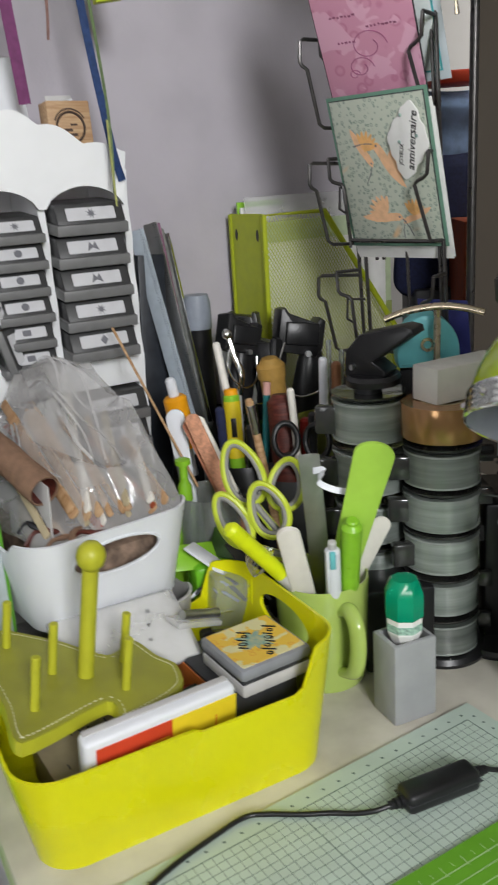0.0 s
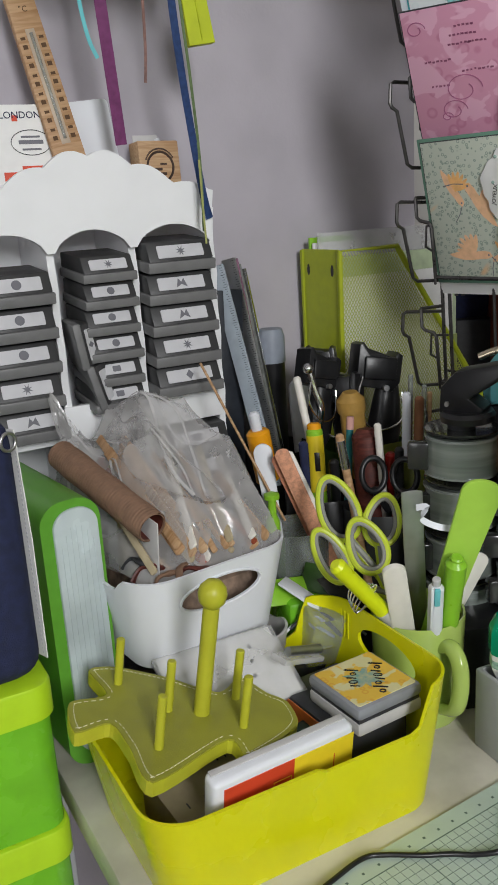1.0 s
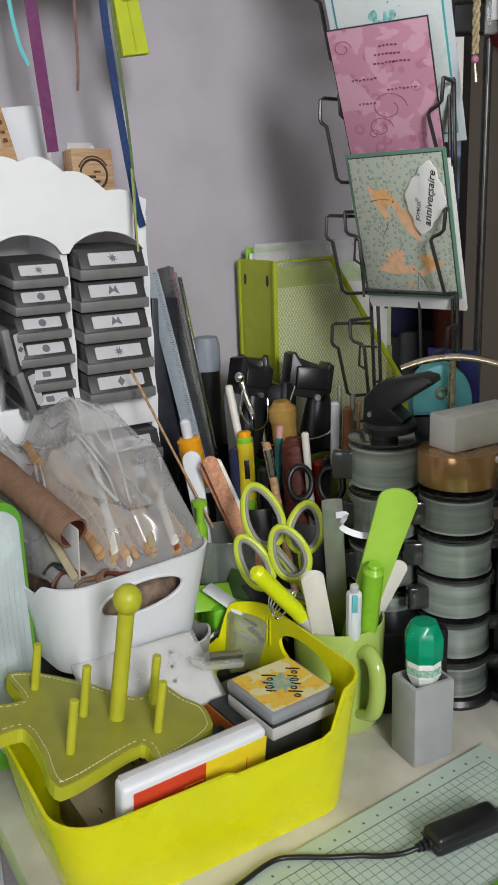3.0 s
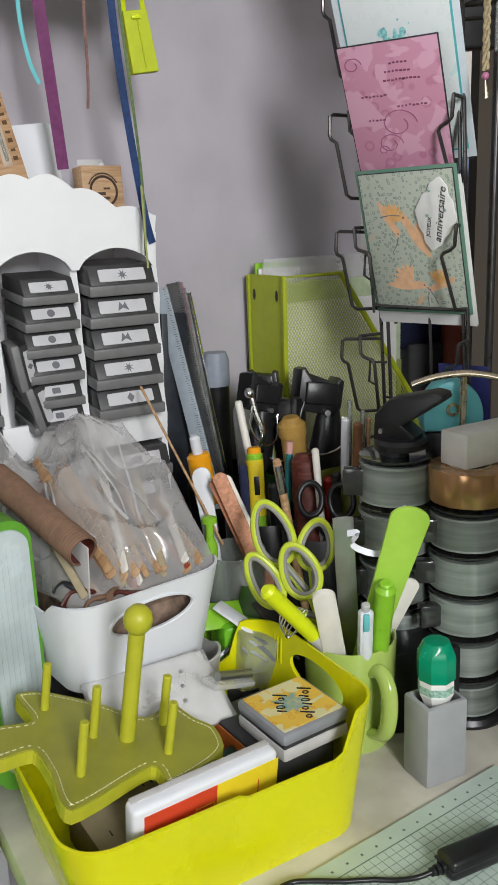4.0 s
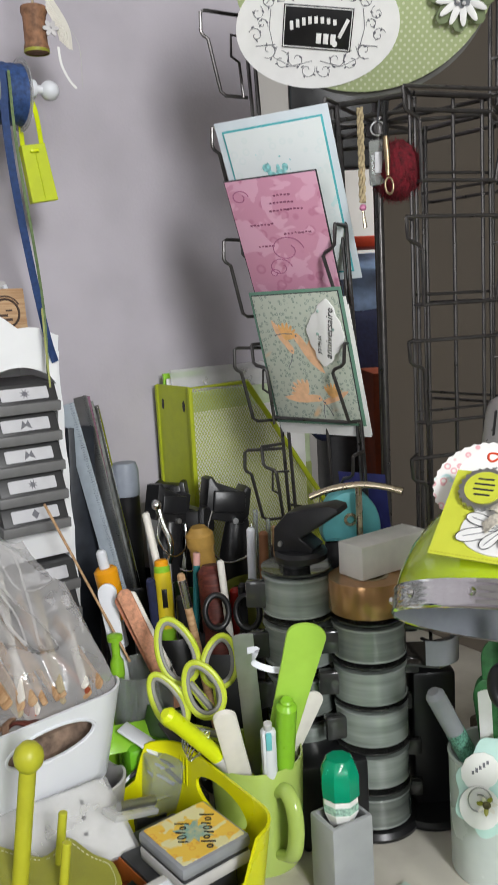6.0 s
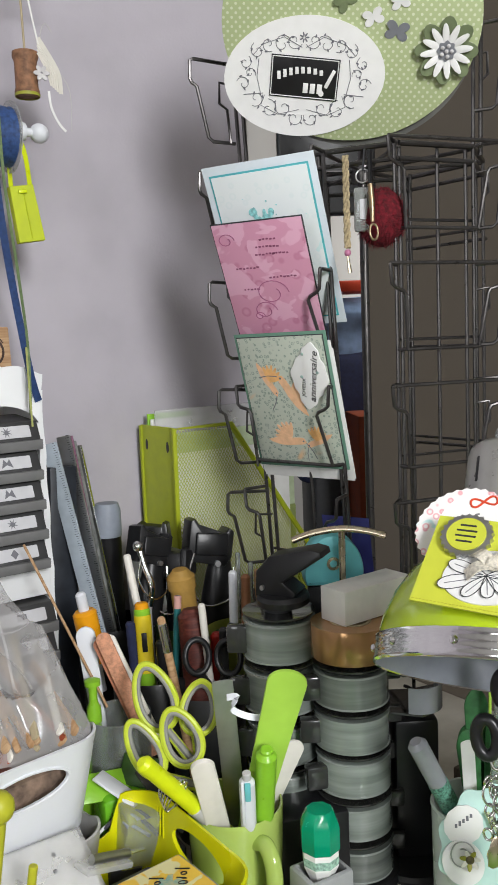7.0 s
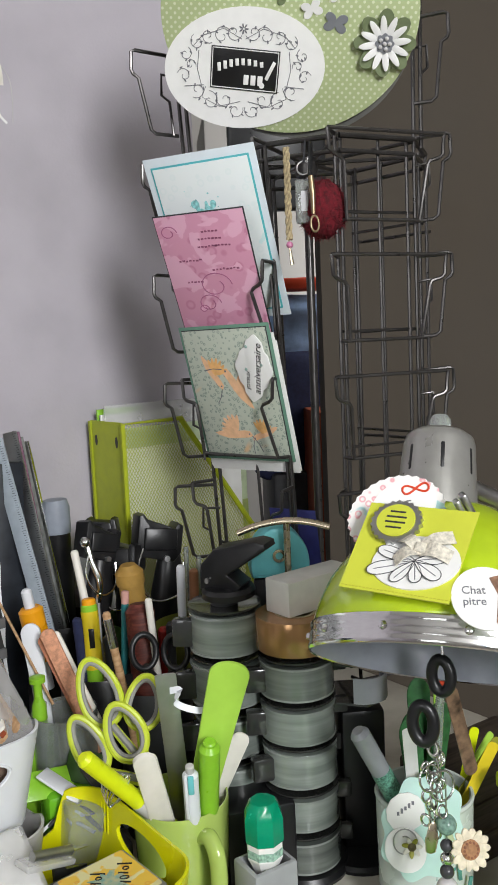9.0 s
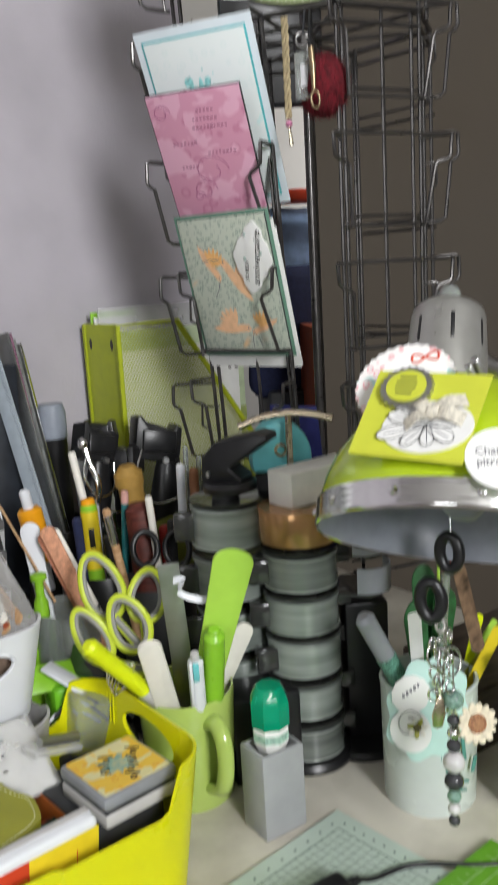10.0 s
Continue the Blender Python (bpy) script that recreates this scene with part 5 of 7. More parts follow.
def ladder(p, q, lean, levels, top, low, depth, over, front=True, bar=True):
    """One side of the rack: paired uprights, a middle wire and a pocket at every level."""
    p, q = Vector(p), Vector(q)
    along = (q - p).normalized()
    nn = Vector((along.y, -along.x, 0))
    for c, s, t in ((p, 1, top), (q, -1, min(top, 1.492))):
        for dx, dy in ((0, 0), (0.0075 * s, -0.003)):
            part("upright", rod([leaning(c + along * dx + nn * dy, low, lean), leaning(c + along * dx + nn * dy, t, lean)], 0.0021, 8), wire, rack)
    mid = p.lerp(q, 0.56) - nn * 0.004
    part("upright", rod([leaning(mid, low + 0.01, lean), leaning(mid, min(top, 1.492), lean)], 0.0018, 8), wire, rack)
    for z in levels:
        zb = z - 0.086
        foot = [leaning(c, zb, lean) + nn * depth * 0.55 + along * s * 0.004 for c, s in ((p, 1), (q, -1))]
        part("cross_bar", rod([leaning(p, zb, lean), foot[0], foot[1], leaning(q, zb, lean)], 0.0019, 7), wire, rack)
        part("cross_bar", rod([leaning(p, zb + 0.010, lean) - nn * 0.003, leaning(q, zb + 0.010, lean) - nn * 0.003], 0.0016, 6), wire, rack)
        if not front:
            continue
        tip = [leaning(c, z, lean) + nn * depth - along * s * over for c, s in ((p, 1), (q, -1))]
        if bar:
            part("cross_bar", rod([leaning(p, z, lean), tip[0], tip[1], leaning(q, z, lean)], 0.0020, 7), wire, rack)
        else:
            for c, t in ((p, tip[0]), (q, tip[1])):
                part("cross_bar", rod([leaning(c, z, lean), t], 0.0020, 7), wire, rack)
        for t, f, s in ((tip[0], foot[0], 1), (tip[1], foot[1], -1)):
            knee = t + Vector((0, 0, -0.024)) + along * s * 0.002
            step = knee + along * s * 0.017 - nn * 0.003 + Vector((0, 0, -0.003))
            part("pocket_wire", rod([t, t.lerp(knee, 0.85), knee + along * s * 0.004, step - along * s * 0.003, step + Vector((0, 0, -0.004)), f], 0.0020, 7), wire, rack)


def side_loop(c, z, d, lean, reach=0.045, drop=0.084):
    """A pocket of the next side of the rack, whose wires stand out edge on."""
    d = Vector(d).normalized()
    a = leaning(c, z, lean)
    e = Vector((0, 0, 1))
    part("pocket_wire", rod([a, a + d * (reach - 0.004) + e * 0.003, a + d * reach + e * 0.001, a + d * (reach + 0.001) - e * 0.018, a + d * (reach - 0.001) - e * 0.022, a + d * (reach - 0.007) - e * 0.026, a + d * (reach * 0.55 + 0.004) - e * (drop - 0.004), a + d * reach * 0.52 - e * drop, a - e * (drop + 0.001)], 0.0020, 7), wire, rack)
    b = a + Vector((-d.y, d.x, 0)) * 0.012 - e * 0.026
    part("pocket_wire", rod([b, b + d * reach * 0.42 + e * 0.002, b + d * reach * 0.44 - e * 0.02, b + d * reach * 0.26 - e * 0.026, b + d * reach * 0.20 - e * 0.062], 0.0016, 7), wire, rack)


LEFT_P, LEFT_Q, LEFT_LEAN = (0.1345, 0.985, 0), (0.215, 0.902, 0), 0.044
RIGHT_P, RIGHT_Q = (0.2755, 0.866, 0), (0.366, 0.893, 0)
ladder(LEFT_P, LEFT_Q, LEFT_LEAN, LEVELS[1:], 1.655, 0.955, 0.030, 0.008, bar=False)
ladder(RIGHT_P, RIGHT_Q, 0.0, LEVELS[1:], 1.492, 0.955, 0.024, 0.021)
ladder((0.402, 0.965, 0), (0.338, 1.055, 0), 0.0, LEVELS[1:], 1.492, 0.955, 0.022, 0.008, front=False)
ladder((0.245, 1.075, 0), (0.165, 1.040, 0), 0.02, LEVELS[1:4], 1.492, 1.13, 0.022, 0.008, front=False)
for dx in (0.0, 0.008):
    part("upright", rod([(0.366 + dx, 0.893, 1.48), (0.368 + dx, 0.893, 1.69)], 0.0023, 8), wire, rack)
for z in LEVELS[:5]:
    side_loop(Vector(RIGHT_Q), z, (0.96, -0.28, 0), 0.0, reach=0.037)
    side_loop(Vector(LEFT_P), z - 0.006, (-0.95, -0.32, 0), LEFT_LEAN, reach=0.050)
# the head frame and the foot frame that carry the four sides
RING = [Vector(c) for c in ((0.130, 0.985, 0), (0.212, 0.902, 0), (0.280, 0.866, 0), (0.366, 0.893, 0), (0.402, 0.965, 0), (0.338, 1.055, 0), (0.245, 1.075, 0), (0.165, 1.040, 0))]
for z, r in ((1.489, 0.0030), (1.474, 0.0024), (0.965, 0.0024)):
    for k in range(8):
        part("ring_bar", rod([up(RING[k], z), up(RING[(k + 1) % 8], z)], r, 8), wire, rack)
for z in (1.487, 0.962):
    for c in RING:
        part("spoke", rod([up(c, z), up(CP, z - 0.003)], 0.0022, 7), wire, rack)
part("hub", lathe([(0, 1.470), (0.012, 1.470), (0.013, 1.478), (0.013, 1.490), (0.008, 1.496), (0, 1.496)], 20, Matrix.Translation((CP.x, CP.y, 0))), wire, rack)

# cards in the rack
teal_line = mat("teal_ink", (0.08, 0.42, 0.46), 0.5, var=0.1)
card_w = paper_mat("white_splash_paper", (0.74, 0.79, 0.79), (0.60, 0.77, 0.77), (0.35, 0.60, 0.62), cells=90, patch=30, cut=0.70, ink=(0.70, 0.77, 0.77))
wc = thing("greeting_card", basis((0.1576, 0.9163, 1.3955), (-0.408, -0.799, -0.442), (0.884, -0.467, 0.028)), "white greeting card with a turquoise frame and ink splashes", "card", "cards in the rack")
part("outer_card", block(0.124, 0.186, 0.0016, 0.0004), mat("ice_blue_card", (0.66, 0.73, 0.78), 0.6, var=0.03), wc, m=pose(0, 0, -0.001))
part("teal_mat", block(0.110, 0.168, 0.0008, 0.0002), teal_line, wc, m=pose(0, 0, 0.0006))
part("front_sheet", block(0.106, 0.164, 0.0008, 0.0002), card_w, wc, m=pose(0, 0, 0.0014))
splash = part("ink_splash", bmesh.new(), mat("turquoise_ink", (0.30, 0.66, 0.66), 0.5, var=0.3, scale=300), wc)
bm = bmesh.new()
for k in range(34):
    r = random.uniform(0.0003, 0.0011)
    take(bm, prism(oval(r, r, 8, cx=random.gauss(0.004, 0.02), cy=random.gauss(0.030, 0.012)), 0.0002, z=0.0023))
for k in range(9):
    take(bm, prism(oval(random.uniform(0.002, 0.005), random.uniform(0.003, 0.008), 14, cx=random.gauss(-0.006, 0.006), cy=random.gauss(0.032, 0.009)), 0.0001, z=0.0022 + 0.0001 * k))
bm.to_mesh(splash.data)
bm.free()
pinkm = paper_mat("pink_marbled_paper", (0.58, 0.27, 0.38), (0.66, 0.36, 0.48), (0.46, 0.16, 0.27), cells=60, patch=38, cut=0.50, ink=(0.50, 0.20, 0.30))
pc = thing("greeting_card", basis((0.1520, 0.914, 1.3478), (-0.436, -0.775, -0.458), (0.87, -0.493, 0.006)), "pink marbled greeting card with dark writing", "card", "cards in the rack")
part("outer_card", block(0.104, 0.162, 0.0012, 0.0003), char, pc, m=pose(0, 0, -0.0005))
part("front_sheet", block(0.1015, 0.1595, 0.0008, 0.0002), pinkm, pc, m=pose(0, 0, 0.0007))
bm = bmesh.new()
for cx, cy, w in ((0.012, 0.060, 0.022), (0.010, 0.052, 0.03), (0.006, 0.044, 0.026), (0.022, 0.044, 0.02), (-0.018, 0.03, 0.03), (0.02, 0.018, 0.034), (-0.02, 0.006, 0.02)):
    for k in range(int(w / 0.004)):
        take(bm, block(random.uniform(0.0018, 0.0032), 0.0018, 0.0002, 0, at=(cx - w / 2 + k * 0.004, cy + random.uniform(-.0005, .0005), 0.0015)))
part("printed_bar", bm, mat("plum_ink", (0.24, 0.07, 0.14), 0.6), pc)["kind"] = "stuff"
plum_line = mat("plum_line", (0.36, 0.11, 0.22), 0.6)
for cx, cy, r in ((-0.038, 0.062, 0.010), (-0.012, -0.02, 0.014), (-0.02, -0.026, 0.006), (0.0, 0.0, 0.02)):
    bm = bmesh.new()
    rod([(cx + r * math.cos(t) * (1 - t / 12), cy + r * 0.8 * math.sin(t) * (1 - t / 12), 0.0016) for t in (i * 0.28 for i in range(26))], 0.0005, 5, bm=bm)
    part("printed_swirl", bm, plum_line, pc)
part("picture_corner", block(0.045, 0.022, 0.0004, 0.0001, at=(0.026, -0.062, 0.0015)), mat("brown_print", (0.42, 0.25, 0.12), 0.6, var=0.5, scale=90), pc)
gm = basis((0.1695, 0.924, 1.229), (-0.62, -0.70, -0.26), (0.74, -0.67, 0.0))
gc = thing("greeting_card", gm, "sage green birthday card with orange leaves and a white tag", "card", "cards in the rack")
gpat = paper_mat("sage_floral_paper", (0.47, 0.51, 0.43), (0.72, 0.46, 0.24), (0.10, 0.14, 0.12), cells=210, patch=14, cut=0.66, ink=(0.22, 0.28, 0.24))
part("back_card", block(0.122, 0.160, 0.001, 0.0003), chalk, gc, m=pose(0.001, -0.013, -0.004))
part("outer_card", block(0.120, 0.157, 0.0016, 0.0004), mat("sage_card", (0.13, 0.26, 0.19), 0.6, var=0.05), gc, m=pose(0, 0, -0.0012))
part("dark_line", block(0.1135, 0.1505, 0.0006, 0.0002), char, gc, m=pose(0, 0, 0.0004))
part("front_sheet", block(0.1115, 0.1485, 0.0006, 0.0002), gpat, gc, m=pose(0, 0, 0.0011))
leaf_or = mat("orange_leaf_print", (0.76, 0.42, 0.16), 0.6, var=0.15, scale=120)
leaf_pk = mat("peach_leaf_print", (0.76, 0.46, 0.27), 0.6, var=0.1, scale=120)


def printed_bird(x, y, size, turn, flip, fan):
    """A peach bird with a fanned wing and tail and a long thin beak, printed on the card."""
    at = pose(x, y, 0, 0, 0, turn) @ Matrix.Diagonal((flip * size, size, 1, 1))
    body = [(0.50, 0.16), (0.40, 0.24), (0.28, 0.22), (0.12, 0.16), (-0.10, 0.10), (-0.34, 0.00), (-0.50, -0.10), (-0.40, -0.13), (-0.16, -0.12), (0.06, -0.06), (0.24, 0.02), (0.40, 0.08)]
    part("printed_bird", prism(body, 0.0002, z=0.0017), leaf_pk, gc, m=at)
    for k in range(6):
        a = radians(100 + 17 * k)
        part("printed_feather", prism(oval(0.25 - 0.02 * abs(k - 3), 0.05, 12, cx=0.24), 0.00021 + 0.00003 * k, z=0.0017), leaf_or if fan else leaf_pk, gc, m=at @ pose(0.10, 0.10, 0) @ Matrix.Rotation(a, 4, "Z"))
    part("printed_beak", rod([(0.48, 0.15, 0.0019), (0.66, 0.02, 0.0019), (0.80, -0.14, 0.0019)], 0.012, 5), label_ink, gc, m=at @ Matrix.Diagonal((1, 1, 0.02, 1)) @ Matrix.Translation((0, 0, 0.093)))
    part("printed_eye", prism(oval(0.022, 0.022, 8, cx=0.40, cy=0.165), 0.0004, z=0.0017), label_ink, gc, m=at)


for bird in ((-0.027, 0.026, 0.044, -78, 1, True), (0.004, 0.006, 0.056, -40, -1, False), (-0.014, -0.048, 0.050, -18, 1, False), (0.030, -0.046, 0.038, 40, -1, True)):
    printed_bird(*bird)
tagp = [(0.0205 * (1 + 0.16 * math.cos(4 * a) ** 3) * math.cos(a), 0.035 * (1 + 0.10 * math.cos(4 * a) ** 3) * math.sin(a)) for a in (i * 2 * math.pi / 56 for i in range(56))]
tg = part("white_tag", prism(tagp, 0.0014, bev=0.0004), chalk, gc, "white scalloped tag", m=pose(0.033, 0.030, 0.003, 0, 0, -13))
writing("printed_words", "anniversaire", 0.0118, black, tg, pose(0.0385, 0.0295, 0.0046, 0, 0, 77), shear=0.25)
writing("printed_words", "JOYEUX", 0.0058, black, tg, pose(0.0240, 0.018, 0.0046, 0, 0, 77))
for yy, xx in ((0.055, 0.029), (0.030, 0.0235), (0.034, 0.044)):
    part("sage_dot", lathe([(0, 0.0016), (0.0016, 0.0006), (0.0018, 0)][::-1], 12, pose(xx, yy, 0.0044)), mat("sage_dot_paint", (0.30, 0.42, 0.38), 0.3), tg)
lilac_card = thing("greeting_card", gm @ pose(0.003, -0.018, -0.009), "white card with a lilac chequered foot", "card", "cards in the rack")
part("sheet", block(0.115, 0.15, 0.001, 0.0003), chalk, lilac_card)
part("lilac_band", block(0.05, 0.010, 0.0004, 0.0001), mat("lilac_print", (0.40, 0.34, 0.60), 0.6, var=0.4, scale=400), lilac_card, m=pose(-0.028, -0.068, 0.0012))
bc = thing("greeting_card", basis((0.235, 0.945, 1.03), (-0.6, -0.75, -0.15), (0.74, -0.67, 0)), "dark blue card standing in a lower pocket", "card", "cards in the rack")
part("sheet", block(0.06, 0.13, 0.001, 0.0003), mat("royal_blue_card", (0.03, 0.035, 0.16), 0.5, var=0.2), bc)

# ---- oval sign on top of the rack ----
polka = bpy.data.materials.new("polka_green_paper")
polka.use_nodes = True
nt = polka.node_tree
co, mp = nt.nodes.new("ShaderNodeTexCoord"), nt.nodes.new("ShaderNodeMapping")
mp.inputs["Rotation"].default_value = (0, 0, radians(45))
mp.inputs["Scale"].default_value = (170, 170, 0)
vo = nt.nodes.new("ShaderNodeTexVoronoi")
vo.inputs["Scale"].default_value, vo.inputs["Randomness"].default_value = 1.0, 0.0
ra = nt.nodes.new("ShaderNodeValToRGB")
ra.color_ramp.elements[0].color, ra.color_ramp.elements[1].color = (0.60, 0.64, 0.45, 1), (0.40, 0.47, 0.24, 1)
ra.color_ramp.elements[0].position, ra.color_ramp.elements[1].position = 0.2, 0.26
nt.links.new(co.outputs["Object"], mp.inputs["Vector"])
nt.links.new(mp.outputs["Vector"], vo.inputs["Vector"])
nt.links.new(vo.outputs["Distance"], ra.inputs["Fac"])
nt.links.new(ra.outputs["Color"], nt.nodes["Principled BSDF"].inputs["Base Color"])
nt.nodes["Principled BSDF"].inputs["Roughness"].default_value = 0.6

sgm = basis((0.2365, 0.866, 1.6045), (-0.22, -0.83, -0.42), (0.95, -0.27, -0.13))
sign = thing("oval_sign", sgm, "oval polka dot green sign with a white plaque and paper flower", "sign")
part("board", prism(oval(0.128, 0.112, 72, cx=-0.003), 0.003, bev=0.0006), polka, sign)
part("back_lid", prism(oval(0.118, 0.104, 72, cx=0.003, cy=-0.014), 0.018, z=-0.020), mat("grey_tin", (0.20, 0.20, 0.19), 0.4, metal=0.5, var=0.1), sign, "grey tin lid behind")
plaque = part("white_oval", prism(oval(0.0825, 0.0575, 60, cx=-0.047, cy=-0.0505, turn=4), 0.0016, z=0.0032), chalk, sign, "white oval plaque with scroll drawings")
part("black_plate", block(0.070, 0.040, 0.001, 0.0003, at=(0, 0, 0)), black, plaque, m=pose(-0.046, -0.0505, 0.005, 0, 0, -4))
bm = bmesh.new()
for s in (-1, 1):
    rod([(s * 0.0335, -0.0185, 0), (s * 0.0335, 0.0185, 0)], 0.0005, 5, bm=bm)
    rod([(-0.0335, s * 0.0185, 0), (0.0335, s * 0.0185, 0)], 0.0005, 5, bm=bm)
for k in range(8):
    x = -0.026 + k * 0.0062
    take(bm, block(0.0036, 0.0080 - 0.0004 * k, 0.0006, 0.0002, at=(x, 0.0035 + 0.004 * math.sin(k * 0.42), -0.0003)), Matrix.Rotation(radians(6), 4, "Z"))
for k in range(3):
    take(bm, block(0.0052, 0.0095, 0.0006, 0.0002, at=(0.002 + k * 0.0072, -0.0095, -0.0003)))
take(bm, block(0.0036, 0.019, 0.0006, 0.0002), pose(0.0262, 0.001, -0.0003, 0, 0, -24))
take(bm, prism(oval(0.0028, 0.0028, 16, cx=0.0185, cy=-0.0135), 0.0006))
part("plain_stroke", bm, chalk, plaque, "white plain brand shapes", m=pose(-0.046, -0.0505, 0.0064, 0, 0, -4))
bm = bmesh.new()


def curl(x, y, r, start, sense, turns=1.4):
    """One inked tendril with small leaves along it."""
    pts = []
    for i in range(18):
        t = i / 17
        a = radians(start) + sense * turns * math.pi * 2 * t * 0.75
        pts.append((-0.047 + x + r * (1 - 0.8 * t) * math.cos(a), -0.0505 + 0.86 * y + r * (1 - 0.8 * t) * math.sin(a), 0.0051))
    rod(pts, 0.00034, 5, bm=bm)
    for j in (2, 6, 10):
        q = pts[j]
        take(bm, prism(oval(0.0018, 0.0008, 8, cx=q[0] + random.uniform(-.0015, .0015), cy=q[1] + random.uniform(-.0015, .0015), turn=random.uniform(0, 180)), 0.0002, z=0.005))


for s in (-1, 1):
    for x, y, r, start, sense in ((0.010, 0.040, 0.0085, 200, s), (0.022, 0.036, 0.0095, 150, -s), (0.036, 0.036, 0.0075, 240, s), (0.047, 0.029, 0.0080, 60, -s), (0.060, 0.016, 0.0070, 120, s), (0.055, 0.004, 0.0060, 200, -s), (0.062, -0.008, 0.0075, 20, s), (0.049, -0.024, 0.0085, 300, -s), (0.036, -0.036, 0.0100, 90, s), (0.020, -0.034, 0.0095, 30, -s), (0.009, -0.046, 0.0085, 160, s)):
        curl(s * x, y, r, start if s > 0 else 180 - start, sense)
    rod([(-0.047 + s * u, -0.0505 + 0.86 * v, 0.0051) for u, v in ((0.002, 0.033), (0.020, 0.044), (0.042, 0.036), (0.052, 0.024))], 0.00034, 5, bm=bm)
    rod([(-0.047 + s * u, -0.0505 + 0.86 * v, 0.0051) for u, v in ((0.040, -0.020), (0.044, -0.032), (0.026, -0.042), (0.004, -0.036))], 0.00034, 5, bm=bm)
    rod([(-0.047 + s * u, -0.0505 + 0.86 * v, 0.0051) for u, v in ((0.046, 0.020), (0.048, 0.0), (0.044, -0.020))], 0.00034, 5, bm=bm)
    rod([(-0.047 + s * u, -0.0505 + 0.86 * v, 0.0051) for u, v in ((0.042, -0.018), (0.062, -0.020))], 0.0004, 5, bm=bm)
for k in range(7):
    a = radians(k * 360 / 7)
    take(bm, prism(oval(0.0022, 0.0008, 8, cx=0.0030), 0.0002, z=0.005), pose(-0.047, -0.013, 0) @ Matrix.Rotation(a, 4, "Z"))
part("drawn_scroll", bm, label_ink, plaque)["kind"] = "stuff"
sage_p, grey_p = mat("moss_paper", (0.16, 0.20, 0.10), 0.6, var=0.15), mat("slate_paper", (0.20, 0.21, 0.23), 0.6, var=0.1)
flower = part("paper_flower", bmesh.new(), sage_p, sign, "layered moss green and white paper flower")
bm = bmesh.new()
for k in range(8):
    take(bm, prism(oval(0.015, 0.0088, 14, cx=0.0165), 0.0012, bev=0.0004), pose(0.093, -0.023, 0.004 + 0.0006 * (k % 2)) @ Matrix.Rotation(radians(45 * k), 4, "Z") @ pose(0, 0, 0, 0, -8, 0))
bm.to_mesh(flower.data)
bm.free()
for k in range(12):
    part("white_petal", prism(oval(0.0115, 0.0034, 12, cx=0.0145), 0.001, bev=0.0003), chalk, flower, m=pose(0.093, -0.023, 0.0075) @ Matrix.Rotation(radians(30 * k + 8), 4, "Z") @ pose(0, 0, 0, 0, -10, 0))
part("flower_heart", prism([(0.0088 * (1 + 0.10 * math.cos(8 * a)) * math.cos(a), 0.0088 * (1 + 0.1 * math.cos(8 * a)) * math.sin(a)) for a in (i * 2 * math.pi / 40 for i in range(40))], 0.002), grey_p, flower, m=pose(0.093, -0.023, 0.009))
for k in range(6):
    c = (0.093, -0.023, 0.0122) if k == 5 else (0.093 + 0.0050 * math.cos(radians(72 * k)), -0.023 + 0.0050 * math.sin(radians(72 * k)), 0.0118)
    part("pearl", ball(0.0020, c), bead_w, flower)


def butterfly(parent, x, y, size, turn, material):
    wings = []
    for i in range(48):
        a = 2 * math.pi * i / 48
        r = size * (0.35 + 0.65 * abs(math.sin(a * 1.0) * math.cos(a)) * 1.6 + 0.12 * math.cos(2 * a))
        wings.append((r * math.cos(a), r * math.sin(a) * 0.9))
    part("butterfly", prism(wings, 0.0008), material, parent, m=pose(x, y, 0.0045, 12, 0, turn))


butterfly(sign, 0.020, 0.006, 0.013, 20, chalk)
butterfly(sign, 0.044, -0.006, 0.015, -10, grey_p)
butterfly(sign, -0.008, 0.020, 0.014, 40, sage_p)
butterfly(sign, 0.045, 0.020, 0.012, 15, chalk)

# ---- things that hang from the rack ----
braid = thing("braided_cord", pose(0, 0, 0), "braided straw cord with a pink bead hanging from the rack", "cord")
for s in range(3):
    part("strand", rod([(0.226 + 0.0022 * math.sin(i * 0.8 + s * 2.09), 0.868 + 0.0018 * math.cos(i * 0.8 + s * 2.09), 1.478 - i * 0.0038) for i in range(25)], 0.0017, 7), mat("straw_cord", (0.42, 0.34, 0.20), 0.8, var=0.3, scale=300), braid)
part("bead", ball(0.0036, (0.226, 0.868, 1.382)), mat("pink_bead", (0.55, 0.20, 0.34), 0.3), braid)
part("tassel", rod([(0.226, 0.868, 1.380), (0.228, 0.868, 1.362)], [0.001, 0.0024], 7), gold, braid)
fob = thing("glass_fob", pose(0.2425, 0.864, 1.402, 0, 0, -14), "clear glass key fob with etched marks", "key fob")
part("block", block(0.019, 0.008, 0.044, 0.0025), smoke, fob)
part("etching", block(0.007, 0.0006, 0.02, 0.0002, at=(0, -0.0044, 0.012)), label_w, fob)
part("ring", torus((0, 0, 0.055), 0.007, 0.0009, (0, -1, 0.2)), steel, fob)
part("cord", rod([(0, 0, 0.06), (0.002, 0.004, 0.082)], 0.0012, 6), char, fob)
furm = mat("dark_red_fur", (0.13, 0.005, 0.012), 0.9, var=0.4, scale=200, bump=1.0, fine=600)
pom = thing("fur_pompom", pose(0.263, 0.874, 1.417) @ Matrix.Diagonal((0.9, 0.9, 0.98, 1)), "dark red fur pompom on a clasp", "pompom")
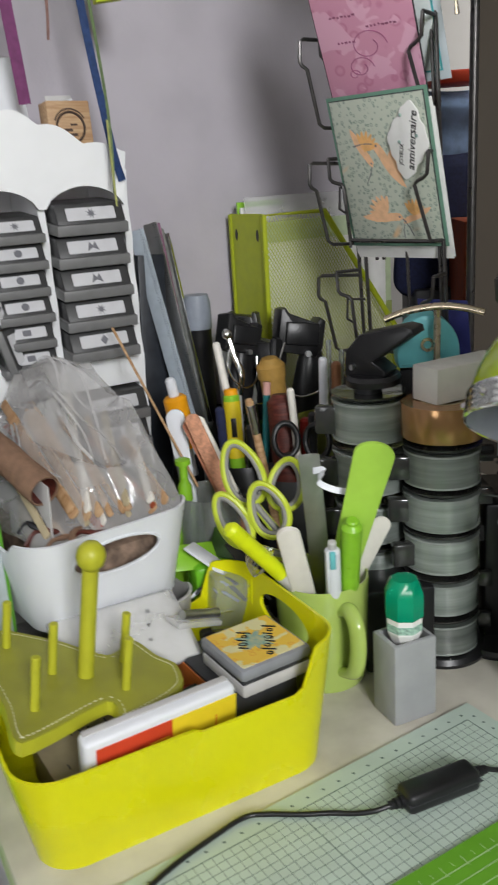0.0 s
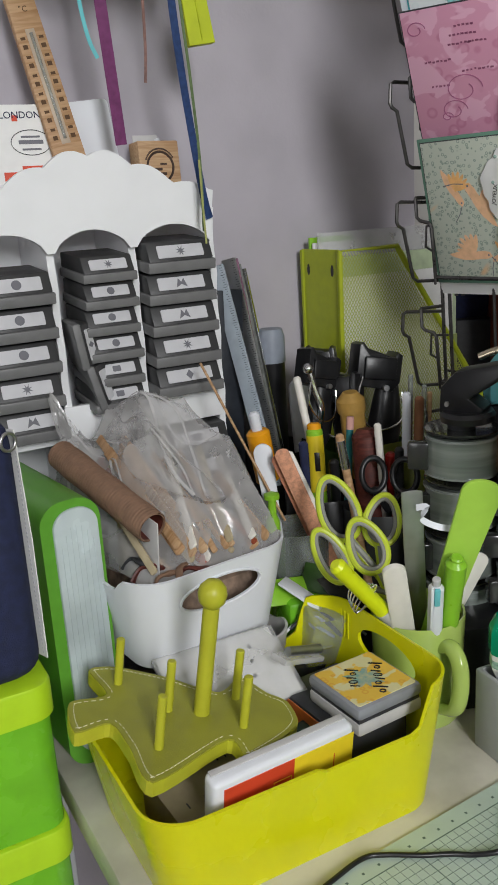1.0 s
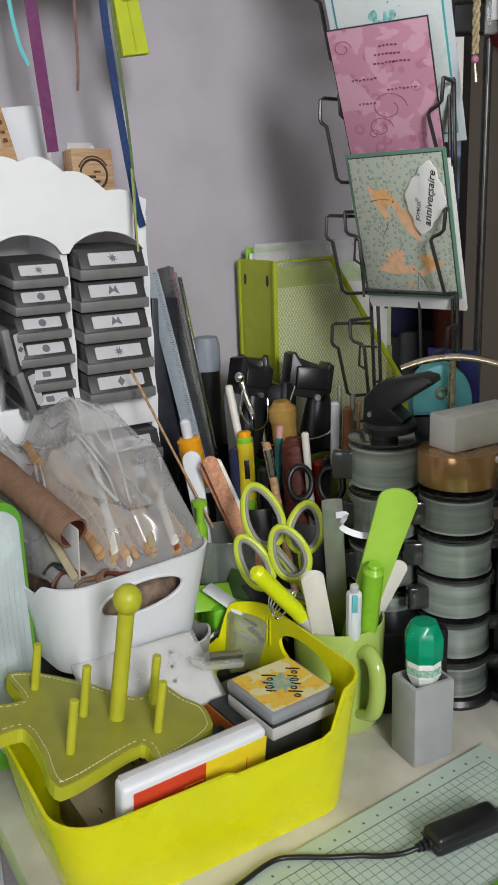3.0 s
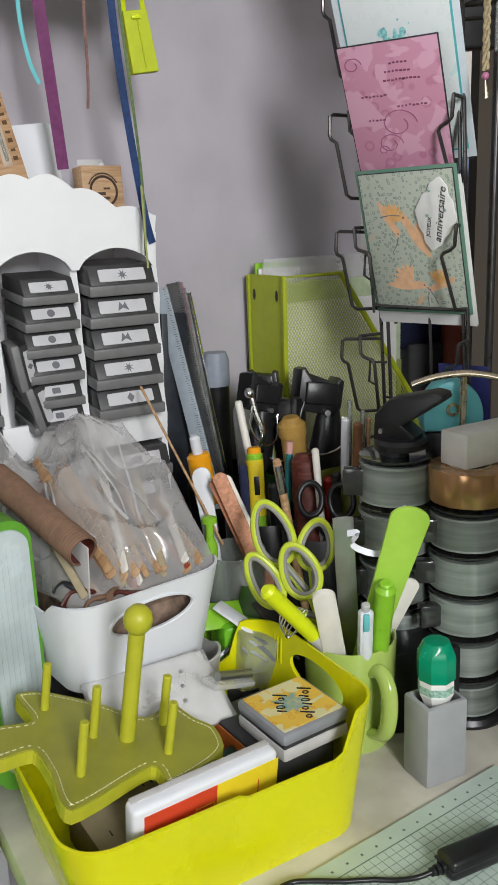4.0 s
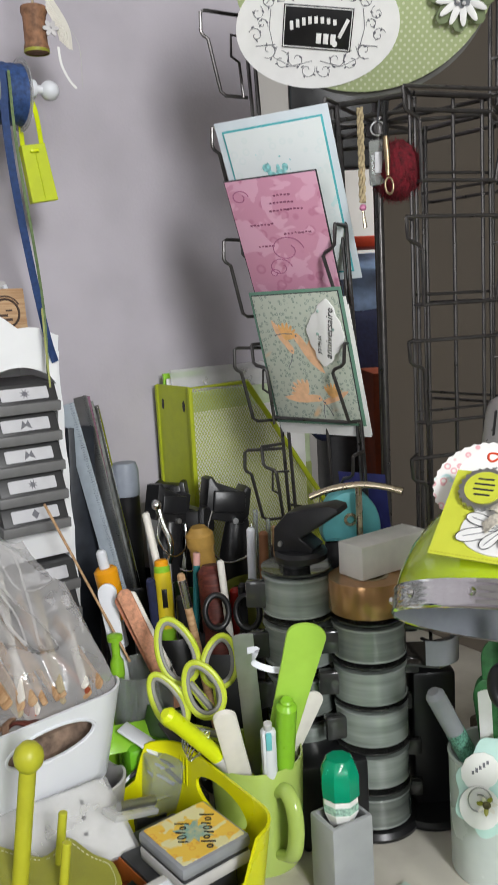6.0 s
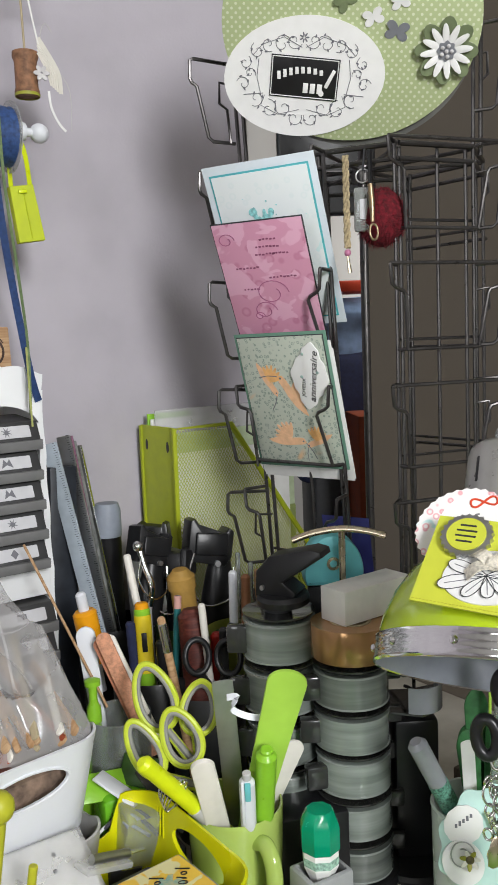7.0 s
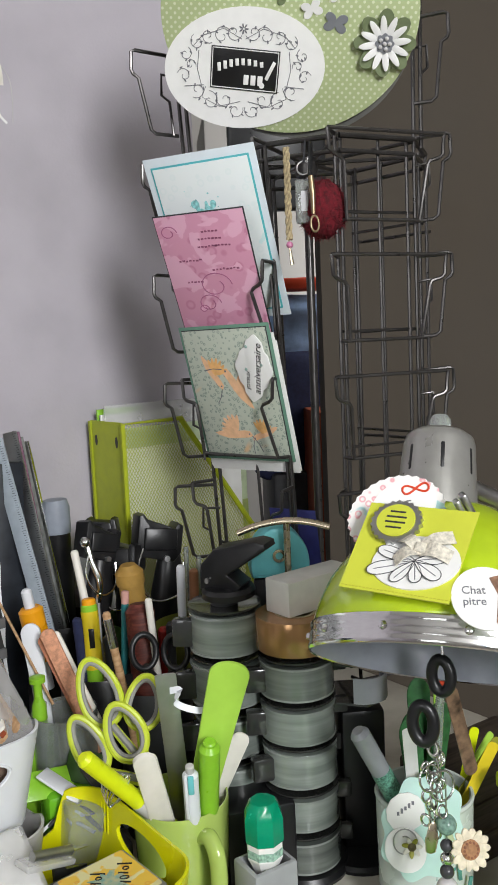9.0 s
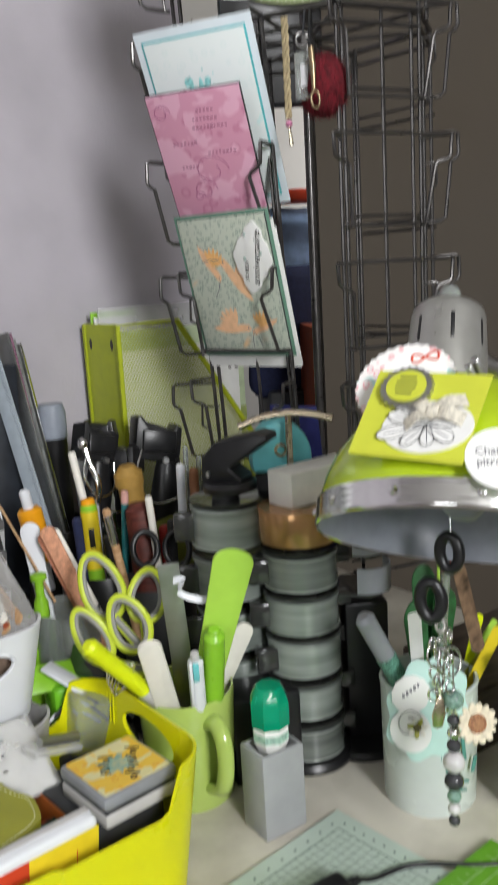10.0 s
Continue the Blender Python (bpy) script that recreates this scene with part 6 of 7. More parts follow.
bm = lathe([(0, -0.030)] + [(0.027 * math.cos(a), 0.030 * math.sin(a)) for a in (radians(d) for d in range(-75, 90, 15))] + [(0, 0.030)], 24)
for v in bm.verts:
    v.co *= 1 + 0.10 * noise.noise(v.co * 160)
part("core", bm, furm, pom)
bm = bmesh.new()
for k in range(1500):
    d = Vector((random.gauss(0, 1), random.gauss(0, 1), random.gauss(0, 1))).normalized()
    p = Vector((d.x * 0.026, d.y * 0.026, d.z * 0.029))
    q = p + d * random.uniform(0.003, 0.0065) + Vector((random.gauss(0, 0.0012), random.gauss(0, 0.0012), random.gauss(0, 0.0012) - 0.001))
    sd = d.orthogonal().normalized() * 0.0005
    bm.faces.new((bm.verts.new(p - sd), bm.verts.new(p + sd), bm.verts.new(q)))
part("fur", bm, furm, pom, "fine red hairs", smooth=False)
clasp_m = mat("dull_brass", (0.34, 0.26, 0.16), 0.35, metal=0.9, var=0.15)
part("clasp", torus((-0.016, -0.031, -0.018), 0.0050, 0.0013, (0.3, -1, 0.1), tall=1.6), clasp_m, pom)
part("clasp_stem", rod([(-0.017, -0.030, -0.008), (-0.017, -0.029, 0.012), (-0.018, -0.027, 0.030)], [0.0022, 0.0034, 0.0030], 10), clasp_m, pom, "dull brass snap hook")
part("strap", rod([(-0.018, -0.026, 0.030), (-0.014, -0.010, 0.066)], 0.0034, 8, flat=0.6), black, pom)

# ---- magazine file ----
fm = pose(-0.012, 1.186, TOP, 0, 0, 32)
FW, FL, FH = 0.088, 0.245, 0.438
mfile = thing("magazine_file", fm, "olive green mesh magazine file with papers", "magazine file")
# x runs along the wall, y towards the wall; the tall spine is at x = 0
part("spine", block(0.0016, FW, FH, 0.0004, at=(0, -FW / 2, 0)), olivemetal, mfile, smooth=False)
for yy in (-0.016, -FW + 0.016):
    part("hang_hole", prism(oval(0.0032, 0.0075, 18), 0.0006), black, mfile, m=Matrix.Translation((-0.0012, yy, FH - 0.027)) @ pose(0, 0, 0, 90, 0, 90))
side = [(0, 0), (FL, 0), (FL, 0.215), (0.092, FH - 0.002), (0, FH - 0.002)]
meshm = mat("olive_mesh_metal", (0.44, 0.49, 0.07), 0.45, var=0.06)
for yy in (-FW, -0.0012):
    fr = rod([(x, yy, z) for x, z in side], 0.0042, 8, closed=True)
    part("side_frame", fr, olivemetal, mfile)
    bm = bmesh.new()
    hyp = lambda x: FH - 0.002 if x < 0.092 else FH - 0.002 - (x - 0.092) * (FH - 0.217) / (FL - 0.092)
    pitch = 0.0042
    for k in range(-110, 60):
        for slope in (1, -1):
            pts = []
            for i in range(50):
                x = FL * i / 49
                z = slope * x * 1.6 + k * pitch * 1.75 + (0 if slope > 0 else 0.40)
                if 0.0 <= z <= hyp(x):
                    pts.append((x, yy, z))
            if len(pts) > 1:
                a, b = Vector(pts[0]), Vector(pts[-1])
                d = (b - a).normalized() * 0.00050
                wv = Vector((-d.z, 0, d.x))
                bm.faces.new([bm.verts.new(a - wv), bm.verts.new(b - wv), bm.verts.new(b + wv), bm.verts.new(a + wv)])
    part("mesh_panel", bm, meshm, mfile, "fine olive wire mesh", smooth=False)
part("front_panel", block(0.0016, FW, 0.215, 0.0004, at=(FL, -FW / 2, 0)), olivemetal, mfile, smooth=False)
part("bottom", block(FL, FW, 0.0016, 0.0003, at=(FL / 2, -FW / 2, 0)), olivemetal, mfile)
papers = ((0.018, 0.235, 0.445, chalk, "white paper folder in the magazine file"), (0.030, 0.225, 0.458, sleeve_film, "clear plastic folder in the magazine file"), (0.042, 0.23, 0.425, mat("pale_green_paper", (0.52, 0.62, 0.40), 0.6), "pale green papers in the magazine file"), (0.058, 0.22, 0.30, mat("moss_card", (0.30, 0.36, 0.12), 0.6), "moss green cards in the magazine file"), (0.068, 0.20, 0.40, chalk, "white sheets in the magazine file"), (0.009, 0.07, 0.452, leafgreen, "bright green divider in the magazine file"))
for yy, w, h, ma, la in papers:
    whole("paper_folder", block(w, 0.004, h - 0.003, 0.0006, at=(0.006 + w / 2, 0, 0)), ma, fm @ pose(0, -yy, 0.003, 0, 0, random.uniform(-0.6, 0.6)), la, "folder", "papers in the magazine file")


# ---- pens and tools behind the mug ----
def cup(name, label, x, y, r, h, material, z=TOP):
    ob = thing(name, pose(x, y, z), label, "pen cup")
    part("body", lathe([(0, 0), (r * 0.92, 0), (r * 0.94, 0.002), (r, h - 0.001), (r * 0.985, h), (r * 0.955, h - 0.002), (r * 0.90, 0.004), (0, 0.004)], 32), material, ob)
    return ob


darkgreen = mat("dark_green_plastic", (0.035, 0.09, 0.015), 0.4, var=0.15)
cup("pen_cup", "black plastic pen cup full of tools", 0.002, 0.945, 0.048, 0.175, black)
cup("pen_cup", "dark green pen cup with clips and brushes", 0.055, 1.045, 0.055, 0.20, darkgreen)
cup("pen_cup", "clear plastic cup with files and sticks", -0.032, 0.858, 0.034, 0.165, smoke)
cup("pen_cup", "dark plastic cup with red handled tools", 0.062, 0.900, 0.042, 0.17, char)
cup("pen_cup", "black pen cup against the wall", -0.055, 1.085, 0.045, 0.19, black)
cup("pen_cup", "olive plastic cup with long sticks", 0.107, 0.965, 0.045, 0.21, mat("olive_plastic", (0.16, 0.18, 0.02), 0.45, var=0.1))

rod_thing("glue_bottle", "orange glue bottle with a white nozzle cap", "glue bottle", (-0.0775, 0.950, 1.020), (-0.060, 0.955, 0.90), 0.0062, white_pl, (("bulb", 0.30, 0.82, 0.0140, orange, "orange rounded body"),))
blade_thing("plastic_spoon", "frosted white plastic spoon", "spoon", (-0.0675, 0.896, 0.997), (-0.045, 0.87, 0.80), 0.021, 0.004, white_pl, tip=1.0, narrow=0.4)
for k, (dx, ma) in enumerate(((0.0, mat("peach_abrasive", (0.62, 0.30, 0.18), 0.8, var=0.2, scale=300)), (0.005, bone), (-0.004, mat("salmon_abrasive", (0.55, 0.22, 0.13), 0.8, var=0.2, scale=300)))):
    blade_thing("nail_file", "peach coloured abrasive stick", "file", (-0.047 + dx, 0.868 + 0.004 * k, 0.998 - 0.004 * k), (0.005 + dx, 0.852 + 0.004 * k, 0.868), 0.016, 0.003, ma, tip=0.8)
uhu = rod_thing("glue_tube", "yellow and green glue tube standing in the cup", "glue tube", (-0.0085, 0.949, 1.0), (-0.002, 0.93, 0.80), 0.0095, leafgreen, (("yellow_sleeve", 0.62, 0.96, 0.0099, yellowp, "yellow printed sleeve"), ("cap", 0.95, 1.02, 0.008, orange, "")))
part("printed_bar", block(0.006, 0.001, 0.022, 0.0003, at=(0.001, -0.0100, 0.150)), black, uhu)
rod_thing("pencil", "wooden pencil with a silver ferrule", "pencil", (0.0165, 0.868, 1.012), (0.050, 0.86, 0.80), 0.0045, pine, (("ferrule", 0.82, 0.97, 0.0049, chrome, "silver ferrule"),))
rod_thing("pencil", "teal pencil with a pink eraser", "pencil", (0.0335, 0.948, 1.010), (0.020, 0.93, 0.80), 0.0042, mat("teal_paint", (0.02, 0.16, 0.17), 0.35), (("eraser", 0.93, 1.0, 0.0044, mat("pink_rubber", (0.55, 0.3, 0.26), 0.7), ""),))
rod_thing("tool", "tool with a rounded dark red wooden handle", "tool", (0.049, 0.929, 1.000), (0.058, 0.905, 0.80), 0.0165, darkwood)
rod_thing("brush", "beige handled brush leaning in the cup", "brush", (-0.0265, 1.0, 1.049), (0.012, 0.95, 0.83), 0.0048, bone)
rod_thing("brush", "ochre wooden handled blending brush", "brush", (0.036, 0.996, 1.028), (0.052, 1.010, 0.86), 0.0150, mat("ochre_wood", (0.42, 0.25, 0.06), 0.45, var=0.15, scale=60), (("collar", 0.86, 0.97, 0.0172, bpy.data.materials["ochre_wood"], ""),))
rod_thing("wooden_skewer", "long thin wooden stick leaning on the shelf", "stick", (-0.1315, 0.925, 1.085), (-0.045, 0.872, 0.915), 0.0015, pine)
rod_thing("white_tool", "thin ivory tool with a bent tip", "tool", (0.060, 0.905, 1.012), (0.075, 0.905, 0.80), 0.0042, bone)
for k, (x, y, z, r, ma, la) in enumerate((
        (0.012, 0.930, 0.965, 0.006, black, "black pen in the cup"), (-0.022, 0.94, 0.985, 0.0055, navy, "dark blue pen in the cup"), (0.083, 0.90, 0.985, 0.005, black, "black handled hook tool"),
        (0.075, 0.915, 0.975, 0.0065, mat("red_plastic", (0.28, 0.015, 0.01), 0.3), "dark red pen in the cup"), (0.098, 0.95, 1.035, 0.005, white_pl, "white syringe like tool"), (0.113, 0.955, 1.028, 0.0055, mat("terracotta_wood", (0.30, 0.13, 0.06), 0.5), "terracotta brown wooden handle"),
        (0.120, 0.965, 1.04, 0.003, smoke, "clear thin rod in the olive cup"), (0.106, 0.975, 1.05, 0.003, smoke, "clear thin rod in the olive cup"), (0.127, 0.97, 1.03, 0.003, pine, "thin wooden rod in the olive cup"))):
    rod_thing("tool", la, "tool", (x, y, z), (x * 0.9 + 0.006, y + 0.006, 0.80), r, ma)


snips = thing("scissors", pose(0, 0, 0), "small black handled scissors in the dark cup", "scissors")
for x, z, lean in ((0.053, 0.960, 0.3), (0.087, 0.957, -0.3)):
    part("bow", torus((x, 0.884, z), 0.0135, 0.0034, (lean, -1, 0.25), tall=1.35), black, snips)
    part("shank", rod([(x, 0.886, z - 0.017), (0.070, 0.892, 0.915)], 0.0045, 9), black, snips)
    part("blade", rod([(0.070, 0.892, 0.917), (0.066, 0.9, 0.80)], [0.005, 0.0025], 6, flat=0.3), steel, snips)
# dark and green leaflets, clips and offcuts heaped in front of the cups
for x, y, z, w, h, turn, lean, ma, la in ((-0.045, 0.800, 0.865, 0.05, 0.028, 25, 50, leafgreen, "bright green plastic offcut on the clutter"), (-0.010, 0.812, 0.872, 0.038, 0.03, -18, 58, darkgreen, "dark green plastic clip on the clutter"),
                                          (0.008, 0.798, 0.862, 0.03, 0.045, 48, 35, smoke_dark, "dark smoky plastic lid on the clutter"), (-0.030, 0.785, 0.868, 0.022, 0.05, 70, 28, white_pl, "white plastic strip on the clutter")):
    whole("plastic_offcut", block(w, h, 0.003, 0.0012), ma, pose(x, y, z, lean, 6, turn), la, "offcut")


def clamp(x, y, z, turn, lean, size=1.0, roll=0, bend=0.0):
    """A heavy black spring clamp: hooked jaw, rounded grip and a wire lever."""
    ob = thing("black_clamp", pose(x, y, z, lean, roll, turn) @ Matrix.Scale(size, 4), "black spring clamp with a steel lever", "clamp", "black clamps")
    jaw = prism([(-0.021, -0.002), (0.014, -0.006), (0.020, 0.002), (0.021, 0.026), (0.016, 0.029), (0.013, 0.024), (-0.012, 0.031), (-0.016, 0.036), (-0.020, 0.034)], 0.026, bev=0.002)
    part("jaw", jaw, black, ob, m=pose(0, 0.013, 0, 90, 0, 0))
    part("jaw_pad", block(0.030, 0.006, 0.020, 0.002, at=(0, -0.0135, 0.004)), black, ob)
    part("grip", lathe([(0, -0.070), (0.009, -0.068), (0.0145, -0.056), (0.0155, -0.035), (0.0125, -0.012), (0.010, 0.0), (0, 0.002)], 16), black, ob, m=Matrix.Translation((0.006 + bend, -0.002, 0.0)) @ Matrix.Diagonal((1, 0.7, 1, 1)))
    part("lever", rod(smooth_line([(-0.016, -0.015, 0.006), (-0.021, -0.018, -0.018), (-0.010, -0.020, -0.036), (0.004, -0.018, -0.040), (0.017 + bend, -0.015, -0.030), (0.016 + bend, -0.013, -0.006)], 6), 0.0010, 7), chrome, ob)
    part("hinge_pin", rod([(0.006, -0.017, -0.003), (0.006, 0.014, -0.003)], 0.0028, 10), steel, ob)
    part("shaft", rod([(0.006 + bend, 0, -0.06), (0.004, 0.004, -0.24)], 0.006, 10), black, ob)
    return ob


clamp(0.070, 1.050, 1.026, 14, -6, 1.4, roll=8, bend=0.006)
clamp(0.029, 1.030, 1.012, -24, -12, 1.15, roll=-5)
clamp(-0.002, 1.020, 1.036, 32, -8, 1.15, roll=14)
clamp(0.008, 1.058, 1.046, -8, -5, 0.9, roll=-10, bend=-0.004)
bm = bmesh.new()
rod(smooth_line([(-0.012, 1.0, 1.06), (-0.006, 0.996, 1.035), (0.002, 0.994, 1.01), (-0.002, 0.995, 0.985)], 6), 0.004, 9, bm=bm)
take(bm, ball(0.007, (-0.012, 0.999, 1.058)))
tw = whole("tweezer_tool", bm, chrome, pose(0, 0, 0), "shiny chrome tool leaning in the cup", "tool")
part("shaft", rod([(-0.002, 0.995, 0.988), (0.0, 0.96, 0.80)], 0.0035, 8), steel, tw)
wplate = whole("white_tray", prism(rounded(0.095, 0.11, 0.014), 0.005, bev=0.001), white_pl, on(0.055, -0.062, 0.965, 0, 84, 0), "white rounded plastic tray standing behind the cups", "tray")
tall = block(0.09, 0.035, 0.165, 0.002)
whole("dark_box", tall, char, on(0.055, -0.085, TOP), "dark box standing against the wall", "box")

tubem = thing("storage_tube", pose(-0.0585, 1.112, TOP), "black cardboard tube with a grey cap", "tube")
part("tube", lathe([(0, 0), (0.0165, 0), (0.0170, 0.30), (0, 0.30)], 28), black, tubem)
part("cap", lathe([(0, 0.298), (0.0182, 0.298), (0.0182, 0.332), (0.015, 0.342), (0, 0.343)], 28), mat("blue_grey_cap", (0.26, 0.29, 0.34), 0.45, var=0.08), tubem, "blue grey cap")

clear_blue = mat("blue_tinted_acrylic", (0.62, 0.70, 0.78), 0.10, clear=0.35, var=0.08)


def long_ruler(label, top, low, w, thick, ma, ticks=True):
    m, length = upright(top, low, (-0.4, -1, 0))
    ob = thing("ruler", m, label, "ruler", "rulers beside the shelf")
    part("blade", block(w, thick, length, 0.0005), ma, ob)
    if ticks:
        bm = bmesh.new()
        for k in range(int(length / 0.003)):
            take(bm, block(0.006 if k % 5 == 0 else 0.0035, 0.0002, 0.0005, 0, at=(w / 2 - 0.004, -thick / 2, 0.004 + k * 0.003)))
        part("tick_mark", bm, char, ob)["kind"] = "stuff"
    return ob


long_ruler("clear blue tinted ruler leaning by the shelf", (-0.120, 1.065, 1.18), (-0.062, 1.035, 0.90), 0.021, 0.003, clear_blue)
long_ruler("steel edged ruler leaning by the shelf", (-0.106, 1.090, 1.186), (-0.055, 1.055, 0.90), 0.020, 0.002, steel)
long_ruler("slim grey ruler leaning by the shelf", (-0.0955, 1.098, 1.178), (-0.050, 1.070, 0.90), 0.009, 0.004, tape_grey, False)
long_ruler("slim silver rail leaning by the shelf", (-0.0885, 1.103, 1.172), (-0.046, 1.080, 0.90), 0.007, 0.005, chrome, False)
long_ruler("pink tinted ruler leaning by the shelf", (-0.1005, 1.094, 1.185), (-0.058, 1.066, 0.90), 0.014, 0.002, mat("pink_acrylic", (0.55, 0.30, 0.42), 0.15, clear=0.5), True)
whole("cardboard_folder", block(0.035, 0.03, 0.40, 0.001), mat("dark_folder_card", (0.022, 0.026, 0.034), 0.4, var=0.2), on(-0.098, -0.055, TOP, 0, 0, 3), "near black folder standing beside the shelf", "folder")
whole("wall_pin", rod([(0, 0.002, 0), (0, -0.018, 0.002)], 0.0022, 10), white_pl, on(-0.0335, -0.002, 1.1205), "small white pin in the wall", "pin", smooth=True)

# dark and green odds and ends between the cups and the lime box
whole("green_packet", block(0.055, 0.05, 0.11, 0.006), greenfilm, pose(-0.026, 0.812, TOP, 0, 0, 20), "bright green translucent packet", "packet")
whole("green_packet", block(0.03, 0.04, 0.15, 0.006), leafgreen, pose(-0.066, 0.868, TOP, 0, 0, 10), "bright green plastic packet beside the cup", "packet")
clipg = thing("green_push_pin", pose(-0.058, 0.862, 0.905), "bright green plastic peg", "peg")
part("head", lathe([(0, 0.04), (0.0085, 0.04), (0.0085, 0.045), (0.004, 0.047), (0, 0.047)], 18), leafgreen, clipg)
part("stem", lathe([(0, 0), (0.008, 0), (0.0075, 0.015), (0.0045, 0.022), (0.0045, 0.04), (0, 0.04)], 18), leafgreen, clipg)
whole("clear_case", block(0.05, 0.035, 0.055, 0.003), smoke, pose(-0.012, 0.775, TOP + 0.055, 10, 8, 25), "clear plastic case with fittings", "case")
whole("small_box", block(0.08, 0.05, 0.055, 0.003), char, pose(-0.012, 0.790, TOP, 0, 0, 25), "dark box between the boxes and the mug", "box")
for k in range(5):
    pts = smooth_line([(-0.055 + 0.012 * k, 0.765 + 0.006 * k, 0.83 + 0.008 * (k % 3)), (-0.028 + 0.010 * k, 0.775, 0.846 + 0.006 * (k % 2)), (0.0 + 0.008 * k, 0.760, 0.835)], 6)
    whole("cord_scrap", rod(pts, 0.0016 + 0.0005 * (k % 2), 8), (white_pl, char, steel, white_pl, char)[k], pose(0, 0, 0), "thin cable among the clutter", "cable")
whole("black_case", block(0.07, 0.06, 0.09, 0.004), black, pose(0.155, 0.79, TOP, 0, 0, 10), "black case in the shade behind the glue stick", "case")

# ---- wooden things and bag in the white basket ----
BK = pose(-0.172, 0.803, 0.837, 0, 0, 129)
fill = whole("brown_paper", block(0.19, 0.115, 0.07, 0.01), mat("mixed_paper", (0.26, 0.18, 0.13), 0.8, var=0.5, scale=60), BK @ pose(0, 0, 0.004), "bundle of brown papers filling the white box", "papers")
tubecork = thing("corrugated_roll", pose(0, 0, 0), "brown corrugated cardboard roll", "cardboard roll")
ca, cb = Vector((-0.158, 0.700, 0.980)), Vector((-0.263, 0.800, 1.023))
mm, ln = upright(cb, ca, (-0.3, -1, 0))
prof = []
for k in range(161):
    prof.append((0.0146 + (0.0006 if k % 4 in (1, 2) else 0) + 0.0004 * math.sin(k * 0.11), ln * k / 160))
bm = lathe(prof + [(0.0132, ln), (0.0132, 0), (0.0142, 0)], 26, mm)
part("roll", bm, cork, tubecork)
part("lining", lathe([(0.0131, 0.002), (0.0131, ln * 0.6), (0, ln * 0.6)], 24, mm), darkwood, tubecork, "dark red lining")
sticks = ((-0.140, 0.700, 0.972, -0.225, 0.815, 1.045), (-0.128, 0.704, 0.962, -0.205, 0.82, 1.03), (-0.118, 0.712, 0.968, -0.190, 0.84, 1.045), (-0.106, 0.716, 0.960, -0.170, 0.83, 1.02), (-0.096, 0.724, 0.966, -0.158, 0.84, 1.03), (-0.086, 0.730, 0.961, -0.150, 0.85, 1.02), (-0.075, 0.736, 0.964, -0.135, 0.84, 1.01), (-0.064, 0.742, 0.960, -0.118, 0.83, 1.0), (-0.150, 0.695, 0.952, -0.235, 0.80, 1.03), (-0.122, 0.708, 0.950, -0.21, 0.83, 1.02))
pale = (pine, beech, bone, pine, kraft, beech, bone, pine, kraft, rust)
for k, (a, b, c, d, e, f) in enumerate(sticks):
    for j in range(2):
        w = random.uniform(-0.008, 0.008)
        blade_thing("wooden_stick", "flat wooden craft stick in the clear bag", "stick", (a + w, b + 0.6 * w, c - 0.012 - 0.006 * j), (d + random.uniform(-0.03, 0.03), e + random.uniform(-0.02, 0.02), f - 0.014 - 0.008 * j), random.uniform(0.005, 0.011), 0.0025, pale[(k + 3 * j) % 10], facing=(-0.5 + random.uniform(-0.5, 0.5), -0.8, 0.4), tip=0.5)
for k, (x, y) in enumerate(((-0.172, 0.716), (-0.186, 0.732), (-0.197, 0.746))):
    whole("paper_tag", block(0.0015, 0.05, 0.075, 0.0004), (grey_pl, kraft, label_w)[k], pose(x, y, 0.915, 6, 0, 39 + 6 * k), "card tags standing in the white box", "card", "cards in the white box")

for k, (x, y, z, a) in enumerate(((-0.165, 0.700, 0.930, 20), (-0.150, 0.693, 0.926, 60), (-0.176, 0.712, 0.934, -15), (-0.140, 0.699, 0.931, 110), (-0.128, 0.706, 0.930, 35))):
    whole("curled_offcut", rod(smooth_line([(-0.016, 0, 0), (-0.006, 0.004, 0.010), (0.007, -0.003, 0.012), (0.018, 0.002, 0.002)], 5), [0.004] * 8 + [0.0055] * 8, 8, flat=0.5), (darkwood, cork, char, cork, darkwood)[k], pose(x, y, z, 10 * k, 0, a), "dark curled paper offcut in the white box", "offcut", "offcuts in the white box")
bm = bmesh.new()
NU, NV = 96, 72
grid = []
for i in range(NU):
    row = []
    for j in range(NV):
        u, v = i / (NU - 1), j / (NV - 1)
        x = -0.112 + 0.226 * u
        y = -0.072 + 0.144 * v
        edge = min(1, 9 * min(u, 1 - u, v, 1 - v))
        ridge = 0.142 + 0.088 * math.sin(min(1, u / 0.75) * math.pi / 2) - 0.05 * max(0, u - 0.75)
        dome = ridge - 0.052 * max(0, v - 0.22) - 0.03 * (1 - u) * max(0, v - 0.55) * 2.2 + 0.010 * math.sin(v * 9.0 + u * 5) * (1 - u)
        p = Vector((x * 8 + y * 5, y * 22 - x * 7, 0))
        crease = 0.018 * (1 - abs(noise.noise(p)) * 1.6) ** 2 + 0.007 * abs(noise.noise(p * 1.9 + Vector((3, 1, 0)))) - 0.010
        z = 0.092 + (dome - 0.092) * edge ** 0.5 + (crease - 0.006) * (0.4 + edge)
        row.append(bm.verts.new((x, y, z)))
    grid.append(row)
for i in range(NU - 1):
    for j in range(NV - 1):
        bm.faces.new((grid[i][j], grid[i + 1][j], grid[i + 1][j + 1], grid[i][j + 1]))
bmesh.ops.recalc_face_normals(bm, faces=bm.faces)
grid_points = [[v.co.copy() for v in row] for row in grid]
bagob = thing("clear_bag", BK, "crumpled clear plastic bag over wooden sticks", "plastic bag")
part("film", bm, bag_film, bagob)
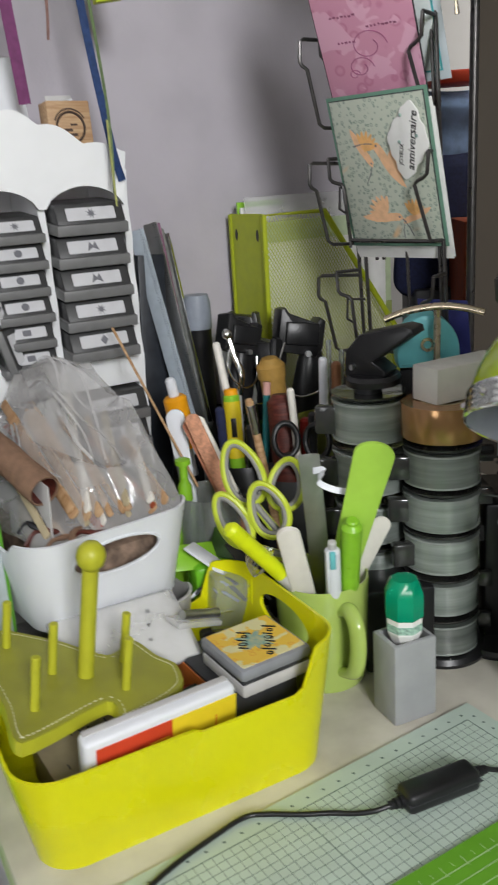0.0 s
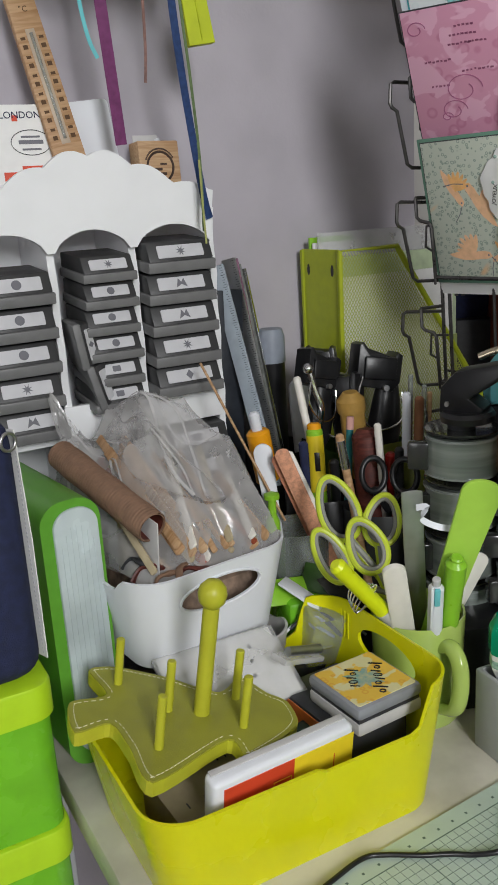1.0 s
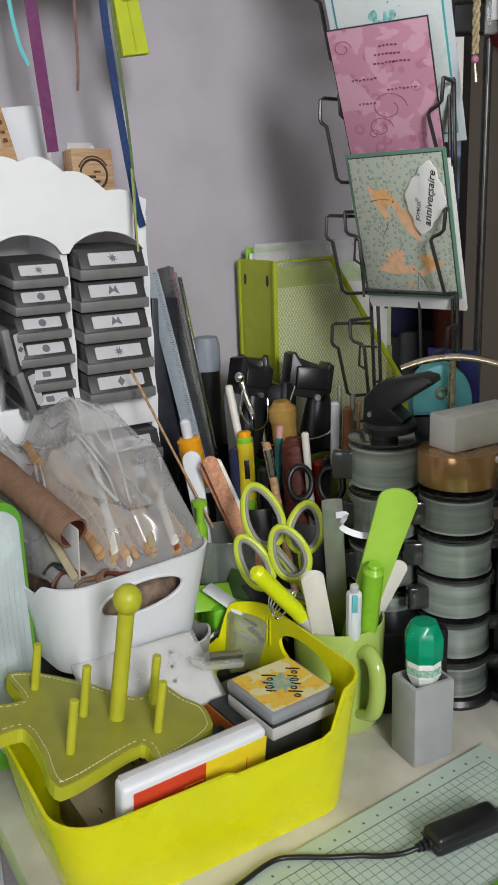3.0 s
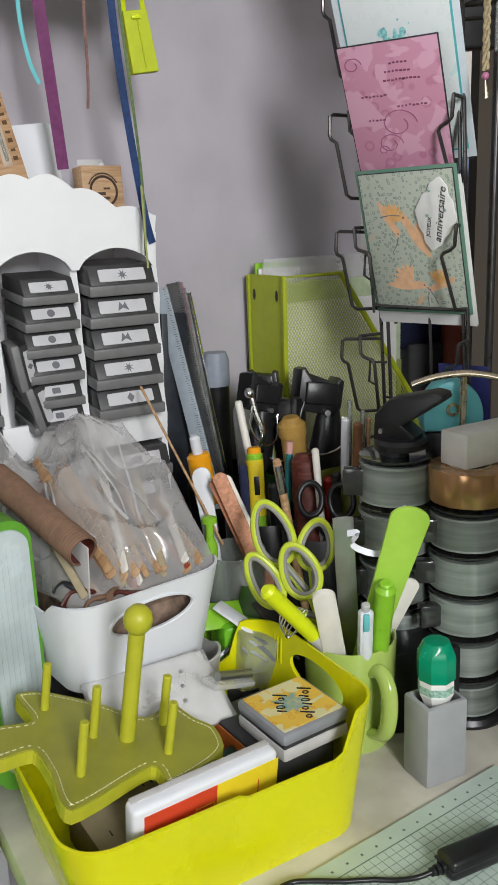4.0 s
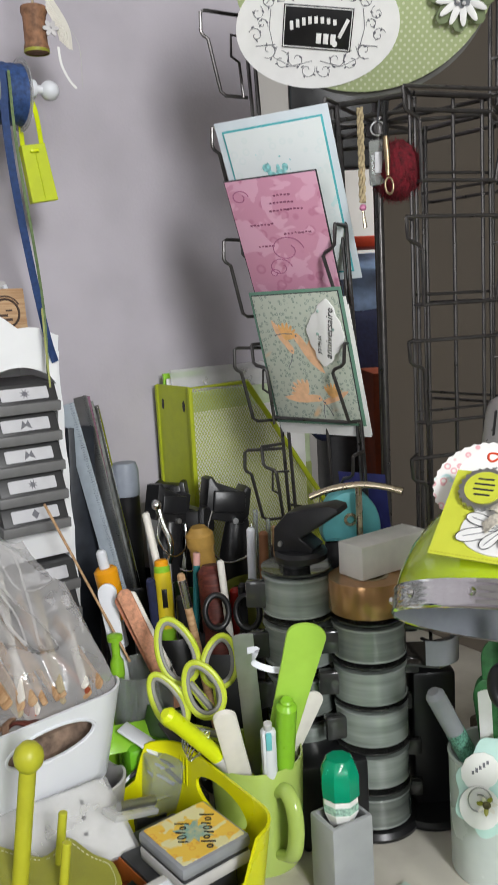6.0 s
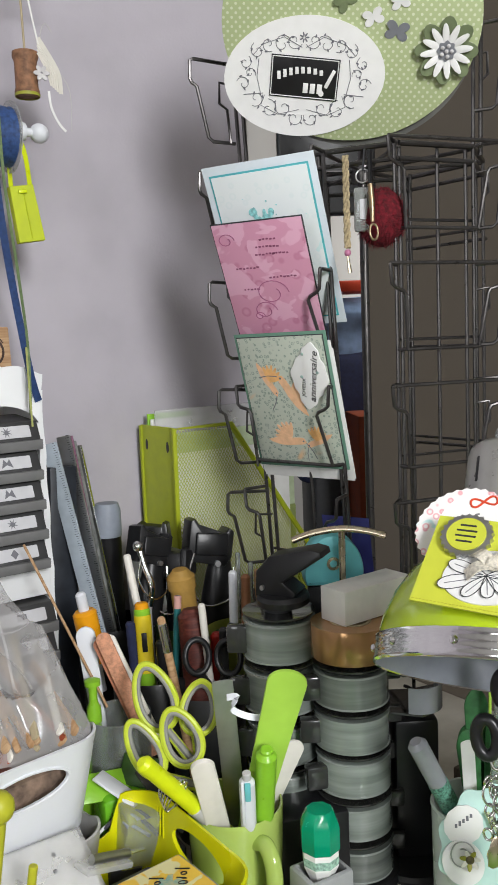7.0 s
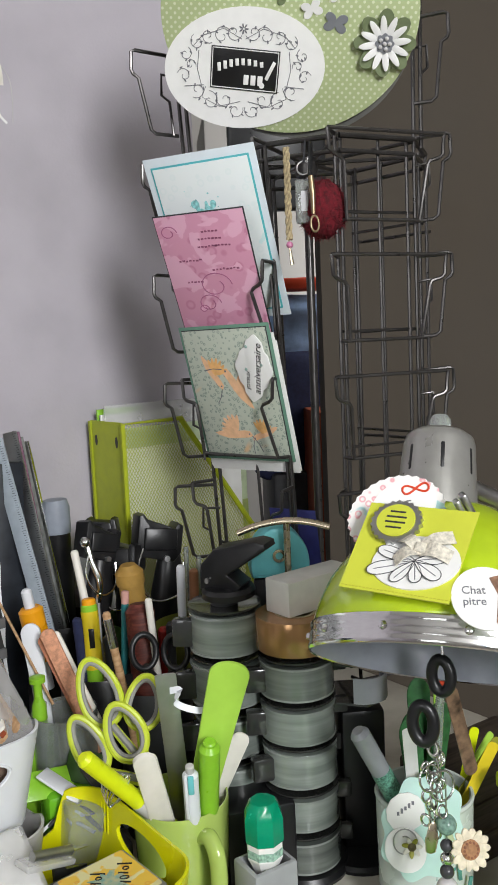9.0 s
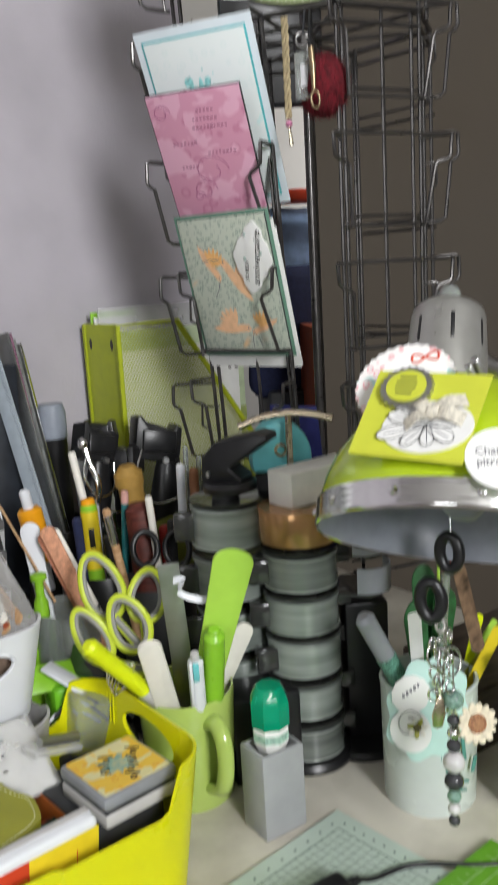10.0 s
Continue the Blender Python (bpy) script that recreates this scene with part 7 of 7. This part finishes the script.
# sharp folds that run down the bag
for k in range(8):
    v0 = random.uniform(0.05, 0.95)
    u0 = random.uniform(0.05, 0.30)
    fold = []
    for i in range(9):
        u = u0 + (0.90 - u0) * i / 8
        v = min(0.97, max(0.03, v0 + 0.10 * math.sin(k * 1.9 + i * 0.7) + 0.10 * (u - 0.5)))
        q = grid_points[round(u * (NU - 1))][round(v * (NV - 1))]
        fold.append(q + Vector((0, 0, 0.0025 + 0.002 * math.sin(i * 1.3 + k))))
    part("fold", band(smooth_line(fold, 3), random.uniform(0.0015, 0.004), 0.0003, (0.2, 0.8, random.uniform(-0.9, 0.9))), bag_film, bagob)
# pulled up corners of the bag
for (x0, y0), (x1, y1, z1), w in (((0.07, 0.03), (0.105, 0.055, 0.24), 0.05), ((0.06, -0.03), (0.09, -0.045, 0.225), 0.05), ((0.03, 0.0), (0.075, 0.0, 0.215), 0.06)):
    bm = bmesh.new()
    rows = []
    for i in range(14):
        u = i / 13
        rows.append([])
        for j in range(12):
            v = j / 11 - 0.5
            c = Vector((x0, y0, 0.15)).lerp(Vector((x1, y1, z1)), u)
            q = Vector((c.x * 30, v * 4, u * 3))
            rows[-1].append(bm.verts.new((c.x + 0.012 * noise.noise(q), c.y + v * w * (1 - 0.85 * u), c.z - 0.02 * abs(v) + 0.008 * noise.noise(q * 1.7))))
    for a, b in zip(rows, rows[1:]):
        for j in range(11):
            bm.faces.new((a[j], a[j + 1], b[j + 1], b[j]))
    part("bag_corner", bm, bag_film, bagob)

# ---- things at the end of the desk ----
binder = thing("file_folder", pose(-0.228, 0.690, TOP, 0, 0, 39) @ Matrix.Diagonal((0.95, 1, 0.9, 1)), "bright green plastic expanding folder with clear pockets", "folder")
bm = prism(rounded(0.292, 0.060, 0.024, 8), 0.25, bev=0.003)
binder_green = mat("deep_green_plastic", (0.12, 0.36, 0.035), 0.35, var=0.06)
part("cover", bm, binder_green, binder, m=Matrix(((0, 1, 0, 0), (0, 0, 1, 0), (1, 0, 0, 0.146), (0, 0, 0, 1))))
pocket_m = mat("frosted_pocket_film", (0.56, 0.64, 0.65), 0.25, var=0.22, scale=9, bump=0.1)
part("pocket", prism(rounded(0.270, 0.045, 0.020, 8), 0.006, bev=0.002), pocket_m, binder, "frosted clear pocket edge", m=Matrix(((0, 1, 0, 0.004), (0, 0, -1, 0.003), (1, 0, 0, 0.148), (0, 0, 0, 1))))
for k in range(7):
    part("pocket_edge", block(0.0012, 0.0012, 0.236 - 0.002 * (k - 3) ** 2, 0.0003, at=(-0.012 + k * 0.0053, -0.0030, 0.030)), pocket_m, binder)

lid_m = mat("lime_lid_plastic", (0.46, 0.72, 0.02), 0.35, var=0.04)
for k in range(3):
    bx = thing("drawer_box", on(-0.507, -0.277, 0.455 + 0.142 * k), "translucent green storage tub with a lime lid", "storage tub", "stacked green tubs")
    part("tub", prism(rounded(0.155, 0.20, 0.018), 0.108, bev=0.002), greenfilm, bx)
    part("contents", block(0.13, 0.17, 0.085, 0.006, at=(0, 0, 0.004)), leafgreen, bx, "green packets inside")
    part("lid", prism(rounded(0.162, 0.207, 0.02), 0.032, bev=0.004, z=0.1085), lid_m, bx, "solid lime lid")
stool = thing("side_stool", on(-0.507, -0.277, 0), "plain white stool under the green tubs", "stool")
part("seat", block(0.22, 0.26, 0.03, 0.004, at=(0, 0, 0.4245)), white_pl, stool)
for sx in (-0.09, 0.09):
    for sy in (-0.11, 0.11):
        part("leg", block(0.025, 0.025, 0.4245, 0.003, at=(sx, sy, 0)), white_pl, stool)
pouch = thing("zip_pouch", on(-0.472, -0.305, 0.455 + 0.142 * 3 + 0.001, 4), "navy blue cloth pouch with a white zip", "pouch")
bm = block(0.075, 0.15, 0.225, 0.022, 4)
for v in bm.verts:
    v.co.x += 0.006 * noise.noise(v.co * 22)
part("body", bm, navy, pouch)
part("zip_tape", band([(0.040, -0.055, 0.012), (0.0405, -0.056, 0.12), (0.039, -0.052, 0.21)], 0.016, 0.001, (0.3, -1, 0)), chalk, pouch, "white zip tape")
bm = bmesh.new()
for k in range(48):
    take(bm, block(0.0022, 0.005, 0.0022, 0.0004, at=(0.0415, -0.057, 0.015 + k * 0.004)))
part("zip_teeth", bm, label_w, pouch)
part("puller", torus((0.032, -0.073, 0.205), 0.007, 0.0014, (0.4, -1, 0)), steel, pouch)

# ---- on top of the shelf and on the wall ----
thermo = thing("thermometer", basis((0, 0, 0), (0, -1, 0), (1, 0, 0)), "wooden wall thermometer with burnt scale marks", "thermometer")
thermo.matrix_world = on(-0.262, -0.088, 1.275, 0, -12, -9)
pl = [(0.0155 * math.cos(a), 0.205 + 0.0155 * math.sin(a)) for a in (i * math.pi / 12 for i in range(13))] + [(-0.0175, 0), (0.0175, 0)]
part("board", prism(pl, 0.008, bev=0.0012), pine, thermo, m=pose(0, 0, 0, 90, 0, 0))
part("glass_tube", rod([(0, -0.0095, 0.055), (0, -0.0095, 0.165)], 0.0019, 10), smoke, thermo)
part("metal_plate", block(0.010, 0.0008, 0.12, 0.0003, at=(0, -0.0083, 0.050)), mat("pale_scale_plate", (0.50, 0.40, 0.30), 0.5), thermo)
burnt = mat("burnt_brown", (0.10, 0.05, 0.02), 0.7)
for k in range(12):
    for s in (-1, 1):
        part("scale_mark", block(0.005, 0.0004, 0.0028 if k % 2 else 0.0044, 0, at=(s * 0.010, -0.0082, 0.055 + k * 0.0095)), burnt, thermo, smooth=False)
writing("printed_words", "\u00b0C", 0.0085, mat("burnt_letter", (0.10, 0.05, 0.02), 0.7), thermo, pose(0, -0.0083, 0.190, 90, 0, 0))
lon = thing("tin_sign", on(-0.318, -0.075, 1.262, -4, -8), "white card printed in blue and red with an oval", "card")
part("card", prism(rounded(0.088, 0.105, 0.004), 0.003), chalk, lon, m=pose(0, 0, 0.0525, 90, 0, 0))
writing("printed_words", "LONDON", 0.010, navy, lon, pose(0.006, -0.0035, 0.094, 90, 0, 0))
part("oval_line", rod([(0.014 + 0.021 * math.cos(t), -0.0034, 0.066 + 0.013 * math.sin(t)) for t in (i * 2 * math.pi / 30 for i in range(30))], 0.0004, 5, closed=True), char, lon)
bm = bmesh.new()
for k in range(3):
    take(bm, block(0.026 - 0.006 * abs(k - 1), 0.0004, 0.002 + 0.002 * (k == 1), 0, at=(0.014, -0.0033, 0.058 + k * 0.0065)))
part("printed_bar", bm, label_ink, lon)["kind"] = "stuff"
for x, z, w, h in ((-0.030, 0.052, 0.010, 0.030), (0.012, 0.028, 0.022, 0.014), (-0.012, 0.024, 0.014, 0.012), (0.0, 0.088, 0.006, 0.006)):
    part("red_shape", block(w, 0.0004, h, 0, at=(x, -0.0033, z)), red, lon)
wframe = whole("divider_card", prism(rounded(0.05, 0.13, 0.006), 0.006), white_pl, on(-0.232, -0.068, 1.305, 0, 86, -6), "white plastic panel behind the thermometer", "panel")
stampb = thing("wooden_stamp", on(-0.171, -0.092, 1.262, 4, -4), "wood mounted rubber stamp with a round dark print", "stamp")
part("block", block(0.050, 0.024, 0.062, 0.0015), beech, stampb)
part("print_ring", rod([(0.016 * math.cos(t), -0.0122, 0.034 + 0.016 * math.sin(t)) for t in (i * 2 * math.pi / 40 for i in range(40))], 0.0014, 6, closed=True), mat("stamp_ink", (0.06, 0.035, 0.025), 0.6, var=0.3), stampb)
bm = bmesh.new()
for k in range(22):
    a = radians(30 + k * 6)
    take(bm, block(0.0018, 0.0004, 0.0018, 0, at=(0.0185 * math.cos(a), -0.0122, 0.034 + 0.0185 * math.sin(a))))
for x, z, w, h in ((-0.003, 0.030, 0.010, 0.003), (0.004, 0.036, 0.008, 0.002), (0.0, 0.025, 0.014, 0.003)):
    take(bm, block(w, 0.0004, h, 0, at=(x, -0.0122, z)))
part("print_dots", bm, mat("stamp_ink_dots", (0.07, 0.04, 0.03), 0.6), stampb)
whole("white_clip", rod(smooth_line([(0, 0, 0), (0.002, -0.002, 0.03), (-0.006, 0, 0.055), (-0.012, 0, 0.07)], 6), [0.004] * 10 + [0.003] * 9, 10), white_pl, on(-0.142, -0.058, 1.26, 0), "white plastic hook behind the stamp", "hook")
whole("grey_card", block(0.03, 0.002, 0.075, 0.0004), grey_pl, on(-0.163, -0.045, 1.26, -6), "grey card standing on the shelf", "card")

rail = thing("ribbon_rail", on(-0.25, -0.13, 1.5385), "white rail with a ball end that carries ribbon spools", "rail")
part("bar", rod([(-0.35, 0, 0), (0.136, 0, 0)], 0.0048, 14), white_pl, rail)
part("collar", lathe([(0, 0), (0.0098, 0), (0.0105, 0.004), (0.0095, 0.008), (0, 0.008)], 22, pose(0.119, 0, 0, 0, 90, 0)), white_pl, rail)
part("ball_end", ball(0.0108, (0.1445, 0, 0)), white_pl, rail)
for bxx in (-0.3, 0.02):
    part("bracket", rod([(bxx, 0, 0), (bxx, 0.06, 0.012), (bxx, 0.128, 0.012)], 0.005, 10), white_pl, rail)
SPOOLS = ((0.092, 0.036, mat("denim_ribbon", (0.03, 0.07, 0.20), 0.6, var=0.35, scale=200, bump=0.3), "spool of dark blue ribbon"), (0.052, 0.034, mat("bronze_cord", (0.22, 0.10, 0.06), 0.7, var=0.4, scale=300, bump=0.4), "spool of bronze cord"), (0.020, 0.036, black, "spool of black ribbon"), (-0.022, 0.034, mat("plum_ribbon", (0.12, 0.02, 0.09), 0.5, var=0.2), "spool of plum ribbon"), (-0.065, 0.034, turquoise, "spool of teal ribbon"))
for x, r, ma, la in SPOOLS:
    sp = thing("ribbon_spool", on(-0.25 + x, -0.13, 1.5385 - 0.008, 0, 0, 90), la, "spool", "ribbon spools")
    wd = 0.017
    part("wound_ribbon", lathe([(0.013, -wd)] + [(r * (0.86 + 0.03 * (k % 2)), -wd + 2 * wd * k / 7) for k in range(8)] + [(0.013, wd), (0.013, -wd)], 36), ma, sp)
    for s in (-1, 1):
        part("flange", lathe([(0.0128, s * wd), (r * 1.06, s * wd), (r * 1.06, s * (wd + 0.0014)), (0.0128, s * (wd + 0.0014)), (0.0128, s * wd)], 40), film_mat("clear_flange", (0.45, 0.45, 0.44), 0.5), sp)


def hanging(label, pts, w, ma, across=(0.85, 0.53, 0)):
    whole("ribbon", band(smooth_line(pts, 8), w, 0.0005, across), ma, pose(0, 0, 0), label, "ribbon", "hanging ribbons")


def wp(x, y, z):
    return on(x, y, z).translation


denim = mat("navy_satin", (0.025, 0.055, 0.16), 0.4, var=0.2, scale=200)
mossr = mat("moss_satin", (0.13, 0.19, 0.08), 0.5, var=0.2, scale=200)
plum = mat("plum_satin", (0.17, 0.035, 0.13), 0.45, var=0.15, scale=150)
hanging("navy blue satin ribbon hanging from its spool", [wp(-0.172, -0.165, 1.545), wp(-0.171, -0.163, 1.47), wp(-0.158, -0.150, 1.38), wp(-0.138, -0.135, 1.275), wp(-0.127, -0.128, 1.238)], 0.0085, denim)
hanging("thin moss green ribbon beside the blue one", [wp(-0.165, -0.167, 1.545), wp(-0.163, -0.165, 1.47), wp(-0.150, -0.152, 1.38), wp(-0.140, -0.140, 1.30), wp(-0.146, -0.150, 1.225)], 0.0032, mossr)
hanging("plum satin ribbon with a slanted cut end", [wp(-0.246, -0.150, 1.535), wp(-0.240, -0.148, 1.45), wp(-0.232, -0.140, 1.37), wp(-0.227, -0.135, 1.318)], 0.0125, plum)
hanging("thin bronze cord with a frayed end", [wp(-0.199, -0.162, 1.535), wp(-0.199, -0.158, 1.46), wp(-0.195, -0.145, 1.41), wp(-0.196, -0.14, 1.378)], 0.003, mat("bronze_satin", (0.24, 0.13, 0.11), 0.6, var=0.3, scale=300))
hanging("thin teal ribbon curling off its spool", [wp(-0.262, -0.150, 1.52), wp(-0.262, -0.148, 1.46), wp(-0.255, -0.144, 1.42), wp(-0.246, -0.142, 1.40)], 0.004, turquoise)
hanging("pale olive cord hanging over the ink pads", [wp(-0.146, -0.150, 1.30), wp(-0.148, -0.156, 1.25), wp(-0.148, -0.158, 1.212)], 0.0022, mat("olive_cord", (0.34, 0.36, 0.12), 0.7))

lt = mat("neon_lime_paper", (0.50, 0.58, 0.01), 0.55, var=0.05)
bagt = thing("gift_box_tag", on(-0.120, -0.123, 1.419, -6, 0, -8), "folded neon lime gift bag hanging by a ribbon", "gift bag")
part("body", prism([(-0.0155, 0), (0.0145, 0), (0.013, 0.062), (-0.014, 0.062)], 0.012, bev=0.0006), lt, bagt, m=pose(0, 0.006, 0, 90, 0, 0), smooth=False)
part("centre_fold", rod([(0.0, -0.0064, 0.004), (0.0, -0.0064, 0.058)], 0.0006, 5), lt, bagt)
part("knot", block(0.010, 0.003, 0.004, 0.001, at=(-0.001, -0.0078, 0.053)), yellow_hi, bagt)
part("handle_ribbon", band(smooth_line([(-0.011, 0, 0.06), (-0.006, 0, 0.095), (0.004, 0.002, 0.122), (0.012, 0, 0.10), (0.011, 0, 0.062)], 6), 0.006, 0.0004, (0.6, 0.2, 1)), yellow_hi, bagt)

bob = thing("thread_spool", on(-0.116, -0.13, 1.578), "old wooden thread spool with a flower hanging on a string", "thread spool")
part("spool", lathe([(0, 0), (0.0135, 0), (0.0140, 0.004), (0.0125, 0.008), (0.0125, 0.036), (0.0145, 0.041), (0.0140, 0.046), (0, 0.046)], 26), mat("aged_wood", (0.26, 0.13, 0.07), 0.7, var=0.4, scale=120, bump=0.4), bob)
part("green_edge", lathe([(0.0136, -0.0015), (0.0142, 0.0015), (0.0136, 0.002)], 26), olive, bob)
part("string", rod([(0, 0, 0.045), (-0.002, 0, 0.15)], 0.0013, 6), kraft, bob)
fl = part("flower", bmesh.new(), bead_w, bob, "small white flower bead")
bm = bmesh.new()
for k in range(6):
    take(bm, prism(oval(0.0042, 0.0026, 10, cx=0.005), 0.0016, bev=0.0005), basis((0.012, -0.014, 0.022), (-0.2, -1, 0.1), (1, 0, 0)) @ Matrix.Rotation(radians(60 * k), 4, "Z"))
bm.to_mesh(fl.data)
bm.free()
bm = bmesh.new()
for k in range(5):
    dx = 0.003 * k
    take(bm, band(smooth_line([(0.012, -0.010, 0.045 + 0.004 * k), (0.020 + dx, -0.012, 0.028), (0.026 + dx * 0.8, -0.010, 0.012 - 0.002 * k)], 5), 0.006, 0.0005, (1, 0.3, 0.3)))
part("ivory_bow", bm, bone, bob, "ivory ribbon bow")
part("ribbon_tail", band(smooth_line([(0.022, -0.008, 0.006), (0.024, -0.008, -0.012), (0.032, -0.008, -0.028), (0.040, -0.008, -0.036)], 6), 0.0028, 0.0004, (1, 0, 0.4)), chalk, bob)
part("thread", rod(smooth_line([(0.030, -0.008, 0.07), (0.022, -0.008, 0.078), (0.016, -0.008, 0.06), (0.03, -0.008, 0.035), (0.047, -0.008, 0.01), (0.047, -0.008, -0.035)], 7), 0.0005, 5), grey_pl, bob)
part("white_cord", rod(smooth_line([(0.004, -0.006, 0.11), (0.007, -0.010, 0.08), (0.013, -0.010, 0.05), (0.018, -0.010, 0.03)], 6), 0.0011, 6), chalk, bob)
hook = thing("wall_hook_rail", on(-0.16, -0.13, 1.735), "plain white rail above the ribbons", "rail")
part("bar", rod([(-0.2, 0, 0), (0.09, 0, 0)], 0.005, 12), white_pl, hook)
part("bracket", rod([(0.0, 0, 0), (0.0, 0.128, 0.0)], 0.005, 10), white_pl, hook)

# ---- the room beyond ----
bed = thing("clothes_heap", pose(0.52, 2.28, 0), "heap of pale blue and navy clothes on a stand", "clothes")
for nm, ma, z0, h, w in (("navy_trousers", navy, 0.92, 0.36, 0.36), ("jeans", bluecl, 1.24, 0.16, 0.34)):
    bm = block(w, 0.22, h, 0.05, 4, at=(0, 0, z0))
    bmesh.ops.subdivide_edges(bm, edges=bm.edges, cuts=2, use_grid_fill=True)
    for v in bm.verts:
        v.co += Vector((1, 1, 0.6)) * 0.03 * noise.noise(v.co * 9)
    part(nm, bm, ma, bed)
part("red_cloth", block(0.16, 0.12, 0.03, 0.01, at=(-0.03, -0.06, 1.415)), red, bed)
part("stand", block(0.3, 0.25, 0.94, 0.01), char, bed)
whole("orange_box", block(0.22, 0.2, 0.9, 0.005), rust, pose(0.57, 2.10, 0.21), "rust red board leaning in the room beyond", "board")
whole("low_cabinet", block(0.9, 0.4, 0.21, 0.005), floor_m, pose(0.55, 2.1, 0), "low beige cabinet in the room beyond", "cabinet")
whole("white_cupboard", block(0.7, 0.4, 2.0, 0.008), white_wall, pose(0.62, 2.9, 0), "tall white cupboard in the room beyond", "cupboard")
# black sheet and unseen rod, added for the dark top of the gap
whole("dark_gap_sheet", block(0.16, 0.03, 0.75, 0.005), black, pose(0.30, 1.42, 1.50), "plain black sheet added to fill the dark top of the opening", "curtain")
whole("sheet_rod", rod([(-0.5, 0, 0), (0.9, 0, 0)], 0.01, 12), black, pose(0.30, 1.42, 2.25), "thin black rod, unseen, added to carry the black sheet", "rod")
